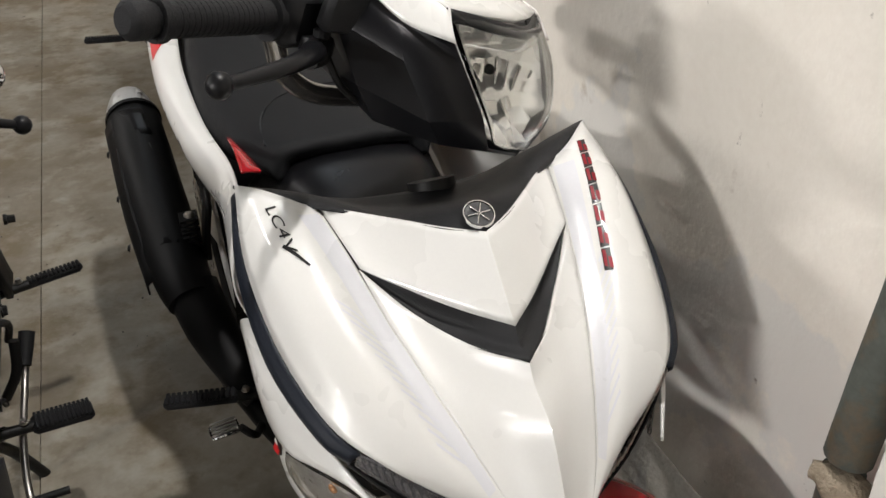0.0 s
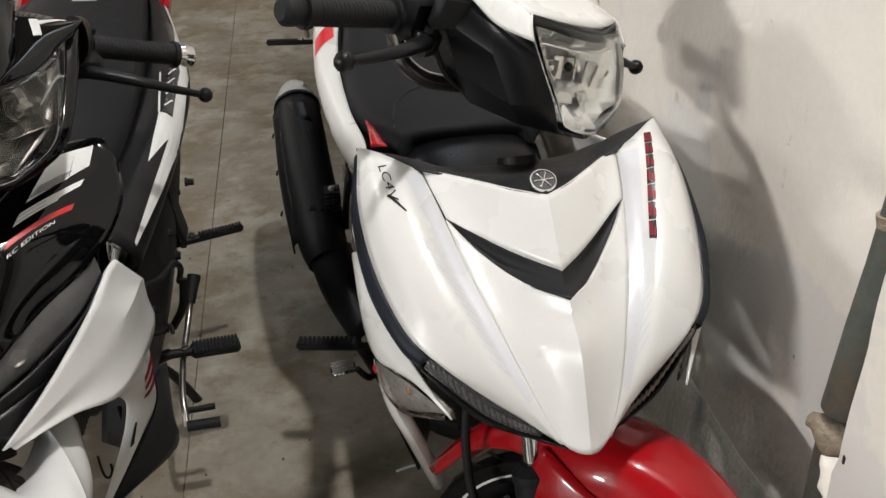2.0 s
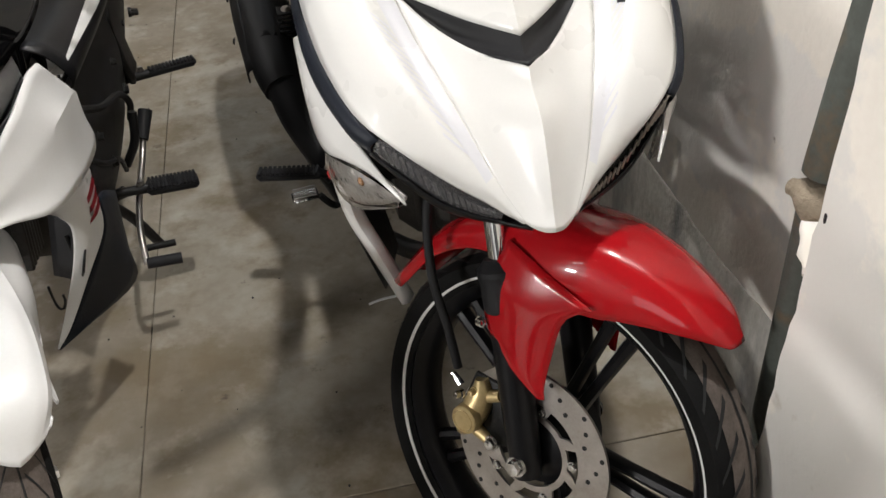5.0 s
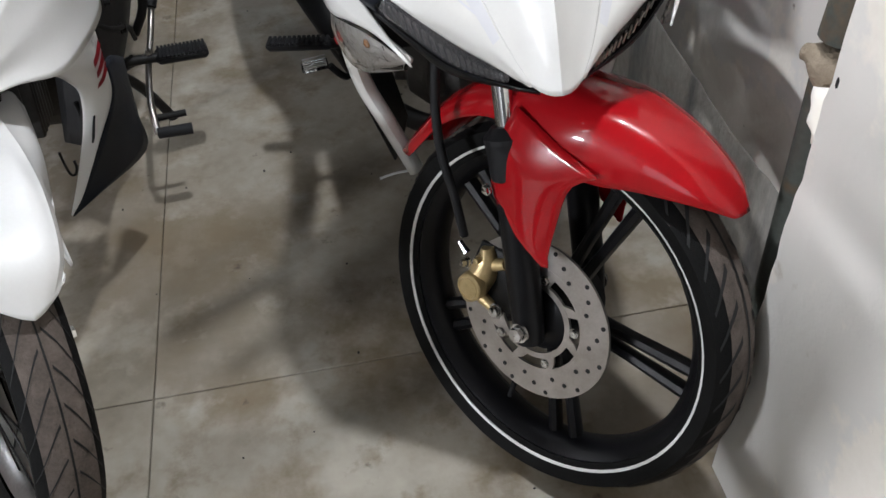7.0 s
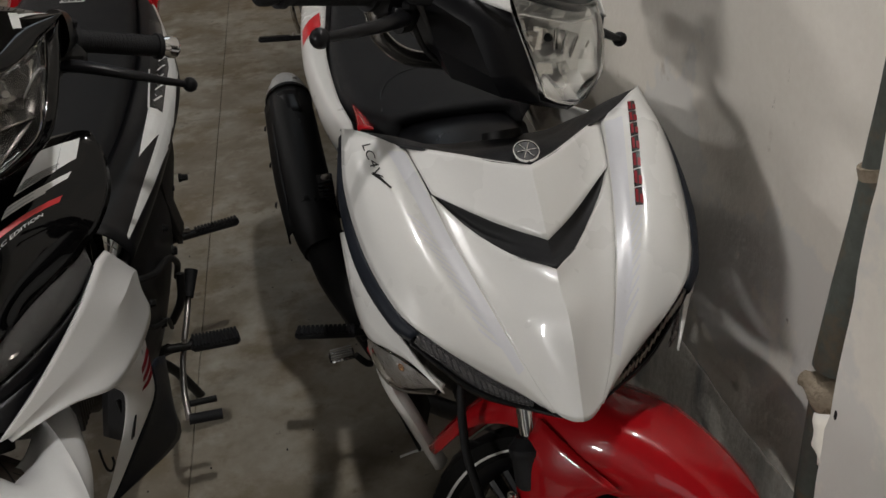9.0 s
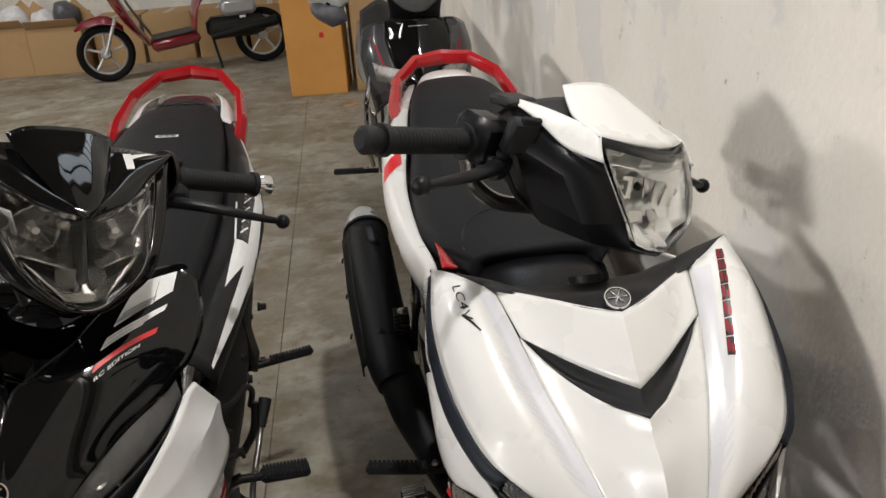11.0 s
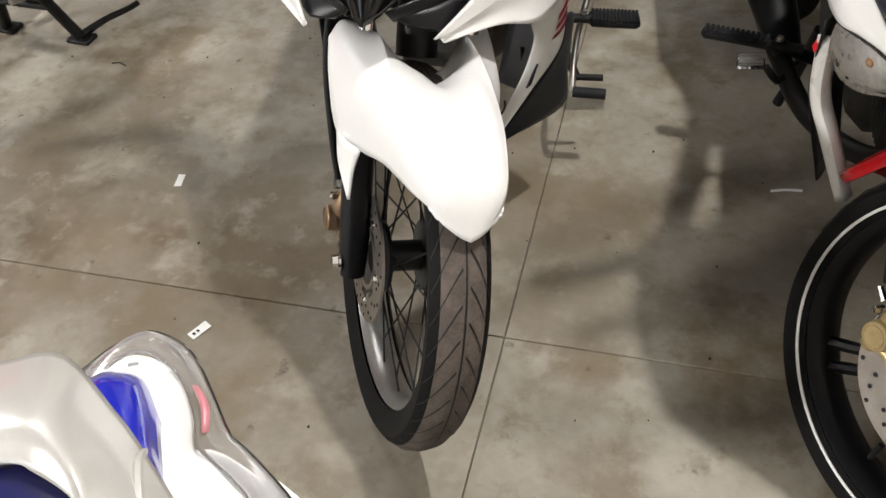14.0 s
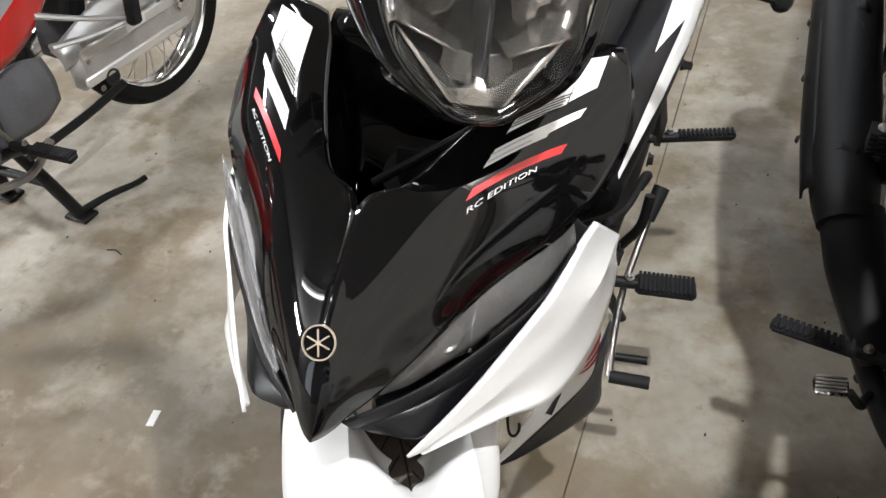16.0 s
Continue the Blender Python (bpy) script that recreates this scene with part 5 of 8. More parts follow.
for sgn in (1, -1):
    flip = (lambda s: s) if sgn > 0 else (lambda s: s.mirrored())
    flank = loft([[(0.084, -0.070, 0.565), (0.088, -0.105, 0.560), (0.088, -0.150, 0.550), (0.086, -0.205, 0.538)],
                  [(0.096, -0.066, 0.510), (0.101, -0.105, 0.506), (0.098, -0.145, 0.506), (0.090, -0.178, 0.507)],
                  [(0.097, -0.074, 0.456), (0.102, -0.110, 0.450), (0.100, -0.145, 0.450), (0.092, -0.178, 0.452)],
                  [(0.096, -0.120, 0.412), (0.099, -0.142, 0.408), (0.098, -0.162, 0.408), (0.092, -0.181, 0.410)],
                  [(0.092, -0.170, 0.390), (0.093, -0.175, 0.388), (0.092, -0.180, 0.388), (0.090, -0.186, 0.390)]], 10, 14)
    part("mudguard_flank", flip(flank), RED, white, "red flank of the mudguard over the fork", 0.003, WT)
    part("mudguard_bolt", flip(bolt((0.104, -0.075, 0.45), 0.006, 0.006, (1, 0, 0))), CHROME, white, "", 0, WT)
# --- exhaust, pegs, engine, rear wheel ---
muffler = part("muffler", tube([(-0.262, 0.720, 0.400), (-0.272, 0.780, 0.425), (-0.284, 0.950, 0.468), (-0.292, 1.150, 0.512), (-0.294, 1.270, 0.538)], [0.046, 0.054, 0.060, 0.061, 0.058], 20, 24, 0.92), MUFF, white, "matt black exhaust silencer")
part("heat_shield", loft([[(-0.318, 0.760, 0.440), (-0.335, 0.765, 0.425), (-0.336, 0.770, 0.400)], [(-0.335, 0.960, 0.505), (-0.352, 0.965, 0.478), (-0.350, 0.970, 0.440)], [(-0.340, 1.230, 0.566), (-0.358, 1.235, 0.538), (-0.354, 1.240, 0.500)]], 8, 14), MUFF, muffler, "black plastic heat shield", 0.004)
part("end_cap", tube([(-0.294, 1.270, 0.538), (-0.295, 1.300, 0.545), (-0.295, 1.345, 0.555), (-0.295, 1.362, 0.559)], [0.058, 0.054, 0.040, 0.024], 18, 10), ALLOY, muffler, "bright tapered end cap")
part("shoulder_ring", tube([(-0.2935, 1.262, 0.536), (-0.294, 1.272, 0.5385)], 0.0605, 24, 2), MUFF, muffler)
for y0, y1, lift in ((0.80, 0.93, 0.000), (0.97, 1.10, 0.004), (1.13, 1.22, 0.006)):
    z0, z1 = 0.476 + 0.245 * (y0 - 0.80), 0.476 + 0.245 * (y1 - 0.80)
    part("shield_panel", loft([[(-0.262, y0, z0 + 0.006), (-0.288 - lift, y0 + 0.004, z0 + 0.008), (-0.312 - lift, y0 + 0.01, z0 - 0.004)], [(-0.272, y1, z1 + 0.006), (-0.296 - lift, y1 + 0.004, z1 + 0.008), (-0.320 - lift, y1 + 0.01, z1 - 0.004)]], 6, 4), SATIN, muffler, "raised rib of the silencer's cover", 0.005)
part("end_flute", tube([(-0.270, 1.285, 0.590), (-0.276, 1.345, 0.583)], [0.007, 0.004], 8, 2), ALLOY, muffler)
part("end_flute", tube([(-0.312, 1.285, 0.588), (-0.306, 1.345, 0.581)], [0.007, 0.004], 8, 2), ALLOY, muffler)
for k in range(3):
    part("shield_bolt", bolt((-0.352 - 0.003 * k, 0.86 + 0.14 * k, 0.455 + 0.035 * k), 0.006, 0.004, (-1, 0, 0.3)), DARK, muffler)
part("pipe_cover", tube([(-0.258, 0.745, 0.410), (-0.240, 0.670, 0.362), (-0.212, 0.600, 0.312), (-0.190, 0.550, 0.276)], [0.050, 0.047, 0.038, 0.026], 16, 16, 0.85), MUFF, white, "black cover over the exhaust pipe")
part("exhaust_pipe", tube([(-0.262, 0.730, 0.402), (-0.245, 0.660, 0.345), (-0.205, 0.560, 0.270), (-0.140, 0.440, 0.215), (-0.05, 0.300, 0.25), (0, 0.26, 0.36)], [0.034, 0.030, 0.020, 0.019, 0.019, 0.019], 14, 34), IRON, white, "black exhaust pipe")
engine_block(white, 0.50, 0.33)
cheek_mark = box((0.003, 0.012, 0.030), (-0.2160, 0.100, 0.592), 0.001, (20, 8, 20))
part("side_reflector", cheek_mark, STICKER_R, white, "small red reflector on the leg shield")
rear_disc = part("rear_disc", lathe([(-0.192, 0.110), (-0.188, 0.110), (-0.188, 0.070), (-0.192, 0.070)], (0, 1.20, 0.281), 48, closed=True), STEEL, white, "drilled rear brake disc")
for k in range(18):
    part("drilling", drilling((-0.1926, 1.20 + (0.100, 0.090, 0.080)[k % 3] * math.cos(0.349 * k), 0.281 + (0.100, 0.090, 0.080)[k % 3] * math.sin(0.349 * k)), 0.004), DARK, rear_disc)
foot_peg(white, (-0.215, 0.548, 0.300), (-0.350, 0.578, 0.300))
foot_peg(white, (0.215, 0.548, 0.300), (0.350, 0.578, 0.300))
part("peg_bar", tube([(-0.20, 0.548, 0.297), (-0.12, 0.56, 0.26), (0.12, 0.56, 0.26), (0.20, 0.548, 0.297)], 0.012, 10, 14), IRON, white, "black peg bar")
pedal = part("brake_pedal", tube([(-0.235, 0.452, 0.312), (-0.215, 0.455, 0.285), (-0.200, 0.500, 0.255), (-0.160, 0.580, 0.250)], 0.007, 8, 14), IRON, white, "black rear brake pedal")
pad = box((0.050, 0.029, 0.010), (-0.262, 0.450, 0.318), 0.004, (14, 0, 8))
pad_ob = part("pedal_pad", pad, CHROME, pedal, "chequered bright pedal pad")
for k in range(5):
    part("ridge", box((0.044, 0.003, 0.003), (-0.262, 0.439 + 0.0055 * k, 0.3225 + 0.0015 * k), 0.001, (14, 0, 8)), STEEL, pad_ob)
hanger = part("passenger_peg_hanger", loft([[(-0.205, 0.77, 0.56), (-0.215, 0.78, 0.50), (-0.220, 0.80, 0.43)], [(-0.20, 0.83, 0.57), (-0.21, 0.85, 0.51), (-0.220, 0.86, 0.44)]], 10, 4), IRON, white, "black peg hanger", 0.010)
part("folded_peg", box((0.026, 0.026, 0.100), (-0.236, 0.815, 0.49), 0.009, (14, 0, 0)), STEEL, hanger, "folded serrated passenger peg")
for k in range(9):
    part("serration", box((0.034, 0.005, 0.028), (-0.238, 0.825 - 0.0027 * k, 0.445 + 0.0106 * k), 0.001, (104, 0, 0)), GRIP, hanger)
spoke_wheel(white, (-0.13, 1.20, 0.281), None, 0.28, 0.04, 0.224)
part("rear_mudguard", lathe([(-0.055, 0.300), (-0.045, 0.318), (0, 0.324), (0.045, 0.318), (0.055, 0.300)], (-0.12, 1.20, 0.281), 20, radians(150), radians(-10)), MATT, white, "black rear mudguard", 0.003)
part("number_plate_bracket", box((0.18, 0.012, 0.16), (0, 1.66, 0.58), 0.004, (-25, 0, 0)), MATT, white, "black plate bracket behind the rear wheel")
part("tail_support", tube([(0, 1.35, 0.66), (0, 1.55, 0.68), (0, 1.65, 0.63)], 0.03, 10, 8), MATT, white)
part("centre_stand", tube([(-0.12, 0.70, 0.24), (-0.14, 0.74, 0.10), (-0.16, 0.76, 0.012)], 0.012, 10, 6), IRON, white, "black stand leg")
part("centre_stand", tube([(0.12, 0.70, 0.24), (0.14, 0.74, 0.10), (0.16, 0.76, 0.012)], 0.012, 10, 6), IRON, white, "black stand leg")


# ---- black motorcycle ----
BLACK_POSE = pose(-0.192, 0, 0, 0, 3.85, 1.7)
black = thing("motorcycle", BLACK_POSE, "black underbone motorcycle with white wings and striped stickers, on its stand", "motorcycle", "row of motorcycles")
KT = steering(29, 0.28)
half = loft([[(0, -0.083, 0.680), (0.008, -0.078, 0.683), (0.015, -0.071, 0.686), (0.020, -0.064, 0.688), (0.023, -0.058, 0.690)],
             [(0, -0.071, 0.735), (0.022, -0.062, 0.736), (0.034, -0.052, 0.732), (0.044, -0.041, 0.724), (0.051, -0.032, 0.712)],
             [(0, -0.039, 0.771), (0.028, -0.030, 0.772), (0.048, -0.018, 0.768), (0.068, -0.006, 0.757), (0.082, 0.000, 0.743)],
             [(0, 0.008, 0.814), (0.036, 0.018, 0.814), (0.066, 0.032, 0.812), (0.098, 0.052, 0.796), (0.125, 0.075, 0.768)],
             [(0.003, 0.071, 0.850), (0.050, 0.076, 0.851), (0.092, 0.090, 0.849), (0.136, 0.114, 0.830), (0.174, 0.138, 0.790)],
             [(0.036, 0.094, 0.859), (0.068, 0.104, 0.863), (0.108, 0.119, 0.862), (0.153, 0.141, 0.843), (0.190, 0.163, 0.803)],
             [(0.056, 0.130, 0.870), (0.084, 0.136, 0.872), (0.124, 0.150, 0.872), (0.170, 0.170, 0.852), (0.205, 0.190, 0.812)],
             [(0.082, 0.192, 0.884), (0.110, 0.205, 0.888), (0.148, 0.220, 0.888), (0.188, 0.236, 0.873), (0.219, 0.250, 0.836)],
             [(0.106, 0.260, 0.895), (0.128, 0.273, 0.899), (0.158, 0.284, 0.901), (0.190, 0.292, 0.892), (0.214, 0.293, 0.870)],
             [(0.128, 0.309, 0.899), (0.145, 0.314, 0.903), (0.164, 0.316, 0.906), (0.182, 0.316, 0.908), (0.197, 0.314, 0.907)]], 20, 48)
nose = half.both().welded().smoothed(45)
nose_skin = Skin(nose)
part("nose_cowl", nose, GLOSS_BLACK, black, "glossy black nose cowl rising into two striped ears", 0.003)
for sgn in (1, -1):
    flip = (lambda s: s) if sgn > 0 else (lambda s: s.mirrored())
    skin = nose_skin
    # stickers: a block with thin lines, a stepped bar, a red bar and a line of small letters
    put = lambda name, quads, mat, label="", lift=0.0010, n=5: part(name, sticker(skin, [[(sgn * x, y) for x, y in q] for q in quads], (0, 0, 1), (1, 0, 0), (0, 1, 0), lift, n), mat, black, label)
    put("sticker", [((0.111, 0.173), (0.156, 0.230), (0.160, 0.290), (0.131, 0.272)), ((0.157, 0.233), (0.179, 0.266), (0.182, 0.304), (0.160, 0.290))], STICKER_W, "white block sticker")
    for k in range(5):
        x, y = 0.0118 * k / 5, 0.0060 * k
        put("pinstripe", [((0.1115 + x, 0.1800 + y), (0.1120 + x, 0.1788 + y), (0.1500 + x, 0.2208 + y), (0.1495 + x, 0.2220 + y))], STICKER_K, "", 0.0014, 3)
    put("sticker", [((0.1005, 0.130), (0.106, 0.153), (0.150, 0.207), (0.147, 0.188)), ((0.1475, 0.192), (0.150, 0.207), (0.1745, 0.240), (0.171, 0.226))], STICKER_W, "white stepped bar sticker")
    for k in range(2):
        put("pinstripe", [((0.1030, 0.1380 + 0.007 * k), (0.1035, 0.1370 + 0.007 * k), (0.1350, 0.1760 + 0.007 * k), (0.1345, 0.1770 + 0.007 * k))], GREY_PANEL, "", 0.0014, 3)
    put("sticker", [((0.0935, 0.099), (0.097, 0.111), (0.166, 0.196), (0.163, 0.184))], STICKER_R, "red bar sticker")
    if sgn > 0:
        part("lettering", lettering("RC EDITION", skin, (0.0960, 0.0905), (0.0091, 0.0117), (-0.0026, 0.0031), 0.0011, 0.25), STICKER_W, black, "small white italic lettering")
    else:
        part("lettering", lettering("RC EDITION", skin, (-0.1590, 0.1690), (0.0091, -0.0117), (0.0026, 0.0031), 0.0011, 0.25), STICKER_W, black, "small white italic lettering")
    wall = loft([[(0.003, 0.072, 0.849), (0.006, 0.088, 0.825), (0.012, 0.100, 0.800)],
                 [(0.036, 0.095, 0.858), (0.034, 0.108, 0.828), (0.030, 0.122, 0.792)],
                 [(0.056, 0.131, 0.869), (0.053, 0.142, 0.830), (0.044, 0.152, 0.785)],
                 [(0.082, 0.193, 0.883), (0.078, 0.204, 0.830), (0.060, 0.215, 0.765)],
                 [(0.106, 0.261, 0.894), (0.100, 0.270, 0.830), (0.085, 0.275, 0.740)],
                 [(0.128, 0.309, 0.898), (0.125, 0.315, 0.830), (0.115, 0.320, 0.720)]], 8, 14)
    part("scoop_wall", flip(wall), GLOSS_BLACK, black, "", 0.003)
    # headlamp-like smoked indicator between nose and wing
    lens = loft([[(0.192, 0.148, 0.804), (0.195, 0.150, 0.787), (0.196, 0.154, 0.770)],
                 [(0.152, 0.100, 0.793), (0.165, 0.101, 0.768), (0.172, 0.106, 0.742)],
                 [(0.112, 0.045, 0.773), (0.122, 0.041, 0.744), (0.127, 0.046, 0.715)],
                 [(0.072, -0.008, 0.743), (0.078, -0.014, 0.720), (0.081, -0.008, 0.700)],
                 [(0.050, -0.038, 0.716), (0.053, -0.038, 0.708), (0.055, -0.035, 0.701)]], 8, 18)
    ind = part("indicator", shifted(flip(lens), -sgn * 0.006, 0.011, -0.004), LENS_BACK, black, "smoked indicator behind a long lens", 0.002)
    part("lens", flip(lens), SMOKED_CLEAR, ind, "long smoked lens", 0.002, shadow=False)
    part("reflector_bowl", ball((sgn * 0.096, 0.044, 0.722), 0.012, (0.9, 1.6, 0.40)), STEEL, ind, "bright reflector bowl round the bulb")
    part("bulb", ball((sgn * 0.098, 0.041, 0.728), 0.0045), MIRROR, ind)
    trim = loft([[(0.190, 0.157, 0.772), (0.188, 0.164, 0.757), (0.182, 0.178, 0.745)],
                 [(0.170, 0.109, 0.741), (0.172, 0.110, 0.720), (0.160, 0.130, 0.700)],
                 [(0.125, 0.049, 0.714), (0.125, 0.045, 0.690), (0.115, 0.070, 0.672)],
                 [(0.080, -0.005, 0.699), (0.080, -0.010, 0.680), (0.070, 0.010, 0.662)],
                 [(0.022, -0.058, 0.690), (0.030, -0.050, 0.675), (0.028, -0.020, 0.660)]], 8, 16)
    part("lower_cowl", flip(trim), SATIN, black, "black lower cowl", 0.003)
    filler = loft([[(0.188, 0.162, 0.760), (0.190, 0.190, 0.700), (0.150, 0.200, 0.640)],
                   [(0.172, 0.108, 0.724), (0.176, 0.125, 0.670), (0.115, 0.130, 0.630)],
                   [(0.126, 0.044, 0.694), (0.134, 0.055, 0.652), (0.075, 0.080, 0.630)],
                   [(0.081, -0.010, 0.684), (0.094, -0.025, 0.652), (0.050, 0.040, 0.640)],
                   [(0.026, -0.054, 0.684), (0.050, -0.040, 0.660), (0.030, 0.000, 0.650)]], 8, 14)
    part("cowl_underside", flip(filler), SATIN, black, "black underside of the nose", 0.003)
    # white wing: a long blade with a crease
    upper, fold, under = ([(0.204, 0.205, 0.766), (0.196, 0.165, 0.768), (0.180, 0.108, 0.744), (0.152, 0.055, 0.712), (0.122, 0.000, 0.684), (0.087, -0.057, 0.658)],
                          [(0.223, 0.300, 0.672), (0.222, 0.270, 0.684), (0.217, 0.182, 0.696), (0.187, 0.106, 0.678), (0.146, 0.030, 0.667), (0.094, -0.048, 0.656)],
                          [(0.225, 0.345, 0.575), (0.226, 0.310, 0.565), (0.220, 0.190, 0.588), (0.197, 0.095, 0.604), (0.154, 0.030, 0.634), (0.097, -0.041, 0.647)])
    mids = [tuple(0.5 * (a + b) for a, b in zip(u, w)) for u, w in zip(fold, under)]
    wing = loft([[u, w] for u, w in zip(upper, fold)], 6, 26).join(loft([[w, (m[0] - 0.003, m[1] + 0.003, m[2] - 0.003), q] for w, m, q in zip(fold, mids, under)], 8, 26))
    part("white_wing", flip(wing), WHITE, black, "white blade-shaped leg shield wing", 0.004, None, 16)
    if sgn > 0:
        leg = loft([[(0.186, 0.098, 0.600), (0.205, 0.140, 0.592), (0.223, 0.250, 0.572)],
                    [(0.180, 0.175, 0.540), (0.202, 0.195, 0.535), (0.224, 0.245, 0.522)],
                    [(0.178, 0.228, 0.480), (0.198, 0.236, 0.474), (0.218, 0.254, 0.456)],
                    [(0.162, 0.242, 0.406), (0.172, 0.241, 0.393), (0.181, 0.243, 0.380)],
                    [(0.128, 0.236, 0.310), (0.130, 0.234, 0.297), (0.132, 0.233, 0.284)],
                    [(0.104, 0.222, 0.252), (0.105, 0.221, 0.251), (0.106, 0.220, 0.250)]], 8, 24)
        part("leg_panel", flip(leg), WHITE, black, "white lower leg shield", 0.003)
        fin = loft([[(0.225, 0.248, 0.520), (0.229, 0.290, 0.505), (0.229, 0.372, 0.450)],
                    [(0.219, 0.256, 0.455), (0.225, 0.310, 0.420), (0.228, 0.368, 0.340)],
                    [(0.182, 0.245, 0.379), (0.203, 0.298, 0.330), (0.227, 0.358, 0.265)],
                    [(0.133, 0.235, 0.283), (0.142, 0.243, 0.274), (0.152, 0.252, 0.265)],
                    [(0.106, 0.222, 0.249), (0.107, 0.222, 0.248), (0.108, 0.222, 0.247)]], 8, 18)
        part("belly_fin", flip(fin), NAVY, black, "dusty dark belly fin", 0.004)
        skin2 = Skin(flip(leg))
        for k in range(3):
            y, z = 0.212 + 0.009 * k, 0.545 - 0.024 * k
            bar = sticker(skin2, [[(a - 0.235, c - 0.58) for a, c in ((y, z), (y + 0.004, z - 0.014), (0.247, 0.551 - 0.018 * k), (0.243, 0.563 - 0.018 * k))]], (0.32, 0.235, 0.580), (0, 1, 0), (0, 0, 1), 0.0016, 6)
            if bar.v:
                part("red_bar", bar, STICKER_D, black, "dark red barred sticker")
        part("hose_hook", tube([(0.118, 0.232, 0.375), (0.121, 0.228, 0.350), (0.125, 0.226, 0.334), (0.132, 0.226, 0.332), (0.137, 0.228, 0.344), (0.136, 0.231, 0.356)], 0.0022, 8, 20), IRON, black, "black wire hook")
    liner = loft([[(0.212, 0.320, 0.620), (0.190, 0.330, 0.640), (0.140, 0.350, 0.660)], [(0.212, 0.300, 0.540), (0.190, 0.320, 0.520), (0.130, 0.350, 0.500)], [(0.180, 0.225, 0.400), (0.160, 0.260, 0.360), (0.110, 0.320, 0.330)]], 8, 12)
    part("leg_liner", flip(liner), MATT, black, "", 0.003)
    # side of the body to the tail
    body = loft([[(0.150, 0.360, 0.720), (0.184, 0.365, 0.700), (0.208, 0.375, 0.650), (0.165, 0.390, 0.600)],
                 [(0.150, 0.620, 0.715), (0.203, 0.610, 0.708), (0.234, 0.610, 0.655), (0.185, 0.620, 0.590)],
                 [(0.165, 0.860, 0.720), (0.226, 0.850, 0.724), (0.254, 0.850, 0.668), (0.210, 0.860, 0.600)],
                 [(0.170, 1.120, 0.740), (0.238, 1.110, 0.745), (0.264, 1.110, 0.698), (0.220, 1.120, 0.640)],
                 [(0.155, 1.450, 0.765), (0.195, 1.445, 0.762), (0.215, 1.440, 0.730), (0.190, 1.450, 0.680)],
                 [(0.110, 1.850, 0.785), (0.130, 1.845, 0.783), (0.142, 1.840, 0.765), (0.130, 1.850, 0.720)]], 14, 34)
    part("side_panel", flip(body), SATIN, black, "black side panel below the seat", 0.003)
    skin3 = Skin(flip(body))
    lay = lambda quads, mat, label="", lift=0.0026, n=16: part("sticker", sticker(skin3, [[(sgn * x, y) for x, y in q] for q in quads], (0, 0, 1), (1, 0, 0), (0, 1, 0), lift, n), mat, black, label)
    lay([[(0.2020, 0.400), (0.2045, 0.395), (0.231, 0.600), (0.219, 0.600)], [(0.219, 0.600), (0.231, 0.600), (0.252, 0.805), (0.236, 0.777)],
         [(0.207, 0.654), (0.236, 0.777), (0.240, 0.864), (0.214, 0.863)], [(0.236, 0.777), (0.252, 0.805), (0.260, 0.950), (0.240, 0.864)],
         [(0.240, 0.864), (0.260, 0.950), (0.263, 1.100), (0.2465, 1.080)], [(0.2465, 1.080), (0.263, 1.100), (0.226, 1.400), (0.214, 1.400)],
         [(0.212, 0.863), (0.2165, 0.863), (0.2065, 1.070), (0.2025, 1.070)], [(0.214, 1.400), (0.226, 1.400), (0.170, 1.700), (0.155, 1.700)]], STICKER_W, "white forked flash along the side panel")
    lay([[(0.2168, 0.866), (0.2395, 0.868), (0.2462, 1.080), (0.2068, 1.070)], [(0.2068, 1.070), (0.2462, 1.080), (0.2135, 1.400), (0.186, 1.400)]], STICKER_K, "black sticker with pale outlined marks", 0.0034)
    for k in range(5):
        y = 0.895 + 0.052 * k
        lay([[(0.2225, y), (0.2250, y - 0.004), (0.2390, y + 0.030), (0.2370, y + 0.034)], [(0.2370, y + 0.004), (0.2385, y), (0.2260, y + 0.028), (0.2240, y + 0.030)]], STICKER_W, "", 0.0042, 4)
    cover = loft([[(0.165, 0.400, 0.610), (0.185, 0.400, 0.500), (0.175, 0.400, 0.350)],
                  [(0.185, 0.620, 0.600), (0.205, 0.620, 0.460), (0.190, 0.620, 0.310)],
                  [(0.205, 0.860, 0.610), (0.222, 0.860, 0.490), (0.205, 0.860, 0.350)],
                  [(0.215, 1.100, 0.640), (0.225, 1.100, 0.540), (0.210, 1.100, 0.430)]], 8, 16)
    lower = part("frame_cover", flip(cover), MATT, black, "black frame cover above the engine", 0.006)
    for k, (y, z, r) in enumerate(((0.47, 0.50, 0.010), (0.55, 0.40, 0.012), (0.72, 0.52, 0.009), (0.80, 0.42, 0.014), (0.95, 0.50, 0.010))):
        part("cover_bolt", flip(bolt((0.206 + 0.012 * (y > 0.7), y, z), r * 0.7, 0.010, (1, 0, 0))), IRON, lower)
    part("wiring_hose", flip(tube([(0.195, 0.420, 0.58), (0.212, 0.540, 0.52), (0.222, 0.680, 0.47), (0.226, 0.780, 0.40), (0.215, 0.820, 0.34)], 0.007, 8, 18)), GRIP, lower)
    part("wiring_hose", flip(tube([(0.190, 0.400, 0.50), (0.205, 0.480, 0.44), (0.212, 0.590, 0.38), (0.205, 0.680, 0.30)], 0.005, 8, 16)), GRIP, lower)
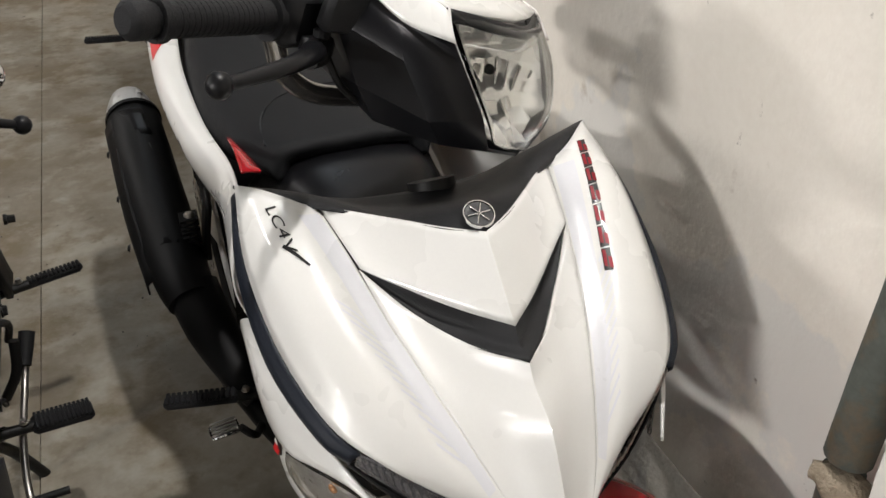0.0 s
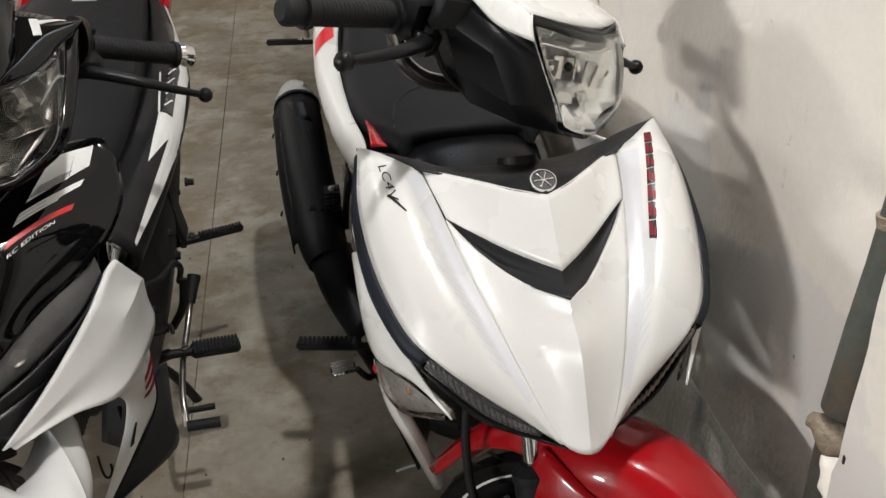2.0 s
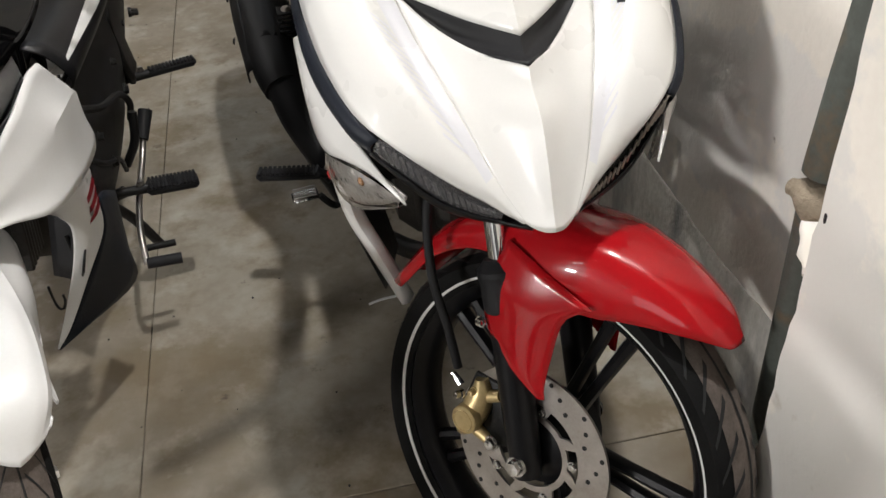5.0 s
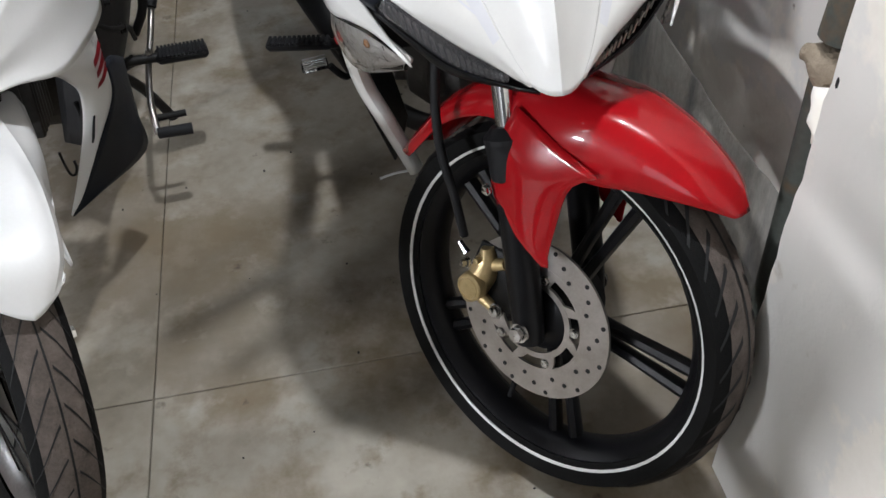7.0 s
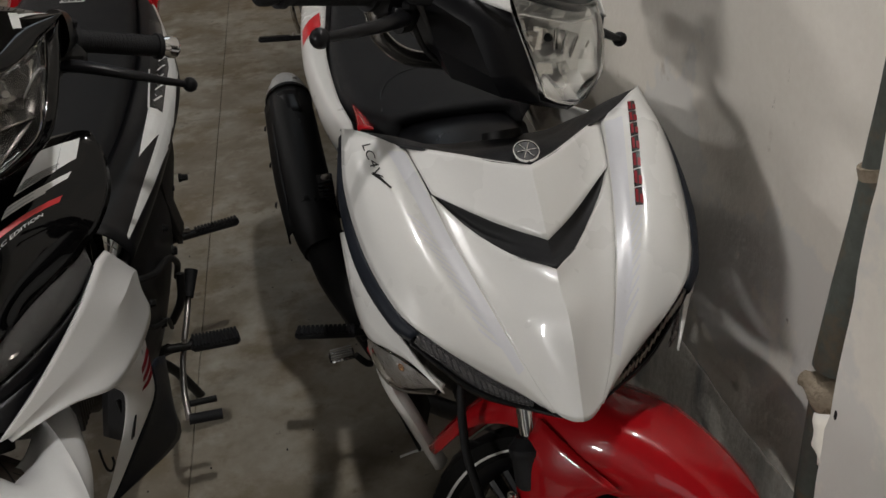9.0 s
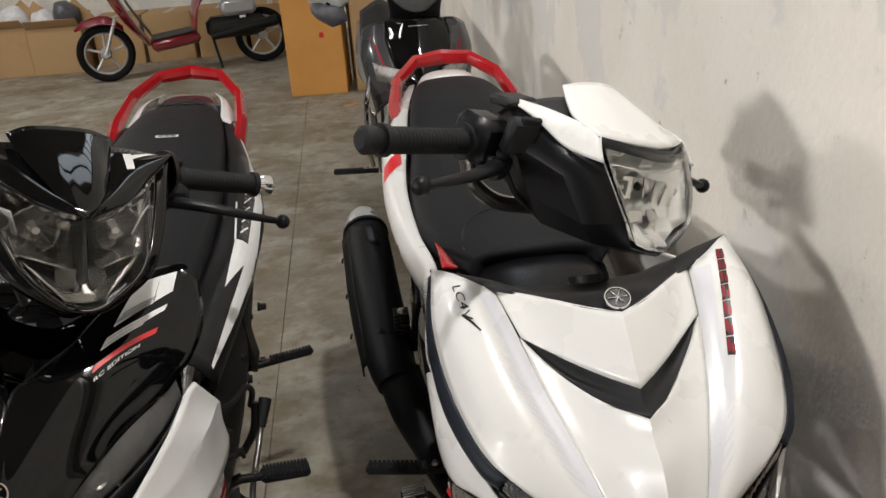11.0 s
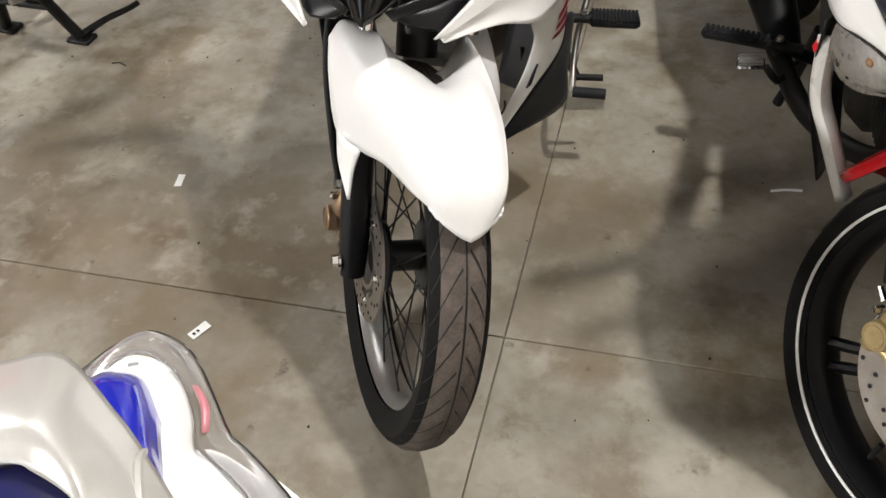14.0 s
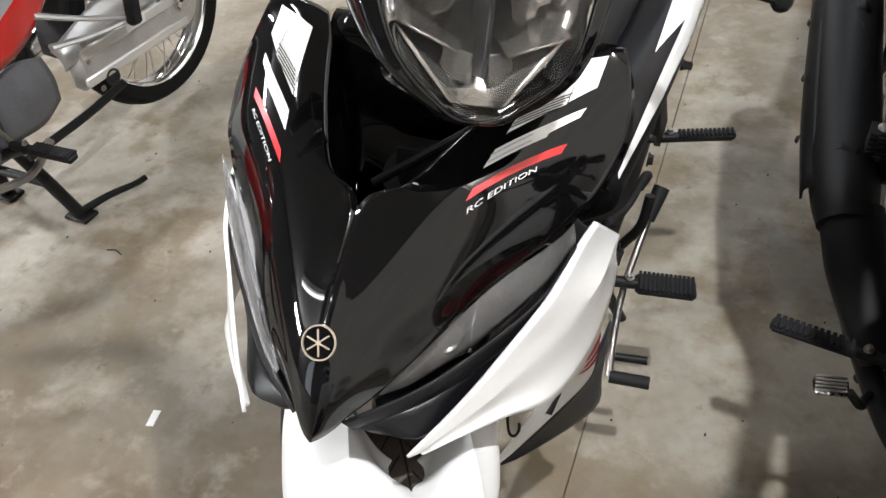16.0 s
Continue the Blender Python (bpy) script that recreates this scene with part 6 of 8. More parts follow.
part("scoop_floor", loft([[(-0.015, 0.100, 0.801), (0, 0.076, 0.842), (0.015, 0.100, 0.801)], [(-0.044, 0.150, 0.786), (0, 0.140, 0.776), (0.044, 0.150, 0.786)], [(-0.068, 0.215, 0.782), (0, 0.215, 0.765), (0.068, 0.215, 0.782)], [(-0.100, 0.268, 0.835), (0, 0.262, 0.825), (0.100, 0.268, 0.835)], [(-0.120, 0.290, 0.890), (0, 0.285, 0.888), (0.120, 0.290, 0.890)],
                          [(-0.128, 0.350, 0.880), (0, 0.350, 0.880), (0.128, 0.350, 0.880)], [(-0.14, 0.42, 0.74), (0, 0.42, 0.74), (0.14, 0.42, 0.74)], [(-0.13, 0.40, 0.52), (0, 0.40, 0.52), (0.13, 0.40, 0.52)]], 12, 26), GLOSS_BLACK, black, "dark scoop below the steering head", 0.003)
part("neck_cover", ball((0, 0.262, 0.842), 0.062, (1.15, 0.55, 0.80), 20), GLOSS_BLACK, black, "rounded gloss black cover of the steering neck")
part("horn", lathe([(-0.02, 0.001), (-0.02, 0.030), (0.0, 0.034), (0.012, 0.030), (0.015, 0.001)], (0, 0, 0), 20).moved(pose(0.012, 0.185, 0.790, 0, 60, 90)), IRON, black, "dark round horn in the scoop")
part("crossbar", tube([(-0.02, 0.15, 0.805), (0.05, 0.19, 0.845), (0.10, 0.23, 0.868)], 0.005, 8, 8), IRON, black)
emblem(black, nose_skin.drop((0, -0.0385, 1.0), (0, 0, -1), 0.0006), (0, -0.72, 0.68), 0.0165, CREAM, GLOSS_BLACK)
# --- steering: headlight, screen, bar ---
lens = loft([[(-0.112, 0.200, 1.096), (-0.055, 0.128, 1.076), (0, 0.098, 1.064), (0.055, 0.128, 1.076), (0.112, 0.200, 1.096)],
             [(-0.096, 0.142, 1.050), (-0.050, 0.090, 1.030), (0, 0.076, 1.020), (0.050, 0.090, 1.030), (0.096, 0.142, 1.050)],
             [(-0.073, 0.090, 1.002), (-0.040, 0.070, 0.988), (0, 0.064, 0.983), (0.040, 0.070, 0.988), (0.073, 0.090, 1.002)],
             [(-0.026, 0.070, 0.963), (-0.013, 0.068, 0.958), (0, 0.067, 0.956), (0.013, 0.068, 0.958), (0.026, 0.070, 0.963)]], 18, 16)
back = loft([[(-0.108, 0.212, 1.090), (-0.055, 0.190, 1.072), (0, 0.175, 1.060), (0.055, 0.190, 1.072), (0.108, 0.212, 1.090)],
             [(-0.094, 0.175, 1.050), (-0.05, 0.185, 1.036), (0, 0.170, 1.026), (0.05, 0.185, 1.036), (0.094, 0.175, 1.050)],
             [(-0.076, 0.125, 1.012), (-0.04, 0.140, 1.002), (0, 0.140, 0.998), (0.04, 0.140, 1.002), (0.076, 0.125, 1.012)],
             [(-0.024, 0.080, 0.966), (-0.012, 0.084, 0.962), (0, 0.086, 0.960), (0.012, 0.084, 0.962), (0.024, 0.080, 0.966)]], 16, 12)
headlight = part("headlight", back, DARK_CHROME, black, "wide clear headlight with twin reflectors in a dark housing", 0.003, KT)
part("lens", lens, CLEAR, headlight, "clear bulging lens", 0.002, shadow=False)
for sgn in (1, -1):
    dish = lathe([(-0.002, 0.006), (0.000, 0.010), (0.006, 0.020), (0.015, 0.028), (0.024, 0.033)], (0, 0, 0), 10)
    cup = part("reflector", dish.moved(pose(sgn * 0.050, 0.165, 1.036, 0, 0, -90 + sgn * 8)), DARK_CHROME, headlight, "faceted reflector cup", 0.002, None, 5)
    part("bulb", tube([(sgn * 0.050, 0.166, 1.036), (sgn * 0.049, 0.146, 1.035)], [0.008, 0.005], 10, 3), MIRROR, headlight, "bright bulb cap")
    part("shelf", box((0.062, 0.045, 0.003), (sgn * 0.044, 0.130, 1.008), 0.001, (0, -sgn * 14, sgn * 16)), DARK_CHROME, headlight)
    part("side_fin", box((0.003, 0.050, 0.036), (sgn * 0.088, 0.165, 1.046), 0.001, (0, sgn * 20, -sgn * 30)), MIRROR, headlight)
    part("lower_facet", box((0.026, 0.004, 0.026), (sgn * 0.020, 0.108, 0.985), 0.001, (-30, 0, sgn * 24)), DARK_CHROME, headlight)
part("centre_rib", box((0.004, 0.060, 0.080), (0, 0.128, 1.010), 0.001, (-28, 0, 0)), SATIN, headlight)
screen = loft([[(0, 0.100, 1.070), (0.012, 0.106, 1.073), (0.022, 0.112, 1.076)],
               [(0, 0.150, 1.098), (0.025, 0.155, 1.100), (0.042, 0.170, 1.094)],
               [(0, 0.210, 1.122), (0.034, 0.214, 1.122), (0.058, 0.225, 1.110)],
               [(0, 0.276, 1.140), (0.040, 0.274, 1.138), (0.068, 0.264, 1.130)]], 8, 14).both()
part("screen", screen, GLOSS_BLACK, black, "small dark glossy fly screen", 0.003, KT)
for sgn in (1, -1):
    flip = (lambda s: s) if sgn > 0 else (lambda s: s.mirrored())
    brow = loft([[(0.000, 0.097, 1.068), (0.056, 0.130, 1.079), (0.114, 0.203, 1.099)],
                 [(0.018, 0.112, 1.082), (0.062, 0.155, 1.096), (0.130, 0.212, 1.112)],
                 [(0.040, 0.170, 1.092), (0.080, 0.200, 1.110), (0.146, 0.235, 1.120)],
                 [(0.060, 0.262, 1.118), (0.100, 0.275, 1.112), (0.165, 0.290, 1.098)]], 10, 14)
    part("brow_cowl", flip(brow), GLOSS_BLACK, black, "glossy black brow over the headlight", 0.003, KT)
    cheek = loft([[(0.114, 0.203, 1.098), (0.098, 0.144, 1.050), (0.075, 0.091, 1.001), (0.027, 0.072, 0.960), (0, 0.068, 0.953)],
                  [(0.132, 0.214, 1.108), (0.116, 0.150, 1.046), (0.089, 0.100, 0.990), (0.034, 0.084, 0.950), (0, 0.080, 0.944)],
                  [(0.150, 0.250, 1.110), (0.130, 0.200, 1.040), (0.098, 0.160, 0.980), (0.045, 0.140, 0.945), (0, 0.130, 0.938)],
                  [(0.170, 0.300, 1.085), (0.140, 0.280, 1.030), (0.105, 0.260, 0.985), (0.050, 0.240, 0.955), (0, 0.230, 0.950)]], 18, 18)
    if sgn > 0:
        part("sticker", sticker(Skin(brow), [((0.070, 0.188), (0.080, 0.186), (0.092, 0.248), (0.080, 0.246)), ((0.084, 0.236), (0.088, 0.222), (0.132, 0.250), (0.128, 0.262))], (0, 0, 1.3), (1, 0, 0), (0, 1, 0), 0.0012, 4), STICKER_W, black, "white angled sticker", 0, KT)
    part("headlight_cowl", flip(cheek), GLOSS_BLACK, black, "glossy black headlight cowl", 0.003, KT)
    arm = loft([[(0.146, 0.235, 1.118), (0.150, 0.215, 1.085), (0.150, 0.250, 1.050), (0.146, 0.300, 1.060), (0.146, 0.305, 1.100)],
                [(0.175, 0.290, 1.100), (0.175, 0.278, 1.070), (0.175, 0.300, 1.045), (0.175, 0.340, 1.050), (0.175, 0.345, 1.090)],
                [(0.200, 0.340, 1.068), (0.200, 0.335, 1.055), (0.200, 0.345, 1.030), (0.200, 0.385, 1.030), (0.200, 0.385, 1.062)]], 20, 10, True, True)
    hs = part("switch_housing", flip(arm), SATIN, black, "black switch housing", 0, KT)
    part("rocker", flip(box((0.020, 0.010, 0.014), (0.180, 0.300, 1.086), 0.003, (10, 0, 30))), GRIP, hs)
    part("perch", flip(box((0.056, 0.054, 0.036), (0.182, 0.330, 1.030), 0.010)), IRON, hs)
    lever(black, (sgn * 0.172, 0.312, 1.022), (sgn * 0.349, 0.256, 1.008), KT)
    grip(black, (sgn * 0.204, 0.364, 1.044), (sgn * 0.345, 0.366, 1.036), KT, CHROME, 0.0170)
    part("cable", flip(tube([(0.165, 0.300, 1.015), (0.120, 0.270, 0.985), (0.070, 0.235, 0.960), (0.04, 0.22, 0.90)], 0.006, 8, 18)), IRON, black, "", 0, KT)
part("steering_stem", tube([(0, 0.04, 0.560), (0, 0.12, 0.700), (0, 0.20, 0.820)], 0.030, 14, 6), IRON, black, "", 0, KT)
# --- front wheel, fork, mudguard ---
KC = (0, -0.104, 0.294)
spoke_wheel(black, KC, KT, 0.294, 0.041, 0.234, TYRE_WORN, 0.055, 28, IRON, SATIN)
brake_disc(black, KC, KT, -1, 0.10)
fork(black, KT, -0.100, 0.281, 0.076, 0.70)
caliper(black, KT, (-0.078, -0.020, 0.300), -1, BRONZE, "dull bronze single-piston brake caliper")
part("fork_bridge", box((0.19, 0.05, 0.03), (0, 0.105, 0.640), 0.008, (-26, 0, 0)), IRON, black, "", 0, KT)
part("brake_hose", tube([(-0.085, 0.140, 0.720), (-0.112, 0.120, 0.620), (-0.118, 0.080, 0.520), (-0.105, 0.030, 0.420), (-0.090, 0.010, 0.350)], 0.006, 10, 26), GRIP, black, "black brake hose", 0, KT)
ROWS = [[(0, -0.300, 0.536), (0.012, -0.295, 0.539), (0.024, -0.288, 0.544), (0.036, -0.279, 0.550), (0.044, -0.266, 0.557)],
        [(0, -0.264, 0.586), (0.030, -0.262, 0.587), (0.046, -0.256, 0.584), (0.055, -0.243, 0.570), (0.060, -0.226, 0.548)],
        [(0, -0.192, 0.611), (0.040, -0.190, 0.613), (0.060, -0.182, 0.604), (0.072, -0.170, 0.574), (0.078, -0.150, 0.526)],
        [(0, -0.112, 0.613), (0.040, -0.110, 0.619), (0.067, -0.106, 0.608), (0.085, -0.100, 0.566), (0.092, -0.088, 0.492)],
        [(0, -0.066, 0.588), (0.026, -0.060, 0.606), (0.066, -0.040, 0.612), (0.104, -0.036, 0.570), (0.116, -0.030, 0.480)],
        [(0, -0.050, 0.578), (0.026, -0.036, 0.582), (0.064, 0.020, 0.606), (0.106, 0.032, 0.588), (0.124, 0.030, 0.530)],
        [(0, -0.028, 0.573), (0.030, 0.000, 0.574), (0.066, 0.062, 0.584), (0.104, 0.074, 0.592), (0.122, 0.070, 0.566)]]
guard = loft([r[:3] for r in ROWS], 16, 44).both().welded().join(loft([r[2:] for r in ROWS], 10, 44).both())
part("front_mudguard", guard, WHITE, black, "white sporty front mudguard", 0.003, KT)
for sgn in (1, -1):
    flip = (lambda s: s) if sgn > 0 else (lambda s: s.mirrored())
    tip = 0.115 if sgn > 0 else 0.103
    prong = loft([[(0.116, -0.030, 0.482), (0.108, -0.060, 0.486), (0.094, -0.086, 0.492)],
                  [(0.113, -0.055, 0.445), (0.108, -0.070, 0.443), (0.099, -0.088, 0.450)],
                  [(tip, -0.096, 0.413), (tip - 0.001, -0.098, 0.411), (tip - 0.002, -0.100, 0.412)]], 6, 8)
    part("mudguard_flank", flip(prong), WHITE, black, "white prong of the mudguard over the fork", 0.003, KT)
part("speedometer_cable", tube([(0.060, -0.080, 0.300), (0.095, 0.030, 0.450), (0.10, 0.12, 0.62)], 0.004, 8, 12), IRON, black, "", 0, KT)
# --- seat, rail, engine, pegs ---
seat = loft([[(-0.075, 0.420, 0.690), (-0.065, 0.425, 0.720), (0, 0.420, 0.732), (0.065, 0.425, 0.720), (0.075, 0.420, 0.690)],
             [(-0.150, 0.600, 0.695), (-0.120, 0.600, 0.740), (0, 0.600, 0.752), (0.120, 0.600, 0.740), (0.150, 0.600, 0.695)],
             [(-0.172, 0.900, 0.705), (-0.140, 0.900, 0.752), (0, 0.900, 0.762), (0.140, 0.900, 0.752), (0.172, 0.900, 0.705)],
             [(-0.170, 1.200, 0.730), (-0.140, 1.200, 0.780), (0, 1.200, 0.790), (0.140, 1.200, 0.780), (0.170, 1.200, 0.730)],
             [(-0.150, 1.500, 0.755), (-0.125, 1.500, 0.800), (0, 1.500, 0.808), (0.125, 1.500, 0.800), (0.150, 1.500, 0.755)],
             [(-0.125, 1.750, 0.765), (-0.100, 1.750, 0.805), (0, 1.750, 0.812), (0.100, 1.750, 0.805), (0.125, 1.750, 0.765)],
             [(-0.080, 1.900, 0.765), (-0.060, 1.895, 0.790), (0, 1.895, 0.796), (0.060, 1.895, 0.790), (0.080, 1.900, 0.765)]], 24, 40)
part("seat", seat, VINYL, black, "long black vinyl seat", 0.02)
tag = sticker(Skin(seat), [((-0.030, -0.010), (0.030, -0.010), (0.030, 0.010), (-0.030, 0.010))], (0, 1.46, 0.95), (1, 0, 0), (0, 1, 0), 0.0015, 2)
part("seat_tag", tag, STICKER_W, black, "small white tag on the seat")
part("seat_tag_print", sticker(Skin(seat), [((-0.022 + 0.016 * k, -0.004), (-0.010 + 0.016 * k, -0.004), (-0.010 + 0.016 * k, 0.005), (-0.022 + 0.016 * k, 0.005)) for k in range(3)], (0, 1.46, 0.95), (1, 0, 0), (0, 1, 0), 0.0022, 1), STICKER_K, black)
part("tail_cap", loft([[(-0.120, 1.800, 0.760), (-0.08, 1.840, 0.800), (0, 1.860, 0.808), (0.08, 1.840, 0.800), (0.120, 1.800, 0.760)],
                       [(-0.110, 1.920, 0.765), (-0.07, 1.950, 0.805), (0, 1.960, 0.812), (0.07, 1.950, 0.805), (0.110, 1.920, 0.765)],
                       [(-0.070, 2.020, 0.750), (-0.05, 2.030, 0.780), (0, 2.035, 0.785), (0.05, 2.030, 0.780), (0.070, 2.020, 0.750)]], 14, 10), GREY_PAINT, black, "dark grey tail cap", 0.003)
for sgn in (1, -1):
    tail = loft([[(0.120, 1.690, 0.790), (0.150, 1.690, 0.776), (0.165, 1.690, 0.750)], [(0.112, 1.850, 0.812), (0.134, 1.850, 0.800), (0.146, 1.850, 0.770)], [(0.080, 2.000, 0.806), (0.100, 2.000, 0.796), (0.108, 1.990, 0.770)]], 8, 10)
    part("tail_flash", tail if sgn > 0 else tail.mirrored(), WHITE, black, "white flash beside the tail", 0.003)
rail = [(-0.172, 1.520, 0.735), (-0.178, 1.690, 0.780), (-0.160, 1.880, 0.822), (-0.096, 2.030, 0.854), (0.004, 2.060, 0.864), (0.102, 2.030, 0.854), (0.166, 1.880, 0.820), (0.182, 1.690, 0.778), (0.176, 1.520, 0.733)]
grab_rail(black, rail, [0.021, 0.019, 0.016, 0.016, 0.018, 0.016, 0.016, 0.019, 0.021], "red painted grab rail")
part("tank_hump", loft([[(-0.08, 0.340, 0.600), (-0.06, 0.340, 0.660), (0, 0.340, 0.675), (0.06, 0.340, 0.660), (0.08, 0.340, 0.600)], [(-0.13, 0.500, 0.650), (-0.09, 0.500, 0.710), (0, 0.500, 0.725), (0.09, 0.500, 0.710), (0.13, 0.500, 0.650)]], 14, 8), SATIN, black, "", 0.004)
engine_block(black, 0.62, 0.33)
foot_peg(black, (0.238, 0.624, 0.290), (0.345, 0.640, 0.288), 0.056)
foot_peg(black, (-0.238, 0.624, 0.290), (-0.345, 0.640, 0.288), 0.056)
part("peg_bar", tube([(-0.20, 0.622, 0.286), (-0.12, 0.64, 0.25), (0.12, 0.64, 0.25), (0.20, 0.622, 0.286)], 0.012, 10, 14), IRON, black)
foot_peg(black, (0.250, 0.925, 0.392), (0.362, 0.955, 0.400), 0.026)
part("peg_hanger", loft([[(0.215, 0.83, 0.56), (0.225, 0.85, 0.46), (0.232, 0.90, 0.38)], [(0.212, 0.92, 0.58), (0.225, 0.94, 0.47), (0.235, 0.96, 0.40)]], 10, 4), IRON, black, "black passenger peg hanger", 0.012)
part("hanger_bolt", bolt((0.238, 0.98, 0.51), 0.008, 0.020, (1, 0, 0)), IRON, black)
shift = part("gear_lever", tube([(0.235, 0.470, 0.215), (0.228, 0.520, 0.250), (0.225, 0.620, 0.265), (0.235, 0.720, 0.300), (0.245, 0.770, 0.350)], 0.0065, 10, 24), STEEL, black, "heel and toe gear lever")
part("toe_pad", tube([(0.235, 0.470, 0.215), (0.300, 0.475, 0.215)], 0.011, 12, 3), GRIP, shift)
part("toe_rod", tube([(0.225, 0.505, 0.225), (0.290, 0.510, 0.228)], 0.007, 10, 3), IRON, shift)
part("heel_pad", tube([(0.240, 0.745, 0.330), (0.252, 0.790, 0.372)], [0.012, 0.015], 12, 4), GRIP, shift)
part("kick_lever", tube([(0.205, 0.700, 0.30), (0.232, 0.690, 0.36), (0.238, 0.700, 0.42)], 0.009, 10, 10), IRON, black, "black kick lever")
part("side_stand", tube([(0.150, 0.700, 0.210), (0.185, 0.760, 0.120), (0.228, 0.800, 0.004)], 0.011, 10, 8), IRON, black, "black side stand on the ground")
part("hose_loop", tube([(0.150, 0.300, 0.420), (0.160, 0.290, 0.360), (0.175, 0.300, 0.340), (0.180, 0.320, 0.400)], 0.004, 8, 16), IRON, black)
spoke_wheel(black, (0, 1.24, 0.283), None, 0.28, 0.04, 0.224)
part("rear_mudguard", lathe([(-0.055, 0.300), (-0.045, 0.318), (0, 0.324), (0.045, 0.318), (0.055, 0.300)], (0, 1.24, 0.283), 20, radians(150), radians(-10)), MATT, black, "black rear mudguard", 0.003)
part("chain_case", box((0.035, 0.50, 0.08), (0.085, 1.02, 0.30), 0.015, (-3, 0, 0)), IRON, black, "black chain case")
part("silencer", tube([(-0.20, 0.85, 0.35), (-0.22, 1.05, 0.42), (-0.23, 1.45, 0.54)], [0.04, 0.055, 0.052], 16, 12), IRON, black, "black exhaust silencer")


# ---- red motorcycle, seen from its rear quarter ----
red = thing("motorcycle", pose(-1.526, 0, 0, 0, 0, -5), "bright red underbone motorcycle with silver chain case, on its centre stand", "motorcycle", "row of motorcycles")
RC = (0, 1.325, 0.315)
rw = spoke_wheel(red, RC, None, 0.285, 0.043, 0.232, TYRE, 0.070, 36)
part("rim_band", lathe([(-0.030, 0.236), (-0.033, 0.230), (-0.024, 0.220), (0, 0.214), (0.024, 0.220), (0.033, 0.230), (0.030, 0.236)], RC, 64), CHROME, rw, "polished chrome rim", 0.002)
part("hub_drum", lathe([(0.020, 0.001), (0.055, 0.030), (0.060, 0.075), (0.050, 0.088), (-0.050, 0.088), (-0.060, 0.075), (-0.055, 0.001)], RC, 36), ALLOY, rw, "cast drum brake hub")
case = part("chain_case", box((0.050, 0.42, 0.120), (0.098, 1.155, 0.308), 0.022, (-3, 0, 0)), ALLOY, red, "silver enclosed chain case")
part("case_rim", box((0.010, 0.39, 0.030), (0.123, 1.16, 0.345), 0.004, (-3, 0, 0)), SILVER, case)
part("case_rim", box((0.010, 0.39, 0.026), (0.123, 1.15, 0.275), 0.004, (-3, 0, 0)), SILVER, case)
part("rear_end", lathe([(0.075, 0.075), (0.122, 0.072), (0.126, 0.060), (0.126, 0.001)], (0, 1.33, 0.32), 28), ALLOY, case)
part("upper_case", loft([[(0.090, 0.92, 0.39), (0.115, 0.92, 0.37), (0.118, 0.92, 0.34)], [(0.090, 1.08, 0.43), (0.112, 1.08, 0.40), (0.120, 1.08, 0.36)], [(0.085, 1.25, 0.42), (0.108, 1.25, 0.40), (0.118, 1.25, 0.36)]], 8, 10), ALLOY, case, "", 0.004)
# closed shallow disc; near-black colour gives the hole's shade
part("inspection_hole", lathe([(0.1265, 0.024), (0.1300, 0.022), (0.1300, 0.018), (0.1255, 0.016), (0.1255, 0.0005)], (0, 1.035, 0.262), 24), DARK, case, "inspection hole, its dark inside painted near-black")
for y, z in ((0.985, 0.33), (1.00, 0.25), (1.26, 0.36), (1.30, 0.27), (0.99, 0.38)):
    part("case_screw", bolt((0.122, y, z), 0.006, 0.005, (1, 0, 0)), STEEL, case)
part("label", box((0.001, 0.07, 0.022), (0.1285, 1.16, 0.347), 0.0003, (-3, 0, 0)), STICKER_W, case, "small white label")
part("axle_adjuster", box((0.018, 0.060, 0.026), (0.135, 1.335, 0.345), 0.004, (-12, 0, 0)), CHROME, case)
part("axle_nut", bolt((0.128, 1.325, 0.317), 0.014, 0.016, (1, 0, 0)), CHROME, case)
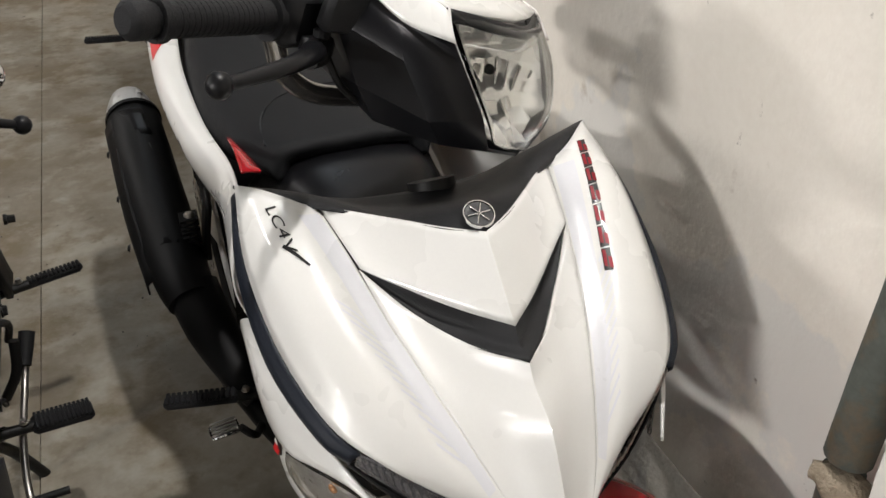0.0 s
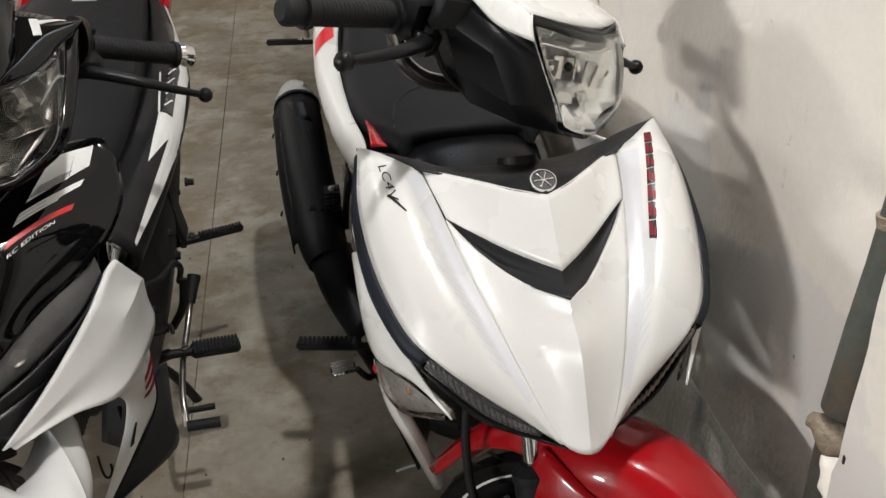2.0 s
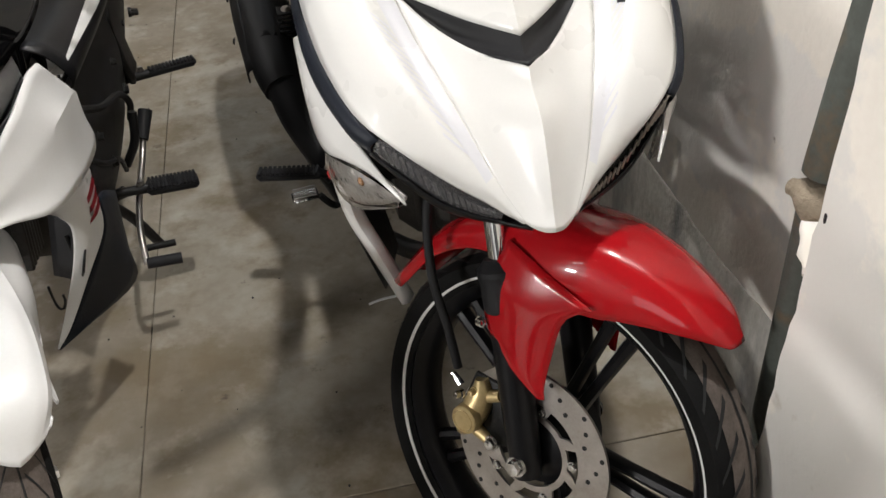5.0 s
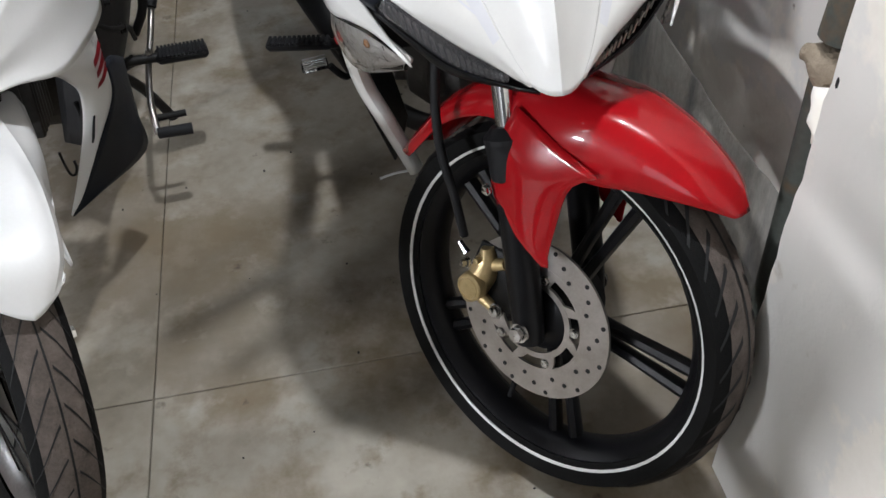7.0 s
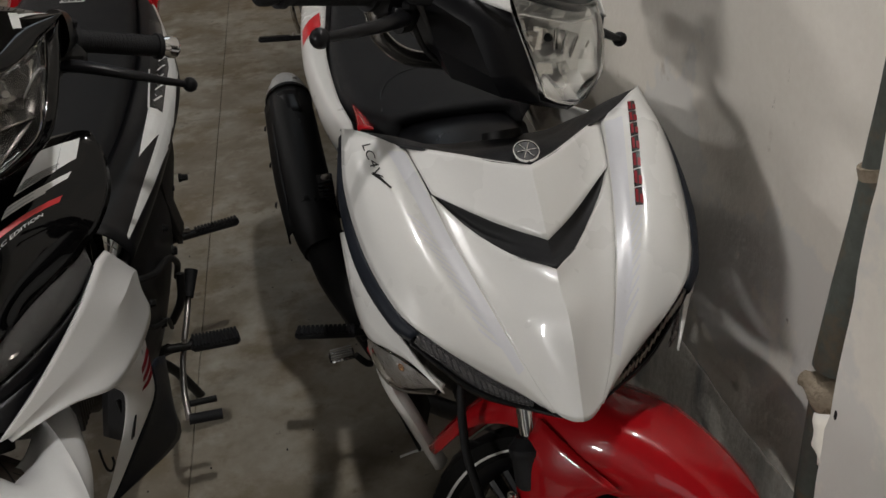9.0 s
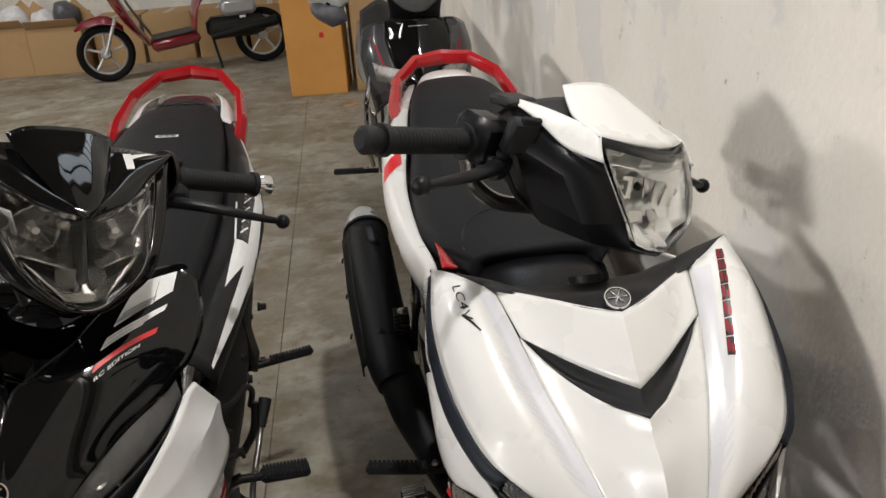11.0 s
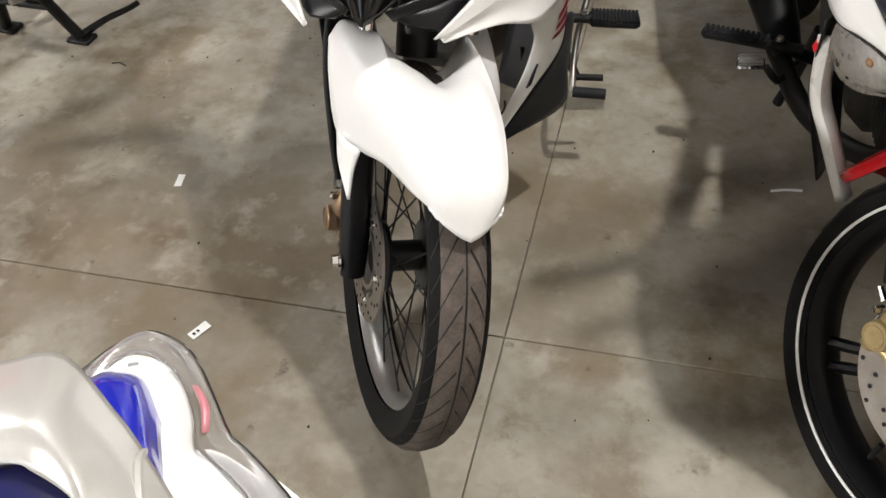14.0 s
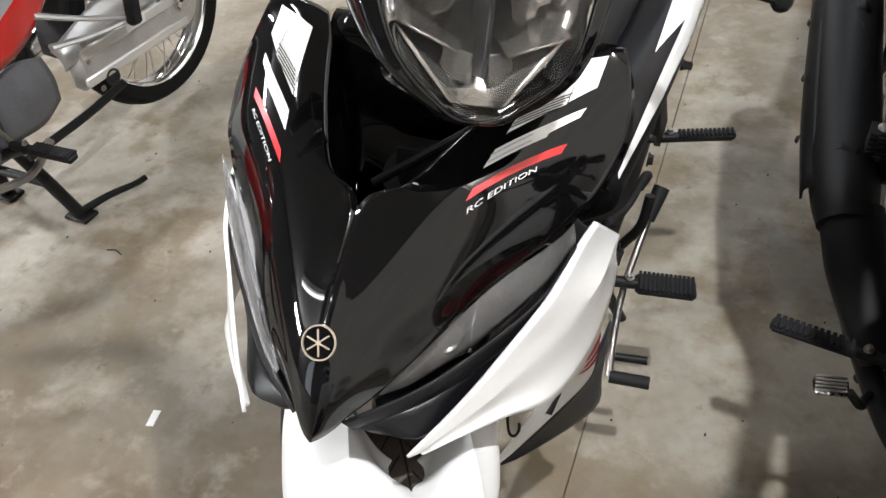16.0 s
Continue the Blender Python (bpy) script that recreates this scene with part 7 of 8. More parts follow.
# shock absorbers
for s in (1, -1):
    a, b = Vector((s * 0.128, 1.125, 0.660)), Vector((s * 0.135, 1.265, 0.405))
    d = b - a
    shock = part("shock_absorber", tube([a, b], 0.012, 12, 2), CHROME, red, "rear shock absorber with a bright spring")
    turns = 11
    side = d.normalized().cross(Vector((1, 0, 0))).normalized()
    up = d.normalized().cross(side)
    coil = [a + d * (0.04 + 0.62 * k / (turns * 8)) + 0.026 * (math.cos(k * math.pi / 4) * side + math.sin(k * math.pi / 4) * up) for k in range(turns * 8 + 1)]
    part("spring", tube(coil, 0.0045, 6, turns * 8), CHROME, shock)
    part("damper_body", tube([a + d * 0.62, a + d * 0.70, a + d * 0.95], [0.028, 0.024, 0.020], 14, 8), ALLOY, shock)
    bracket = part("passenger_peg_bracket", tube([(s * 0.150, 0.865, 0.515), (s * 0.175, 0.97, 0.460), (s * 0.180, 1.09, 0.405)], [0.013, 0.011, 0.013], 8, 10, 0.6), ALLOY, red, "cast alloy passenger peg bracket")
    part("lower_strut", tube([(s * 0.150, 0.880, 0.430), (s * 0.172, 0.99, 0.410), (s * 0.180, 1.10, 0.398)], [0.012, 0.010, 0.012], 8, 10, 0.6), ALLOY, bracket)
    part("folded_peg", box((0.030, 0.040, 0.120), (s * 0.195, 1.105, 0.445), 0.009, (-10, 0, 0)), GRIP, bracket, "folded black peg")
    flip = (lambda q: q) if s > 0 else (lambda q: q.mirrored())
    panel = loft([[(0.105, 1.400, 0.815), (0.118, 1.398, 0.808), (0.110, 1.385, 0.790)],
                  [(0.125, 1.220, 0.775), (0.150, 1.205, 0.745), (0.135, 1.170, 0.690)],
                  [(0.138, 1.000, 0.715), (0.168, 0.985, 0.655), (0.150, 0.960, 0.560)],
                  [(0.142, 0.820, 0.675), (0.176, 0.800, 0.590), (0.155, 0.800, 0.465)],
                  [(0.142, 0.620, 0.660), (0.178, 0.610, 0.570), (0.158, 0.620, 0.455)],
                  [(0.130, 0.380, 0.650), (0.165, 0.370, 0.560), (0.150, 0.380, 0.450)],
                  [(0.120, 0.150, 0.660), (0.150, 0.140, 0.580), (0.140, 0.150, 0.480)]], 12, 30)
    part("side_panel", flip(panel), RED_ORANGE, red, "glossy bright red side panel", 0.003)
    sk = Skin(flip(panel))
    lay = lambda quads, mat, label: part("flash", sticker(sk, [[(s * (y - 0.8), z - 0.6) for y, z in q] for q in quads], (s * 0.40, 0.8, 0.6), (0, s, 0), (0, 0, 1), 0.0015, 6), mat, red, label)
    lay([[(0.40, 0.54), (0.72, 0.595), (0.80, 0.665), (0.40, 0.648)]], STICKER_W, "white flash")
    lay([[(0.40, 0.470), (0.60, 0.480), (1.00, 0.660), (0.72, 0.600)], [(0.40, 0.470), (0.72, 0.598), (0.60, 0.575), (0.40, 0.545)]], GREY_PANEL, "grey swoosh")
seat = loft([[(-0.155, 0.360, 0.690), (-0.12, 0.360, 0.760), (0, 0.360, 0.780), (0.12, 0.360, 0.760), (0.155, 0.360, 0.690)],
             [(-0.165, 0.620, 0.700), (-0.135, 0.620, 0.775), (0, 0.620, 0.792), (0.135, 0.620, 0.775), (0.165, 0.620, 0.700)],
             [(-0.160, 0.860, 0.730), (-0.135, 0.860, 0.812), (0, 0.860, 0.828), (0.135, 0.860, 0.812), (0.160, 0.860, 0.730)],
             [(-0.150, 1.080, 0.765), (-0.125, 1.080, 0.848), (0, 1.080, 0.862), (0.125, 1.080, 0.848), (0.150, 1.080, 0.765)],
             [(-0.125, 1.260, 0.800), (-0.105, 1.260, 0.868), (0, 1.260, 0.880), (0.105, 1.260, 0.868), (0.125, 1.260, 0.800)],
             [(-0.095, 1.370, 0.825), (-0.080, 1.370, 0.866), (0, 1.375, 0.874), (0.080, 1.370, 0.866), (0.095, 1.370, 0.825)]], 22, 36)
part("seat", seat, VINYL_PALE, red, "grippy black vinyl seat", 0.02)
part("seat_tag", sticker(Skin(seat), [((-0.028, -0.008), (0.028, -0.008), (0.028, 0.008), (-0.028, 0.008))], (0.02, 1.12, 1.0), (1, 0, 0), (0, 1, 0), 0.0015, 2), STICKER_W, red, "small white tag on the seat")
rail = [(-0.130, 1.235, 0.815), (-0.140, 1.330, 0.850), (-0.125, 1.420, 0.890), (-0.060, 1.480, 0.912), (0, 1.492, 0.916), (0.060, 1.480, 0.912), (0.125, 1.420, 0.890), (0.140, 1.330, 0.850), (0.130, 1.235, 0.815)]
part("grab_rail", tube(rail, 0.016, 10, 44), MATT, red, "black grab rail")
lamp = part("tail_lamp", loft([[(-0.070, 1.430, 0.800), (0, 1.460, 0.810), (0.070, 1.430, 0.800)], [(-0.075, 1.440, 0.760), (0, 1.475, 0.765), (0.075, 1.440, 0.760)], [(-0.060, 1.430, 0.715), (0, 1.460, 0.715), (0.060, 1.430, 0.715)]], 12, 8), CLEAR, red, "clear and red tail lamp", 0.004)
part("tail_red", box((0.09, 0.03, 0.05), (0, 1.425, 0.775), 0.01), RED, lamp)
part("tail_body", loft([[(-0.105, 1.30, 0.800), (0, 1.32, 0.815), (0.105, 1.30, 0.800)], [(-0.090, 1.42, 0.780), (0, 1.45, 0.800), (0.090, 1.42, 0.780)], [(-0.070, 1.43, 0.700), (0, 1.45, 0.695), (0.070, 1.43, 0.700)], [(-0.090, 1.25, 0.660), (0, 1.25, 0.650), (0.090, 1.25, 0.660)]], 12, 14), MATT, red, "black tail body", 0.004)
flap = loft([[(0.0, 1.300, 0.690), (0.085, 1.300, 0.668)], [(0.0, 1.440, 0.700), (0.086, 1.440, 0.684)], [(0.002, 1.570, 0.620), (0.088, 1.560, 0.600)],
             [(0.022, 1.630, 0.572), (0.088, 1.630, 0.545)], [(0.056, 1.705, 0.505), (0.086, 1.700, 0.488)]], 6, 16).both()
part("rear_mudguard", flap, MATT, red, "black forked rear mudguard", 0.004)
part("inner_mudguard", lathe([(-0.055, 0.305), (-0.045, 0.325), (0, 0.330), (0.045, 0.325), (0.055, 0.305)], RC, 18, radians(110), radians(70)), MATT, red, "", 0.003)
# engine side, pegs, stands
eng = part("engine", box((0.22, 0.34, 0.22), (0, 0.62, 0.335), 0.04, (-6, 0, 0)), GREY_ENGINE, red, "grey painted engine with a round clutch cover")
part("clutch_cover", lathe([(0.100, 0.100), (0.132, 0.096), (0.148, 0.075), (0.152, 0.001)], (0, 0.58, 0.325), 30), GREY_ENGINE, eng)
part("sprocket_cover", loft([[(0.120, 0.700, 0.420), (0.136, 0.700, 0.360), (0.128, 0.700, 0.280)], [(0.120, 0.800, 0.430), (0.138, 0.800, 0.360), (0.128, 0.800, 0.270)], [(0.105, 0.880, 0.400), (0.122, 0.880, 0.350), (0.115, 0.880, 0.290)]], 10, 8), GREY_ENGINE, eng, "", 0.008)
for k in range(3):
    part("cover_strap", tube([(0.150, 0.500 + 0.075 * k, 0.400), (0.160, 0.515 + 0.08 * k, 0.335), (0.150, 0.53 + 0.09 * k, 0.255)], 0.005, 8, 10), STEEL, eng)
for k in range(6):
    a = 2 * math.pi * k / 6
    part("cover_bolt", bolt((0.130, 0.58 + 0.088 * math.cos(a), 0.325 + 0.088 * math.sin(a)), 0.006, 0.006, (1, 0, 0)), STEEL, eng)
part("gear_pedal", tube([(0.160, 0.600, 0.235), (0.185, 0.680, 0.230), (0.185, 0.760, 0.270)], [0.010, 0.009, 0.010], 8, 10), STEEL, red, "bare steel gear pedal")
foot_peg(red, (0.210, 0.685, 0.305), (0.335, 0.690, 0.305), 0.040)
foot_peg(red, (-0.210, 0.685, 0.305), (-0.335, 0.690, 0.305), 0.040)
part("peg_bar", tube([(-0.20, 0.685, 0.30), (0, 0.70, 0.225), (0.20, 0.685, 0.30)], 0.013, 10, 14), IRON, red)
for s in (1, -1):
    leg = part("centre_stand", tube([(s * 0.060, 0.745, 0.225), (s * 0.090, 0.775, 0.110), (s * 0.125, 0.795, 0.012)], 0.016, 10, 8), IRON, red, "black centre stand leg")
    part("foot", box((0.07, 0.05, 0.012), (s * 0.125, 0.797, 0.006), 0.003), IRON, leg)
part("stand_bar", tube([(-0.09, 0.775, 0.11), (0.09, 0.775, 0.11)], 0.012, 10, 2), IRON, red)
part("stand_lever", tube([(0.125, 0.800, 0.014), (0.165, 0.860, 0.030), (0.205, 0.915, 0.036), (0.215, 0.950, 0.036)], [0.011, 0.009, 0.008, 0.008], 8, 12), IRON, red, "foot lever of the stand")
part("side_stand", tube([(0.110, 0.740, 0.215), (0.125, 0.92, 0.222), (0.128, 1.06, 0.232)], 0.011, 8, 8), IRON, red, "folded side stand")
part("exhaust", tube([(-0.12, 0.60, 0.22), (-0.16, 0.90, 0.26), (-0.17, 1.35, 0.33)], [0.02, 0.035, 0.042], 12, 12), CHROME, red, "chrome silencer")
part("leg_shield", loft([[(-0.20, 0.10, 0.86), (0, 0.03, 0.88), (0.20, 0.10, 0.86)], [(-0.22, 0.10, 0.65), (0, 0.04, 0.66), (0.22, 0.10, 0.65)], [(-0.17, 0.22, 0.42), (0, 0.18, 0.42), (0.17, 0.22, 0.42)]], 12, 12), RED_ORANGE, red, "red leg shield", 0.004)
part("bar_cowl", loft([[(-0.16, 0.10, 1.02), (0, 0.02, 1.05), (0.16, 0.10, 1.02)], [(-0.14, 0.12, 0.93), (0, 0.0, 0.95), (0.14, 0.12, 0.93)], [(-0.08, 0.14, 0.88), (0, 0.06, 0.88), (0.08, 0.14, 0.88)]], 12, 8), RED_ORANGE, red, "red handlebar cowl", 0.004)
part("handlebar", tube([(-0.32, 0.20, 1.00), (-0.15, 0.14, 1.00), (0, 0.12, 0.97), (0.15, 0.14, 1.00), (0.32, 0.20, 1.00)], 0.013, 10, 16), IRON, red)
spoke_wheel(red, (0, 0.03, 0.281), None, 0.28, 0.036, 0.228)
fork(red, None, 0.03, 0.281, 0.07, 0.75)
part("front_mudguard", lathe([(-0.06, 0.300), (-0.045, 0.318), (0, 0.324), (0.045, 0.318), (0.06, 0.300)], (0, 0.03, 0.281), 20, radians(120), radians(25)), RED_ORANGE, red, "red front mudguard", 0.003)


# ---- silver scooter just below the camera, its nose towards the row ----
sco = thing("scooter", pose(0, -0.78, 0), "silver and blue scooter with a clear front screen", "scooter")
ST = pose(0, 0, 0, 0, 0, 24)                     # its lower parts: x to the side, y forwards
up = lambda rows: [[(x, y + 0.78, z) for x, y, z in r] for r in rows]
sil = loft(up([[(-0.115, -0.803, 0.930), (-0.050, -0.788, 0.950), (-0.023, -0.778, 0.950), (0.014, -0.798, 0.945), (0.036, -0.813, 0.940), (0.063, -0.834, 0.930)],
               [(-0.078, -0.826, 0.960), (-0.019, -0.816, 0.975), (0.003, -0.811, 0.975), (0.029, -0.826, 0.972), (0.046, -0.835, 0.965), (0.064, -0.850, 0.955)],
               [(-0.051, -0.847, 0.975), (0.002, -0.837, 0.988), (0.020, -0.836, 0.990), (0.042, -0.848, 0.988), (0.051, -0.854, 0.980), (0.064, -0.862, 0.970)],
               [(-0.037, -0.865, 0.975), (0.010, -0.851, 0.985), (0.026, -0.852, 0.985), (0.045, -0.858, 0.985), (0.055, -0.864, 0.980), (0.064, -0.871, 0.970)]]), 22, 18)
cowl = part("bar_cowl", sil, SILVER, sco, "satin silver handlebar cowl", 0.003)
part("cowl_ridge", tube(up([[(0.036, -0.813, 0.941), (0.041, -0.822, 0.950), (0.049, -0.834, 0.957), (0.058, -0.848, 0.958)]])[0], [0.0015, 0.0025, 0.003, 0.003], 8, 14), SILVER, cowl)
dash = loft(up([[(-0.041, -0.862, 0.971), (0.006, -0.847, 0.979), (0.021, -0.848, 0.979), (0.041, -0.854, 0.979), (0.054, -0.862, 0.974)],
                [(-0.034, -0.890, 0.960), (0.010, -0.875, 0.965), (0.031, -0.876, 0.965), (0.043, -0.880, 0.960), (0.052, -0.884, 0.955)],
                [(-0.030, -0.930, 0.930), (0.010, -0.920, 0.935), (0.035, -0.920, 0.935), (0.050, -0.925, 0.930), (0.060, -0.930, 0.925)]]), 14, 8)
part("dash_panel", dash, NAVY_BLUE, sco, "dark blue dash panel", 0.003)
blue = loft(up([[(-0.046, -0.759, 0.885), (-0.040, -0.749, 0.888), (-0.029, -0.746, 0.889), (-0.016, -0.747, 0.888), (0.001, -0.761, 0.880)],
                [(-0.034, -0.767, 0.898), (-0.026, -0.762, 0.903), (-0.016, -0.760, 0.904), (-0.006, -0.761, 0.902), (0.005, -0.768, 0.888)],
                [(-0.009, -0.786, 0.912), (-0.003, -0.782, 0.914), (0.004, -0.781, 0.914), (0.009, -0.780, 0.910), (0.013, -0.780, 0.895)],
                [(0.016, -0.805, 0.920), (0.023, -0.804, 0.922), (0.025, -0.803, 0.920), (0.025, -0.799, 0.910), (0.022, -0.798, 0.890)]]), 16, 14)
mid = Vector((-0.012, 0.010, 0.900))
blue.v = [tuple(mid + 1.16 * (Vector(q) - mid) + Vector((-0.004, -0.002, 0.000))) for q in blue.v]
part("blue_panel", blue, BLUE, sco, "deep blue glossy panel", 0.003)
shell = loft(up([[(-0.065, -0.756, 0.868), (-0.060, -0.730, 0.868), (-0.045, -0.721, 0.870), (-0.025, -0.723, 0.870), (-0.008, -0.734, 0.868), (0.007, -0.752, 0.866), (0.015, -0.768, 0.864), (0.027, -0.774, 0.862), (0.055, -0.790, 0.860)],
                 [(-0.044, -0.773, 0.883), (-0.037, -0.753, 0.883), (-0.026, -0.744, 0.884), (-0.011, -0.747, 0.884), (0.003, -0.761, 0.882), (0.013, -0.778, 0.880), (0.020, -0.789, 0.878), (0.029, -0.799, 0.876), (0.047, -0.812, 0.874)],
                 [(-0.010, -0.800, 0.890), (-0.003, -0.794, 0.892), (0.000, -0.790, 0.892), (0.006, -0.790, 0.892), (0.014, -0.796, 0.890), (0.020, -0.803, 0.888), (0.024, -0.810, 0.886), (0.030, -0.818, 0.884), (0.042, -0.832, 0.882)]]), 28, 12)
part("front_shell", shell, WHITE, sco, "white front shell with scuffs", 0.003)
for x, y, rz in ((-0.036, -0.733, 20), (-0.028, -0.7245, 60)):
    part("scuff", box((0.006, 0.003, 0.0008), (x, y + 0.78, 0.8785 if y < -0.73 else 0.8705), 0.0003, (10, 0, rz)), GREY_PANEL, sco)
clear = loft(up([[(-0.082, -0.730, 0.855), (-0.069, -0.710, 0.858), (-0.050, -0.698, 0.862), (-0.030, -0.701, 0.862), (-0.013, -0.711, 0.862), (0.005, -0.729, 0.860), (0.026, -0.752, 0.858), (0.036, -0.757, 0.856), (0.054, -0.767, 0.852), (0.071, -0.778, 0.848), (0.089, -0.791, 0.840)],
                 [(-0.068, -0.740, 0.868), (-0.060, -0.720, 0.871), (-0.045, -0.708, 0.875), (-0.026, -0.712, 0.875), (-0.009, -0.723, 0.874), (0.008, -0.742, 0.872), (0.023, -0.761, 0.869), (0.033, -0.766, 0.866), (0.049, -0.774, 0.863), (0.064, -0.784, 0.860), (0.080, -0.798, 0.855)],
                 [(-0.056, -0.750, 0.872), (-0.053, -0.732, 0.874), (-0.039, -0.722, 0.876), (-0.021, -0.726, 0.876), (-0.004, -0.737, 0.874), (0.011, -0.755, 0.872), (0.019, -0.770, 0.870), (0.028, -0.775, 0.868), (0.043, -0.782, 0.866), (0.056, -0.790, 0.864), (0.073, -0.805, 0.860)]]), 34, 8)
screen_ob = part("clear_screen", clear, CLEAR_GREY, sco, "clear plastic screen edge", 0.002, shadow=False)
rim = spline(up([[(-0.082, -0.730, 0.855), (-0.069, -0.710, 0.858), (-0.050, -0.698, 0.862), (-0.030, -0.701, 0.862), (-0.013, -0.711, 0.862), (0.005, -0.729, 0.860), (0.026, -0.752, 0.858), (0.036, -0.757, 0.856), (0.054, -0.767, 0.852), (0.071, -0.778, 0.848), (0.089, -0.791, 0.840)]])[0], 30)
part("screen_lip", tube(rim, 0.0009, 6, 40), CHROME, screen_ob)
# red reflection on the shell, drawn as a thin coloured strip
red = loft(up([[(0.005, -0.740, 0.880), (0.010, -0.745, 0.879), (0.015, -0.752, 0.877), (0.020, -0.764, 0.874)], [(0.006, -0.738, 0.878), (0.012, -0.742, 0.877), (0.018, -0.749, 0.875), (0.0225, -0.761, 0.872)]]), 8, 2)
part("red_mark", red, RED_REFLECTION, sco, "pale red streak painted for a reflection", 0.0008)
part("leg_shield", loft([[(-0.10, 0.10, 0.855), (-0.03, 0.10, 0.862), (0.03, 0.09, 0.860), (0.10, 0.02, 0.840)], [(-0.17, 0.060, 0.64), (-0.05, 0.090, 0.64), (0.06, 0.075, 0.64), (0.17, 0.0, 0.64)], [(-0.13, 0.0, 0.42), (-0.04, 0.02, 0.42), (0.05, 0.015, 0.42), (0.13, -0.03, 0.42)]], 14, 12).moved(pose(0, -0.06, -0.05)), WHITE, sco, "white leg shield", 0.003, ST)
part("stem", tube([(-0.02, -0.11, 0.88), (0, -0.06, 0.66), (0, 0.0, 0.48)], 0.030, 12, 6), IRON, sco, "", 0, ST)
part("floorboard", box((0.34, 0.42, 0.10), (0, -0.34, 0.30), 0.03), MATT, sco, "black footboard", 0, ST)
part("under_cover", loft([[(-0.15, -0.05, 0.50), (0, -0.02, 0.50), (0.15, -0.05, 0.50)], [(-0.17, -0.15, 0.30), (0, -0.15, 0.28), (0.17, -0.15, 0.30)]], 8, 6), SILVER, sco, "", 0.004, ST)
part("seat_base", loft([[(-0.16, -0.52, 0.40), (0, -0.50, 0.40), (0.16, -0.52, 0.40)], [(-0.17, -0.60, 0.66), (0, -0.56, 0.68), (0.17, -0.60, 0.66)], [(-0.15, -1.15, 0.72), (0, -1.15, 0.74), (0.15, -1.15, 0.72)]], 10, 12), SILVER, sco, "silver rear body", 0.004, ST)
part("seat", loft([[(-0.11, -0.58, 0.70), (0, -0.58, 0.75), (0.11, -0.58, 0.70)], [(-0.15, -0.80, 0.72), (0, -0.80, 0.79), (0.15, -0.80, 0.72)], [(-0.11, -1.15, 0.75), (0, -1.15, 0.81), (0.11, -1.15, 0.75)]], 14, 14), VINYL, sco, "black scooter seat", 0.03, ST)
spoke_wheel(sco, (0, -0.02, 0.241), ST, 0.24, 0.04, 0.18)
spoke_wheel(sco, (0, -1.02, 0.241), ST, 0.24, 0.04, 0.18)
part("rear_body", box((0.20, 0.40, 0.26), (0, -0.85, 0.40), 0.05), MATT, sco, "", 0, ST)
for s in (-1, 1):
    part("fork_leg", tube([(s * 0.065, -0.02, 0.241), (s * 0.06, 0.0, 0.50)], 0.018, 10, 2), IRON, sco, "", 0, ST)


# ---- dark grey motorcycle behind the white one ----
far = thing("motorcycle", pose(0.560, 2.18, 0, 0, 1.5, 3), "dark grey underbone motorcycle with a red pinstripe, parked behind", "motorcycle", "row of motorcycles")
centre = loft([[(-0.110, 0.130, 0.930), (-0.05, 0.080, 0.945), (0, 0.065, 0.950), (0.05, 0.080, 0.945), (0.110, 0.130, 0.930)],
               [(-0.115, 0.070, 0.860), (-0.05, 0.020, 0.850), (0, 0.005, 0.845), (0.05, 0.020, 0.850), (0.115, 0.070, 0.860)],
               [(-0.085, 0.010, 0.760), (-0.04, -0.030, 0.750), (0, -0.045, 0.745), (0.04, -0.030, 0.750), (0.085, 0.010, 0.760)],
               [(-0.04, -0.02, 0.690), (-0.02, -0.045, 0.682), (0, -0.055, 0.680), (0.02, -0.045, 0.682), (0.04, -0.02, 0.690)]], 18, 16)
part("centre_cowl", centre, GLOSS_BLACK, far, "glossy black centre cowl", 0.003)
part("badge_bar", box((0.070, 0.003, 0.008), (0, 0.050, 0.918), 0.001, (70, 0, 0)), GREY_PANEL, far, "pale badge bar")
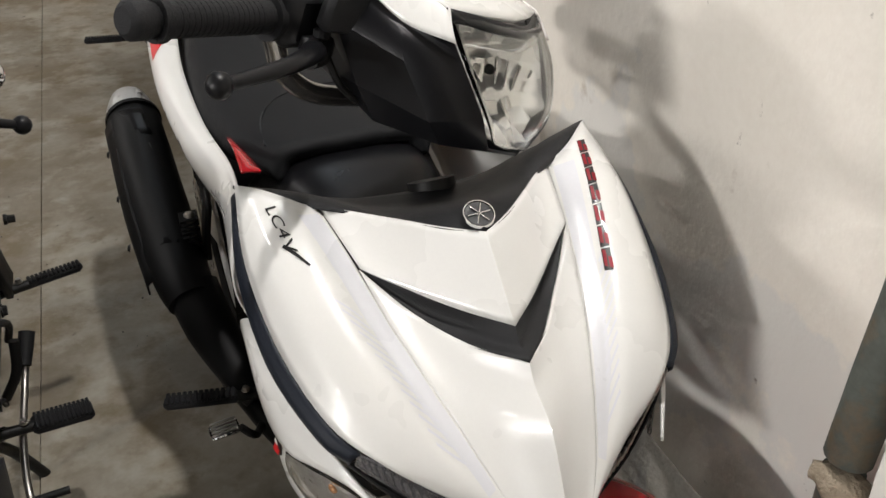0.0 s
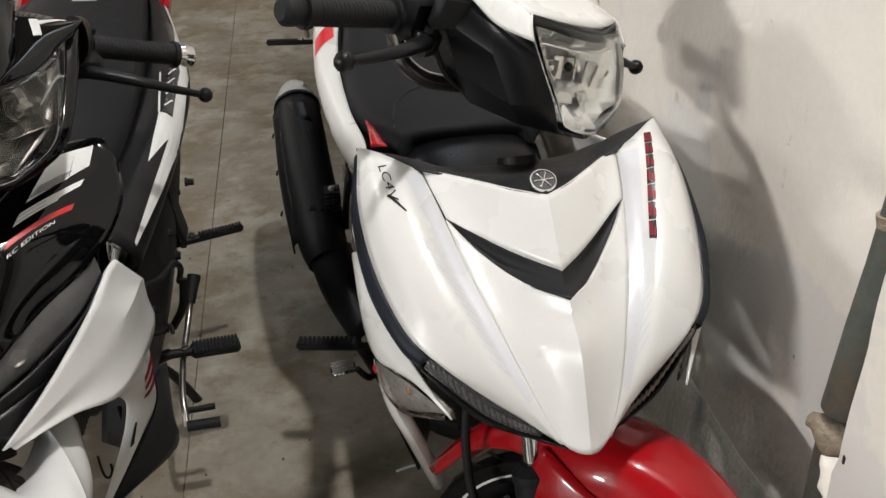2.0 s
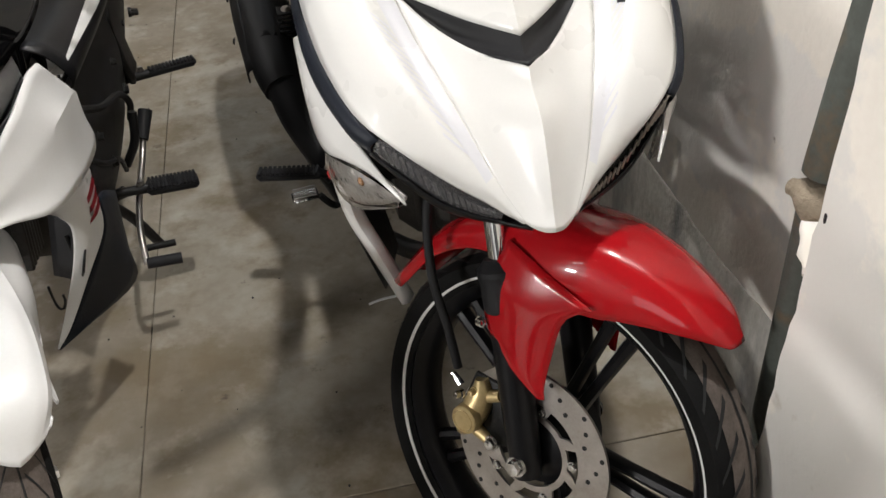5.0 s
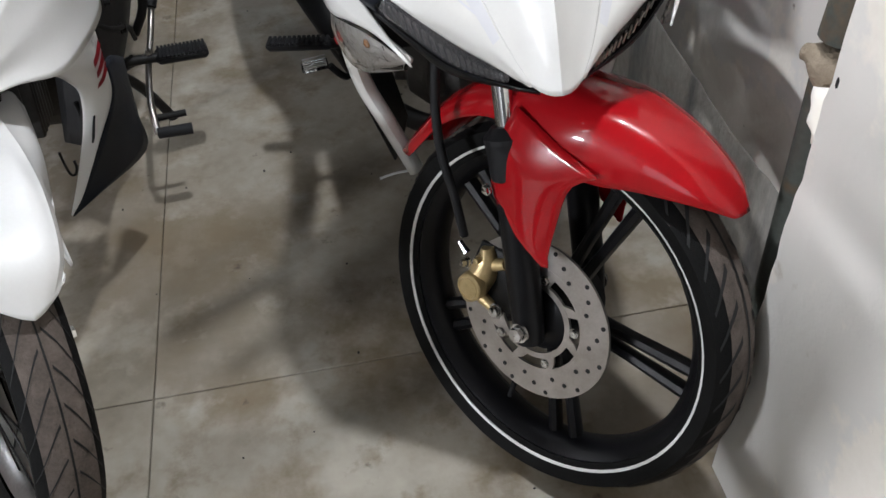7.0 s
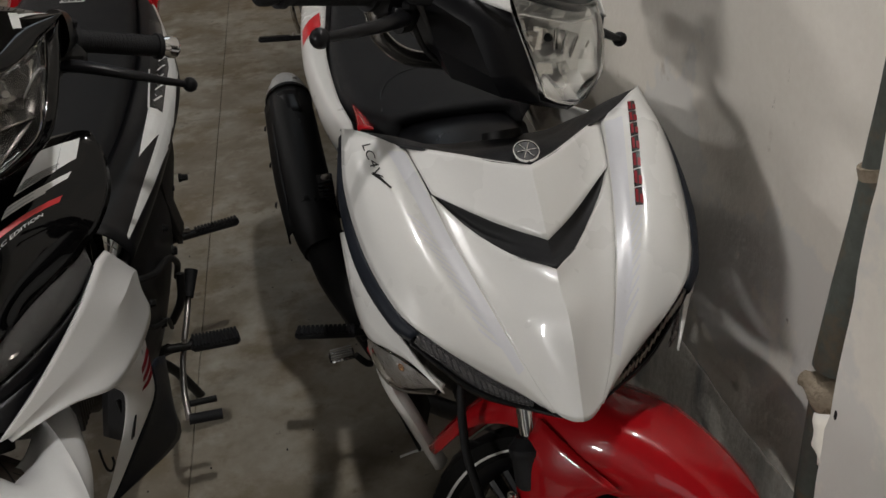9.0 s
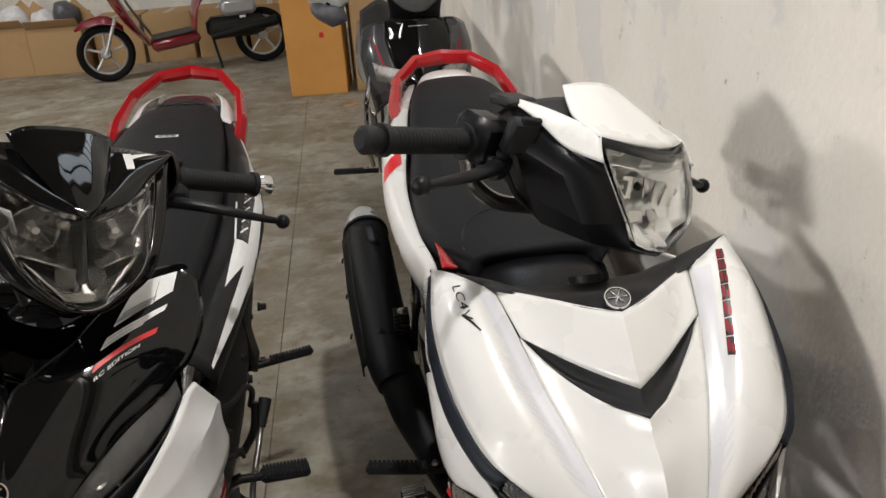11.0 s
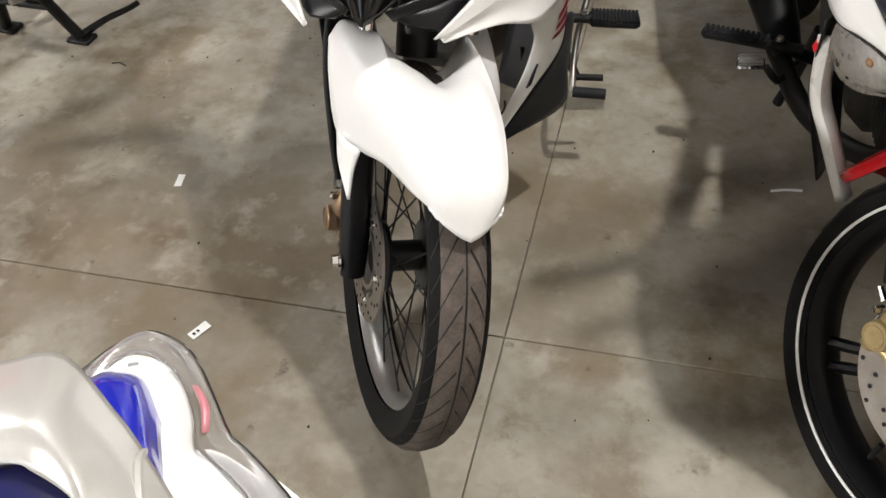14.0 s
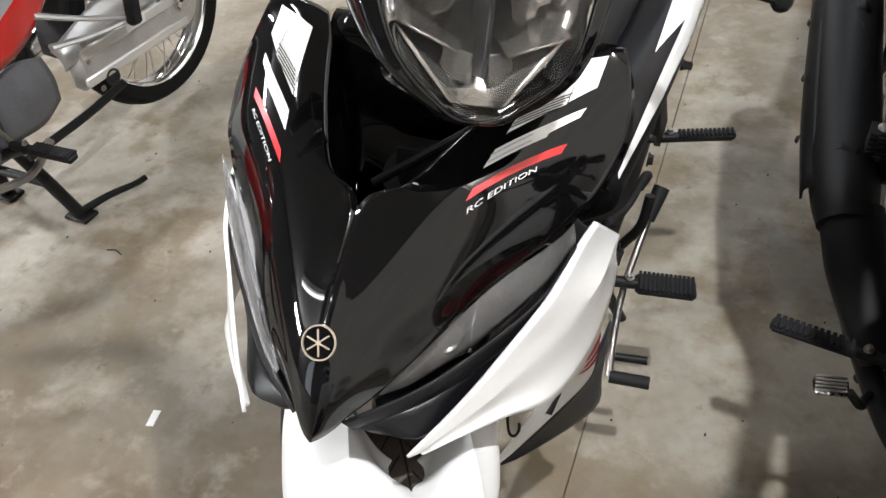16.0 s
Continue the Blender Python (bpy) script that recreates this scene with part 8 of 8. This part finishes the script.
for s in (1, -1):
    flip = (lambda q: q) if s > 0 else (lambda q: q.mirrored())
    wing = loft([[(0.110, 0.132, 0.932), (0.150, 0.150, 0.925), (0.190, 0.190, 0.900)],
                 [(0.115, 0.072, 0.860), (0.165, 0.095, 0.850), (0.205, 0.140, 0.820)],
                 [(0.086, 0.012, 0.760), (0.140, 0.040, 0.750), (0.190, 0.095, 0.720)],
                 [(0.060, -0.010, 0.710), (0.110, 0.030, 0.670), (0.165, 0.110, 0.600)]], 12, 16)
    part("shield_wing", flip(wing), GREY_PAINT, far, "dark grey shield wing", 0.003)
    sk = Skin(flip(wing))
    part("pinstripe", sticker(sk, [[(s * x, y) for x, y in ((-0.060, -0.10), (-0.052, -0.10), (0.010, 0.060), (0.000, 0.060))]], (s * 0.16, -0.2, 0.82), (1, 0, 0), (0, 0, 1), 0.0015, 6), STICKER_D, far, "thin red pinstripe")
    ind = part("indicator", flip(shifted(loft([[(0.070, -0.030, 0.780), (0.120, -0.005, 0.790), (0.170, 0.040, 0.800)], [(0.065, -0.045, 0.755), (0.115, -0.022, 0.758), (0.165, 0.030, 0.765)], [(0.060, -0.030, 0.735), (0.110, 0.000, 0.730), (0.160, 0.050, 0.735)]], 10, 8), 0, 0.012, 0)), FACETED, far, "clear indicator", 0.002)
    part("lens", flip(loft([[(0.070, -0.030, 0.780), (0.120, -0.005, 0.790), (0.170, 0.040, 0.800)], [(0.065, -0.045, 0.755), (0.115, -0.022, 0.758), (0.165, 0.030, 0.765)], [(0.060, -0.030, 0.735), (0.110, 0.000, 0.730), (0.160, 0.050, 0.735)]], 10, 8)), CLEAR, ind, "", 0.002, shadow=False)
    grip(far, (s * 0.18, 0.26, 1.04), (s * 0.31, 0.29, 1.03), None, GRIP)
    lever(far, (s * 0.16, 0.23, 1.02), (s * 0.30, 0.21, 1.0), None)
    part("leg_panel", flip(loft([[(0.165, 0.112, 0.600), (0.185, 0.150, 0.620)], [(0.150, 0.160, 0.460), (0.170, 0.190, 0.470)], [(0.130, 0.200, 0.330), (0.145, 0.220, 0.340)]], 4, 10)), GREY_PAINT, far, "", 0.004)
    foot_peg(far, (s * 0.20, 0.40, 0.300), (s * 0.335, 0.42, 0.300), 0.034)
part("headlight", loft([[(-0.10, 0.10, 1.07), (0, 0.05, 1.08), (0.10, 0.10, 1.07)], [(-0.09, 0.07, 1.02), (0, 0.02, 1.02), (0.09, 0.07, 1.02)], [(-0.04, 0.07, 0.97), (0, 0.04, 0.965), (0.04, 0.07, 0.97)]], 14, 10), SMOKED, far, "dark headlight", 0.004)
part("bar_cowl", loft([[(-0.12, 0.11, 1.08), (0, 0.06, 1.10), (0.12, 0.11, 1.08)], [(-0.16, 0.22, 1.08), (0, 0.20, 1.11), (0.16, 0.22, 1.08)], [(-0.12, 0.30, 1.02), (0, 0.30, 1.04), (0.12, 0.30, 1.02)]], 14, 12), GLOSS_BLACK, far, "glossy black bar cowl", 0.004)
part("cowl_back", loft([[(-0.11, 0.10, 1.06), (0, 0.08, 1.06), (0.11, 0.10, 1.06)], [(-0.09, 0.12, 0.96), (0, 0.10, 0.95), (0.09, 0.12, 0.96)], [(-0.1, 0.16, 0.90), (0, 0.14, 0.90), (0.1, 0.16, 0.90)]], 12, 8), SATIN, far, "", 0.004)
part("radiator_grille", box((0.16, 0.02, 0.16), (0, 0.06, 0.60), 0.01), DARK, far)
spoke_wheel(far, (0, -0.10, 0.281), None, 0.28, 0.038, 0.226)
fork(far, None, -0.10, 0.281, 0.075, 0.78)
part("front_mudguard", lathe([(-0.065, 0.296), (-0.05, 0.318), (0, 0.325), (0.05, 0.318), (0.065, 0.296)], (0, -0.10, 0.281), 20, radians(120), radians(20)), GREY_PAINT, far, "grey front mudguard", 0.003)
engine_block(far, 0.50, 0.33)
spoke_wheel(far, (0, 1.13, 0.281), None, 0.28, 0.04, 0.224)
part("seat", loft([[(-0.08, 0.42, 0.70), (0, 0.42, 0.75), (0.08, 0.42, 0.70)], [(-0.15, 0.80, 0.72), (0, 0.80, 0.78), (0.15, 0.80, 0.72)], [(-0.10, 1.50, 0.79), (0, 1.50, 0.84), (0.10, 1.50, 0.79)]], 14, 14), VINYL, far, "black vinyl seat", 0.02)
part("side_body", loft([[(-0.16, 0.30, 0.64), (0, 0.30, 0.70), (0.16, 0.30, 0.64)], [(-0.18, 0.80, 0.64), (0, 0.80, 0.72), (0.18, 0.80, 0.64)], [(-0.12, 1.50, 0.74), (0, 1.50, 0.79), (0.12, 1.50, 0.74)]], 14, 12), GREY_PAINT, far, "", 0.004)
part("crash_bar", tube([(-0.17, 0.10, 0.78), (-0.205, 0.08, 0.62), (-0.20, 0.16, 0.46), (-0.18, 0.26, 0.36)], 0.009, 8, 14), CHROME, far, "chrome leg guard bar")
bag = solid("plastic_bag", ball((0, 0, 0), 0.10, (1.0, 0.8, 0.75), 18), BAG, "crumpled white plastic bag over a handlebar", "bag", matrix=pose(0.275, 2.42, 1.055, 15, 10, 0))
for v in bag.data.vertices:
    v.co += Vector(noise.noise_vector(v.co * 14)) * 0.022
glove = solid("work_glove", ball((0, 0, 0), 0.06, (1.2, 0.8, 0.7), 16), BAG_DARK, "dark bundle hanging under the white bag on a handlebar", "bag", matrix=pose(0.270, 2.40, 0.965, 0, 20, 0))
for v in glove.data.vertices:
    v.co += Vector(noise.noise_vector(v.co * 18)) * 0.014

# ---- maroon scooter far back, side on, facing left ----
mar = thing("scooter", pose(-1.65, 6.69, 0, 0, 0, -77), "maroon step-through scooter standing side on before the cartons", "scooter")
for vy in (0.0, 1.28):
    w = part("wheel", lathe([(-0.02, 0.175), (-0.025, 0.165), (0, 0.155), (0.025, 0.165), (0.02, 0.175)], (0, vy, 0.231), 40), ALLOY, mar, "grey cast wheel", 0.004)
    part("tyre", tyre_shape((0, vy, 0.231), 0.23, 0.036, 0.172), TYRE, w, "black tyre")
    for k in range(5):
        a = 2 * math.pi * k / 5 + 0.3
        part("spoke", tube([(0, vy + 0.02 * math.cos(a), 0.231 + 0.02 * math.sin(a)), (0, vy + 0.16 * math.cos(a), 0.231 + 0.16 * math.sin(a))], 0.011, 8, 3), ALLOY, w)
    part("wheel_hub", lathe([(-0.05, 0.001), (-0.05, 0.03), (-0.03, 0.045), (0.03, 0.045), (0.05, 0.03), (0.05, 0.001)], (0, vy, 0.231), 20), ALLOY, w)
for s in (1, -1):
    part("fork_leg", tube([(s * 0.06, 0.0, 0.231), (s * 0.06, 0.12, 0.50)], 0.016, 10, 2), ALLOY, mar, "grey fork leg")
part("front_mudguard", loft([[(-0.02, -0.20, 0.43), (0, -0.21, 0.44), (0.02, -0.20, 0.43)], [(-0.07, -0.10, 0.46), (0, -0.12, 0.51), (0.07, -0.10, 0.46)], [(-0.08, 0.05, 0.47), (0, 0.05, 0.53), (0.08, 0.05, 0.47)], [(-0.07, 0.17, 0.40), (0, 0.17, 0.44), (0.07, 0.17, 0.40)]], 12, 14), MAROON, mar, "maroon front mudguard", 0.004)
part("leg_shield", loft([[(-0.16, 0.10, 1.00), (0, 0.02, 1.02), (0.16, 0.10, 1.00)], [(-0.20, 0.14, 0.75), (0, 0.06, 0.76), (0.20, 0.14, 0.75)], [(-0.19, 0.24, 0.50), (0, 0.18, 0.48), (0.19, 0.24, 0.50)], [(-0.17, 0.36, 0.28), (0, 0.34, 0.26), (0.17, 0.36, 0.28)]], 14, 16), MAROON, mar, "maroon leg shield", 0.012)
part("inner_shield", loft([[(-0.15, 0.15, 0.95), (0, 0.15, 0.95), (0.15, 0.15, 0.95)], [(-0.17, 0.22, 0.65), (0, 0.22, 0.65), (0.17, 0.22, 0.65)], [(-0.16, 0.38, 0.34), (0, 0.38, 0.34), (0.16, 0.38, 0.34)]], 10, 10), MATT, mar, "grey inner shield", 0.006)
part("floorboard", box((0.34, 0.40, 0.09), (0, 0.56, 0.275), 0.03, (6, 0, 0)), MAROON, mar, "maroon footboard")
part("foot_mat", box((0.30, 0.34, 0.012), (0, 0.55, 0.327), 0.004, (6, 0, 0)), MATT, mar, "black ribbed mat")
part("rear_body", loft([[(-0.15, 0.72, 0.32), (0, 0.70, 0.32), (0.15, 0.72, 0.32)], [(-0.17, 0.80, 0.58), (0, 0.76, 0.60), (0.17, 0.80, 0.58)], [(-0.17, 1.10, 0.74), (0, 1.05, 0.78), (0.17, 1.10, 0.74)], [(-0.10, 1.60, 0.80), (0, 1.60, 0.83), (0.10, 1.60, 0.80)]], 14, 16), MAROON, mar, "maroon rear body", 0.012)
part("engine", box((0.20, 0.50, 0.18), (-0.02, 1.08, 0.33), 0.05), ENGINE, mar, "dark engine unit")
part("air_box", box((0.08, 0.30, 0.14), (0.12, 1.10, 0.50), 0.04), GREY_PANEL, mar, "grey air box")
part("label", box((0.001, 0.05, 0.02), (0.1645, 1.12, 0.42), 0.0003), STICKER_W, mar)
part("silencer", tube([(0.15, 0.85, 0.28), (0.16, 1.40, 0.36)], [0.03, 0.045], 12, 4), IRON, mar, "black silencer")
part("stand", tube([(0.05, 0.86, 0.28), (0.10, 0.90, 0.008)], 0.011, 8, 3), IRON, mar, "side stand")
part("seat", loft([[(-0.12, 0.78, 0.74), (0, 0.78, 0.79), (0.12, 0.78, 0.74)], [(-0.15, 1.10, 0.76), (0, 1.10, 0.83), (0.15, 1.10, 0.76)], [(-0.10, 1.50, 0.82), (0, 1.50, 0.87), (0.10, 1.50, 0.82)]], 12, 10), VINYL, mar, "black seat", 0.03)
part("bar_cowl", loft([[(-0.10, 0.06, 1.12), (0, 0.0, 1.14), (0.10, 0.06, 1.12)], [(-0.09, 0.08, 1.0), (0, 0.0, 1.0), (0.09, 0.08, 1.0)]], 10, 6), MAROON, mar, "", 0.01)


# ---- cartons, bags and bottles along the far wall ----
def carton(size, at, turn, mat, label, group="", flaps=True):
    sx, sy, sz = size
    ob = thing("carton", pose(at[0], at[1], at[2], 0, 0, turn), label, "cardboard box", group)
    t = 0.006
    part("bottom", box((sx, sy, t), (0, 0, t / 2), 0.001), mat, ob)
    for k, (w, px, py, rot) in enumerate(((sx, 0, -sy / 2, 0), (sx, 0, sy / 2, 0), (sy - 2 * t, -sx / 2, 0, 90), (sy - 2 * t, sx / 2, 0, 90))):
        part("panel", box((w, t, sz - t), (px, py, sz / 2 + t / 2), 0.001, (0, 0, rot)), mat, ob)
        if flaps:
            part("flap", box((w * 0.96, t, 0.12), (px * 1.08, py * 1.08, sz + 0.035), 0.001, (50 if py < 0 else (-50 if py > 0 else 0), 0 if rot == 0 else 0, rot) if rot == 0 else (0, 50 if px > 0 else -50, 0)), mat, ob)
    if not flaps:
        part("lid", box((sx - 0.002, sy - 0.002, t), (0, 0, sz + t / 2), 0.001), mat, ob)
        part("tape", box((0.05, sy * 0.98, 0.001), (0, 0, sz + t + 0.0005), 0.0002), STEEL, ob)
    return ob


random.seed(4)
for k, x in enumerate((-3.12, -2.66, -2.20)):
    carton((0.46, 0.40, 0.40 + 0.02 * (k % 2)), (x, 7.52 - 0.03 * k, 0), random.uniform(-4, 4), CARD, "open brown cardboard carton filled with wrapped parts", "row of cartons")
    for j in range(2):
        b = solid("parts_bag", ball((0, 0, 0), 0.15, (1.0, 0.8, 0.75), 18), BAG if (k + j) % 3 else BAG_DARK, "crumpled plastic bag of wrapped parts in a carton", "bag", "bags in cartons", matrix=pose(x - 0.09 + 0.19 * j, 7.50 - 0.03 * k, 0.42 + 0.05 * j, 10 * j, 20 * k, 30 * k))
        for v in b.data.vertices:
            v.co += Vector(noise.noise_vector(v.co * 12 + Vector((k, j, 0)))) * 0.03
for k, x in enumerate((-1.70, -1.25, -0.80, -0.35)):
    carton((0.42, 0.40, 0.42), (x, 7.62, 0), random.uniform(-5, 5), CARD, "brown cardboard carton behind the scooter", "row of cartons", False)
carton((0.68, 0.42, 0.36), (-3.66, 7.58, 0), 2, CRATE, "red printed carton standing by the wall", "", False)
carton((0.70, 0.30, 0.22), (-4.38, 7.82, 0), -4, CARD, "low brown carton lying beside the bottles", "", False)
tall = carton((0.40, 0.34, 0.92), (0.105, 5.60, 0), -6, ORANGE_CARD, "tall orange cardboard carton with a small red mark", "", False)
part("red_mark", box((0.030, 0.001, 0.036), (0.06, -0.1745, 0.42), 0.0003), STICKER_R, tall)
carton((0.22, 0.34, 0.66), (0.46, 5.62, 0), 4, CARD, "narrow pale carton beside the tall one", "", False)
for k in range(5):
    bt = thing("water_bottle", pose(-6.0 + 0.29 * k, 7.75 + 0.02 * (k % 2), 0), "large blue plastic water bottle on the floor", "bottle", "blue bottles")
    part("body", tube([(0, 0, 0.0), (0, 0, 0.02), (0, 0, 0.12), (0, 0, 0.14), (0, 0, 0.30), (0, 0, 0.38), (0, 0, 0.43)], [0.12, 0.135, 0.135, 0.128, 0.135, 0.10, 0.03], 20, 30), BOTTLE, bt)
    part("cap", tube([(0, 0, 0.43), (0, 0, 0.47)], 0.032, 14, 2), STICKER_W, bt)
    for z in (0.08, 0.2):
        part("ring", tube([(0, 0, z), (0, 0, z + 0.015)], 0.138, 20, 2), BOTTLE, bt)
solid("floor_scrap", box((0.10, 0.03, 0.008), (0, 0, 0.004), 0.003), ORANGE_CARD, "small orange scrap on the floor", "litter", matrix=pose(0.30, 5.02, 0, 0, 0, 12))
solid("floor_scrap", box((0.06, 0.04, 0.02), (0, 0, 0.01), 0.006), IRON, "small dark lump on the floor", "litter", matrix=pose(-2.75, 6.75, 0, 0, 0, 12))
solid("wall_hose", tube([(0, 0, 1.25), (-0.012, 0.04, 1.10), (-0.02, 0.10, 1.02), (-0.015, 0.16, 1.00)], 0.014, 10, 20), PIPE_GREY, "grey hose end hanging on the wall", "hose", matrix=pose(0.968, 3.75, 0))


# ---- conduit, wall scars and litter ----
pipe = thing("wall_pipe", pose(0.930, -0.258, 0), "old grey conduit with rust, running up beside the plaster pier", "pipe")
part("upper_pipe", tube([(-0.018, 0.004, 0.72), (0, 0, 1.3), (0, 0, ZC - 0.002)], 0.024, 16, 8), PIPE_GREY, pipe)
part("lower_pipe", tube([(-0.010, 0, 0.0), (-0.012, 0.002, 0.40), (-0.018, 0.004, 0.70)], 0.021, 16, 6), PIPE_GREY, pipe)
part("joint_ring", tube([(-0.004, 0.000, 0.962), (-0.006, 0.004, 0.974)], 0.028, 16, 2), MORTAR, pipe, "rusty joint ring")
sock = tube([(-0.046, 0.020, 0.700), (-0.036, 0.008, 0.698), (-0.022, -0.008, 0.686), (-0.016, -0.020, 0.664)], [0.009, 0.017, 0.023, 0.020], 14, 14)
kn = part("broken_socket", sock, MORTAR, pipe, "crumbled brown mortar round the conduit's broken socket")
for v in kn.data.vertices:
    v.co += Vector(noise.noise_vector(v.co * 45)) * 0.007
drip = part("mortar_lump", tube([(-0.038, -0.030, 0.680), (-0.048, -0.046, 0.660), (-0.056, -0.062, 0.640)], [0.016, 0.014, 0.009], 12, 12), PLASTER, pipe, "pale plaster lump under the socket")
for v in drip.data.vertices:
    v.co += Vector(noise.noise_vector(v.co * 60)) * 0.006
# near-black ball standing in for the shade inside a hole
part("dark_hole", ball((-0.058, -0.070, 0.722), 0.008, (0.5, 0.7, 1.7), 10), DARK, pipe)
# ragged edge of the pier
edge = Shape()
prof = [(-0.318 + 0.010 * noise.noise(Vector((0, 0, z * 9))) + 0.006 * noise.noise(Vector((3, 0, z * 31))), z) for z in np.linspace(0.0, 2.2, 90)]
for (y0, z0), (y1, z1) in zip(prof, prof[1:]):
    n = len(edge.v)
    edge.v += [(0.86985, -0.360, z0), (0.8685, y0, z0), (0.884, y0 + 0.006, z0), (0.86985, -0.360, z1), (0.8685, y1, z1), (0.884, y1 + 0.006, z1)]
    edge.f += [(n, n + 1, n + 4, n + 3), (n + 1, n + 2, n + 5, n + 4)]
part("pier_edge", edge, PLASTER, wall_pier, "ragged plaster edge")
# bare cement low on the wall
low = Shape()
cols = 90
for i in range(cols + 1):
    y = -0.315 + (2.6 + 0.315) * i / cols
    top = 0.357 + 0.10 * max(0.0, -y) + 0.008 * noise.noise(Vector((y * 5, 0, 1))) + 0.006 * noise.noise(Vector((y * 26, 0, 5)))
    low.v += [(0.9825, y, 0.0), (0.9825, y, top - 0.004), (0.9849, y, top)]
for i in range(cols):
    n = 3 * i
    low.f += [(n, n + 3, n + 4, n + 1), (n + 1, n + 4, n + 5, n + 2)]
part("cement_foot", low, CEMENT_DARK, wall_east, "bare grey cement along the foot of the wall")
# litter on the floor
card = thing("paper_tag", pose(-0.563, -0.094, 0.001, 0, 0, 62), "small white paper tag lying on the floor", "litter")
part("paper", box((0.042, 0.020, 0.0012), (0, 0, 0.0008), 0.0003), STICKER_W, card)
for k in range(2):
    part("print_bar", box((0.005, 0.007, 0.0004), (-0.012 + 0.009 * k, 0, 0.0017), 0.0001), STICKER_K, card)
solid("paper_scrap", box((0.016, 0.038, 0.0014), (0, 0, 0.0009), 0.0003), STICKER_W, "tiny white paper scrap on the floor", "litter", matrix=pose(-0.796, 0.294, 0, 0, 0, 10))
solid("straw", tube([(-0.031, 0, 0.003), (0, 0.002, 0.004), (0.031, 0, 0.003)], 0.0028, 8, 6), STICKER_W, "short white plastic straw on the floor", "litter", matrix=pose(0.483, 0.475, 0, 0, 0, 10))
solid("twig", tube([(-0.02, 0, 0.002), (0, 0.008, 0.003), (0.024, 0.002, 0.002)], 0.0015, 6, 6), DARK, "thin dark twig on the floor", "litter", matrix=pose(-1.17, 0.687, 0, 0, 0, -10))
random.seed(11)
grit = Shape()
for k in range(260):
    x, y = random.uniform(-2.6, 0.85), random.uniform(-0.7, 2.4)
    r = random.uniform(0.0008, 0.0028)
    grit.join(ball((x, y, r * 0.5), r, (1, random.uniform(0.7, 1.6), 0.6), 6))
solid("grit", grit, DARK, "dark grit scattered over the floor", "dirt", kind="stuff")
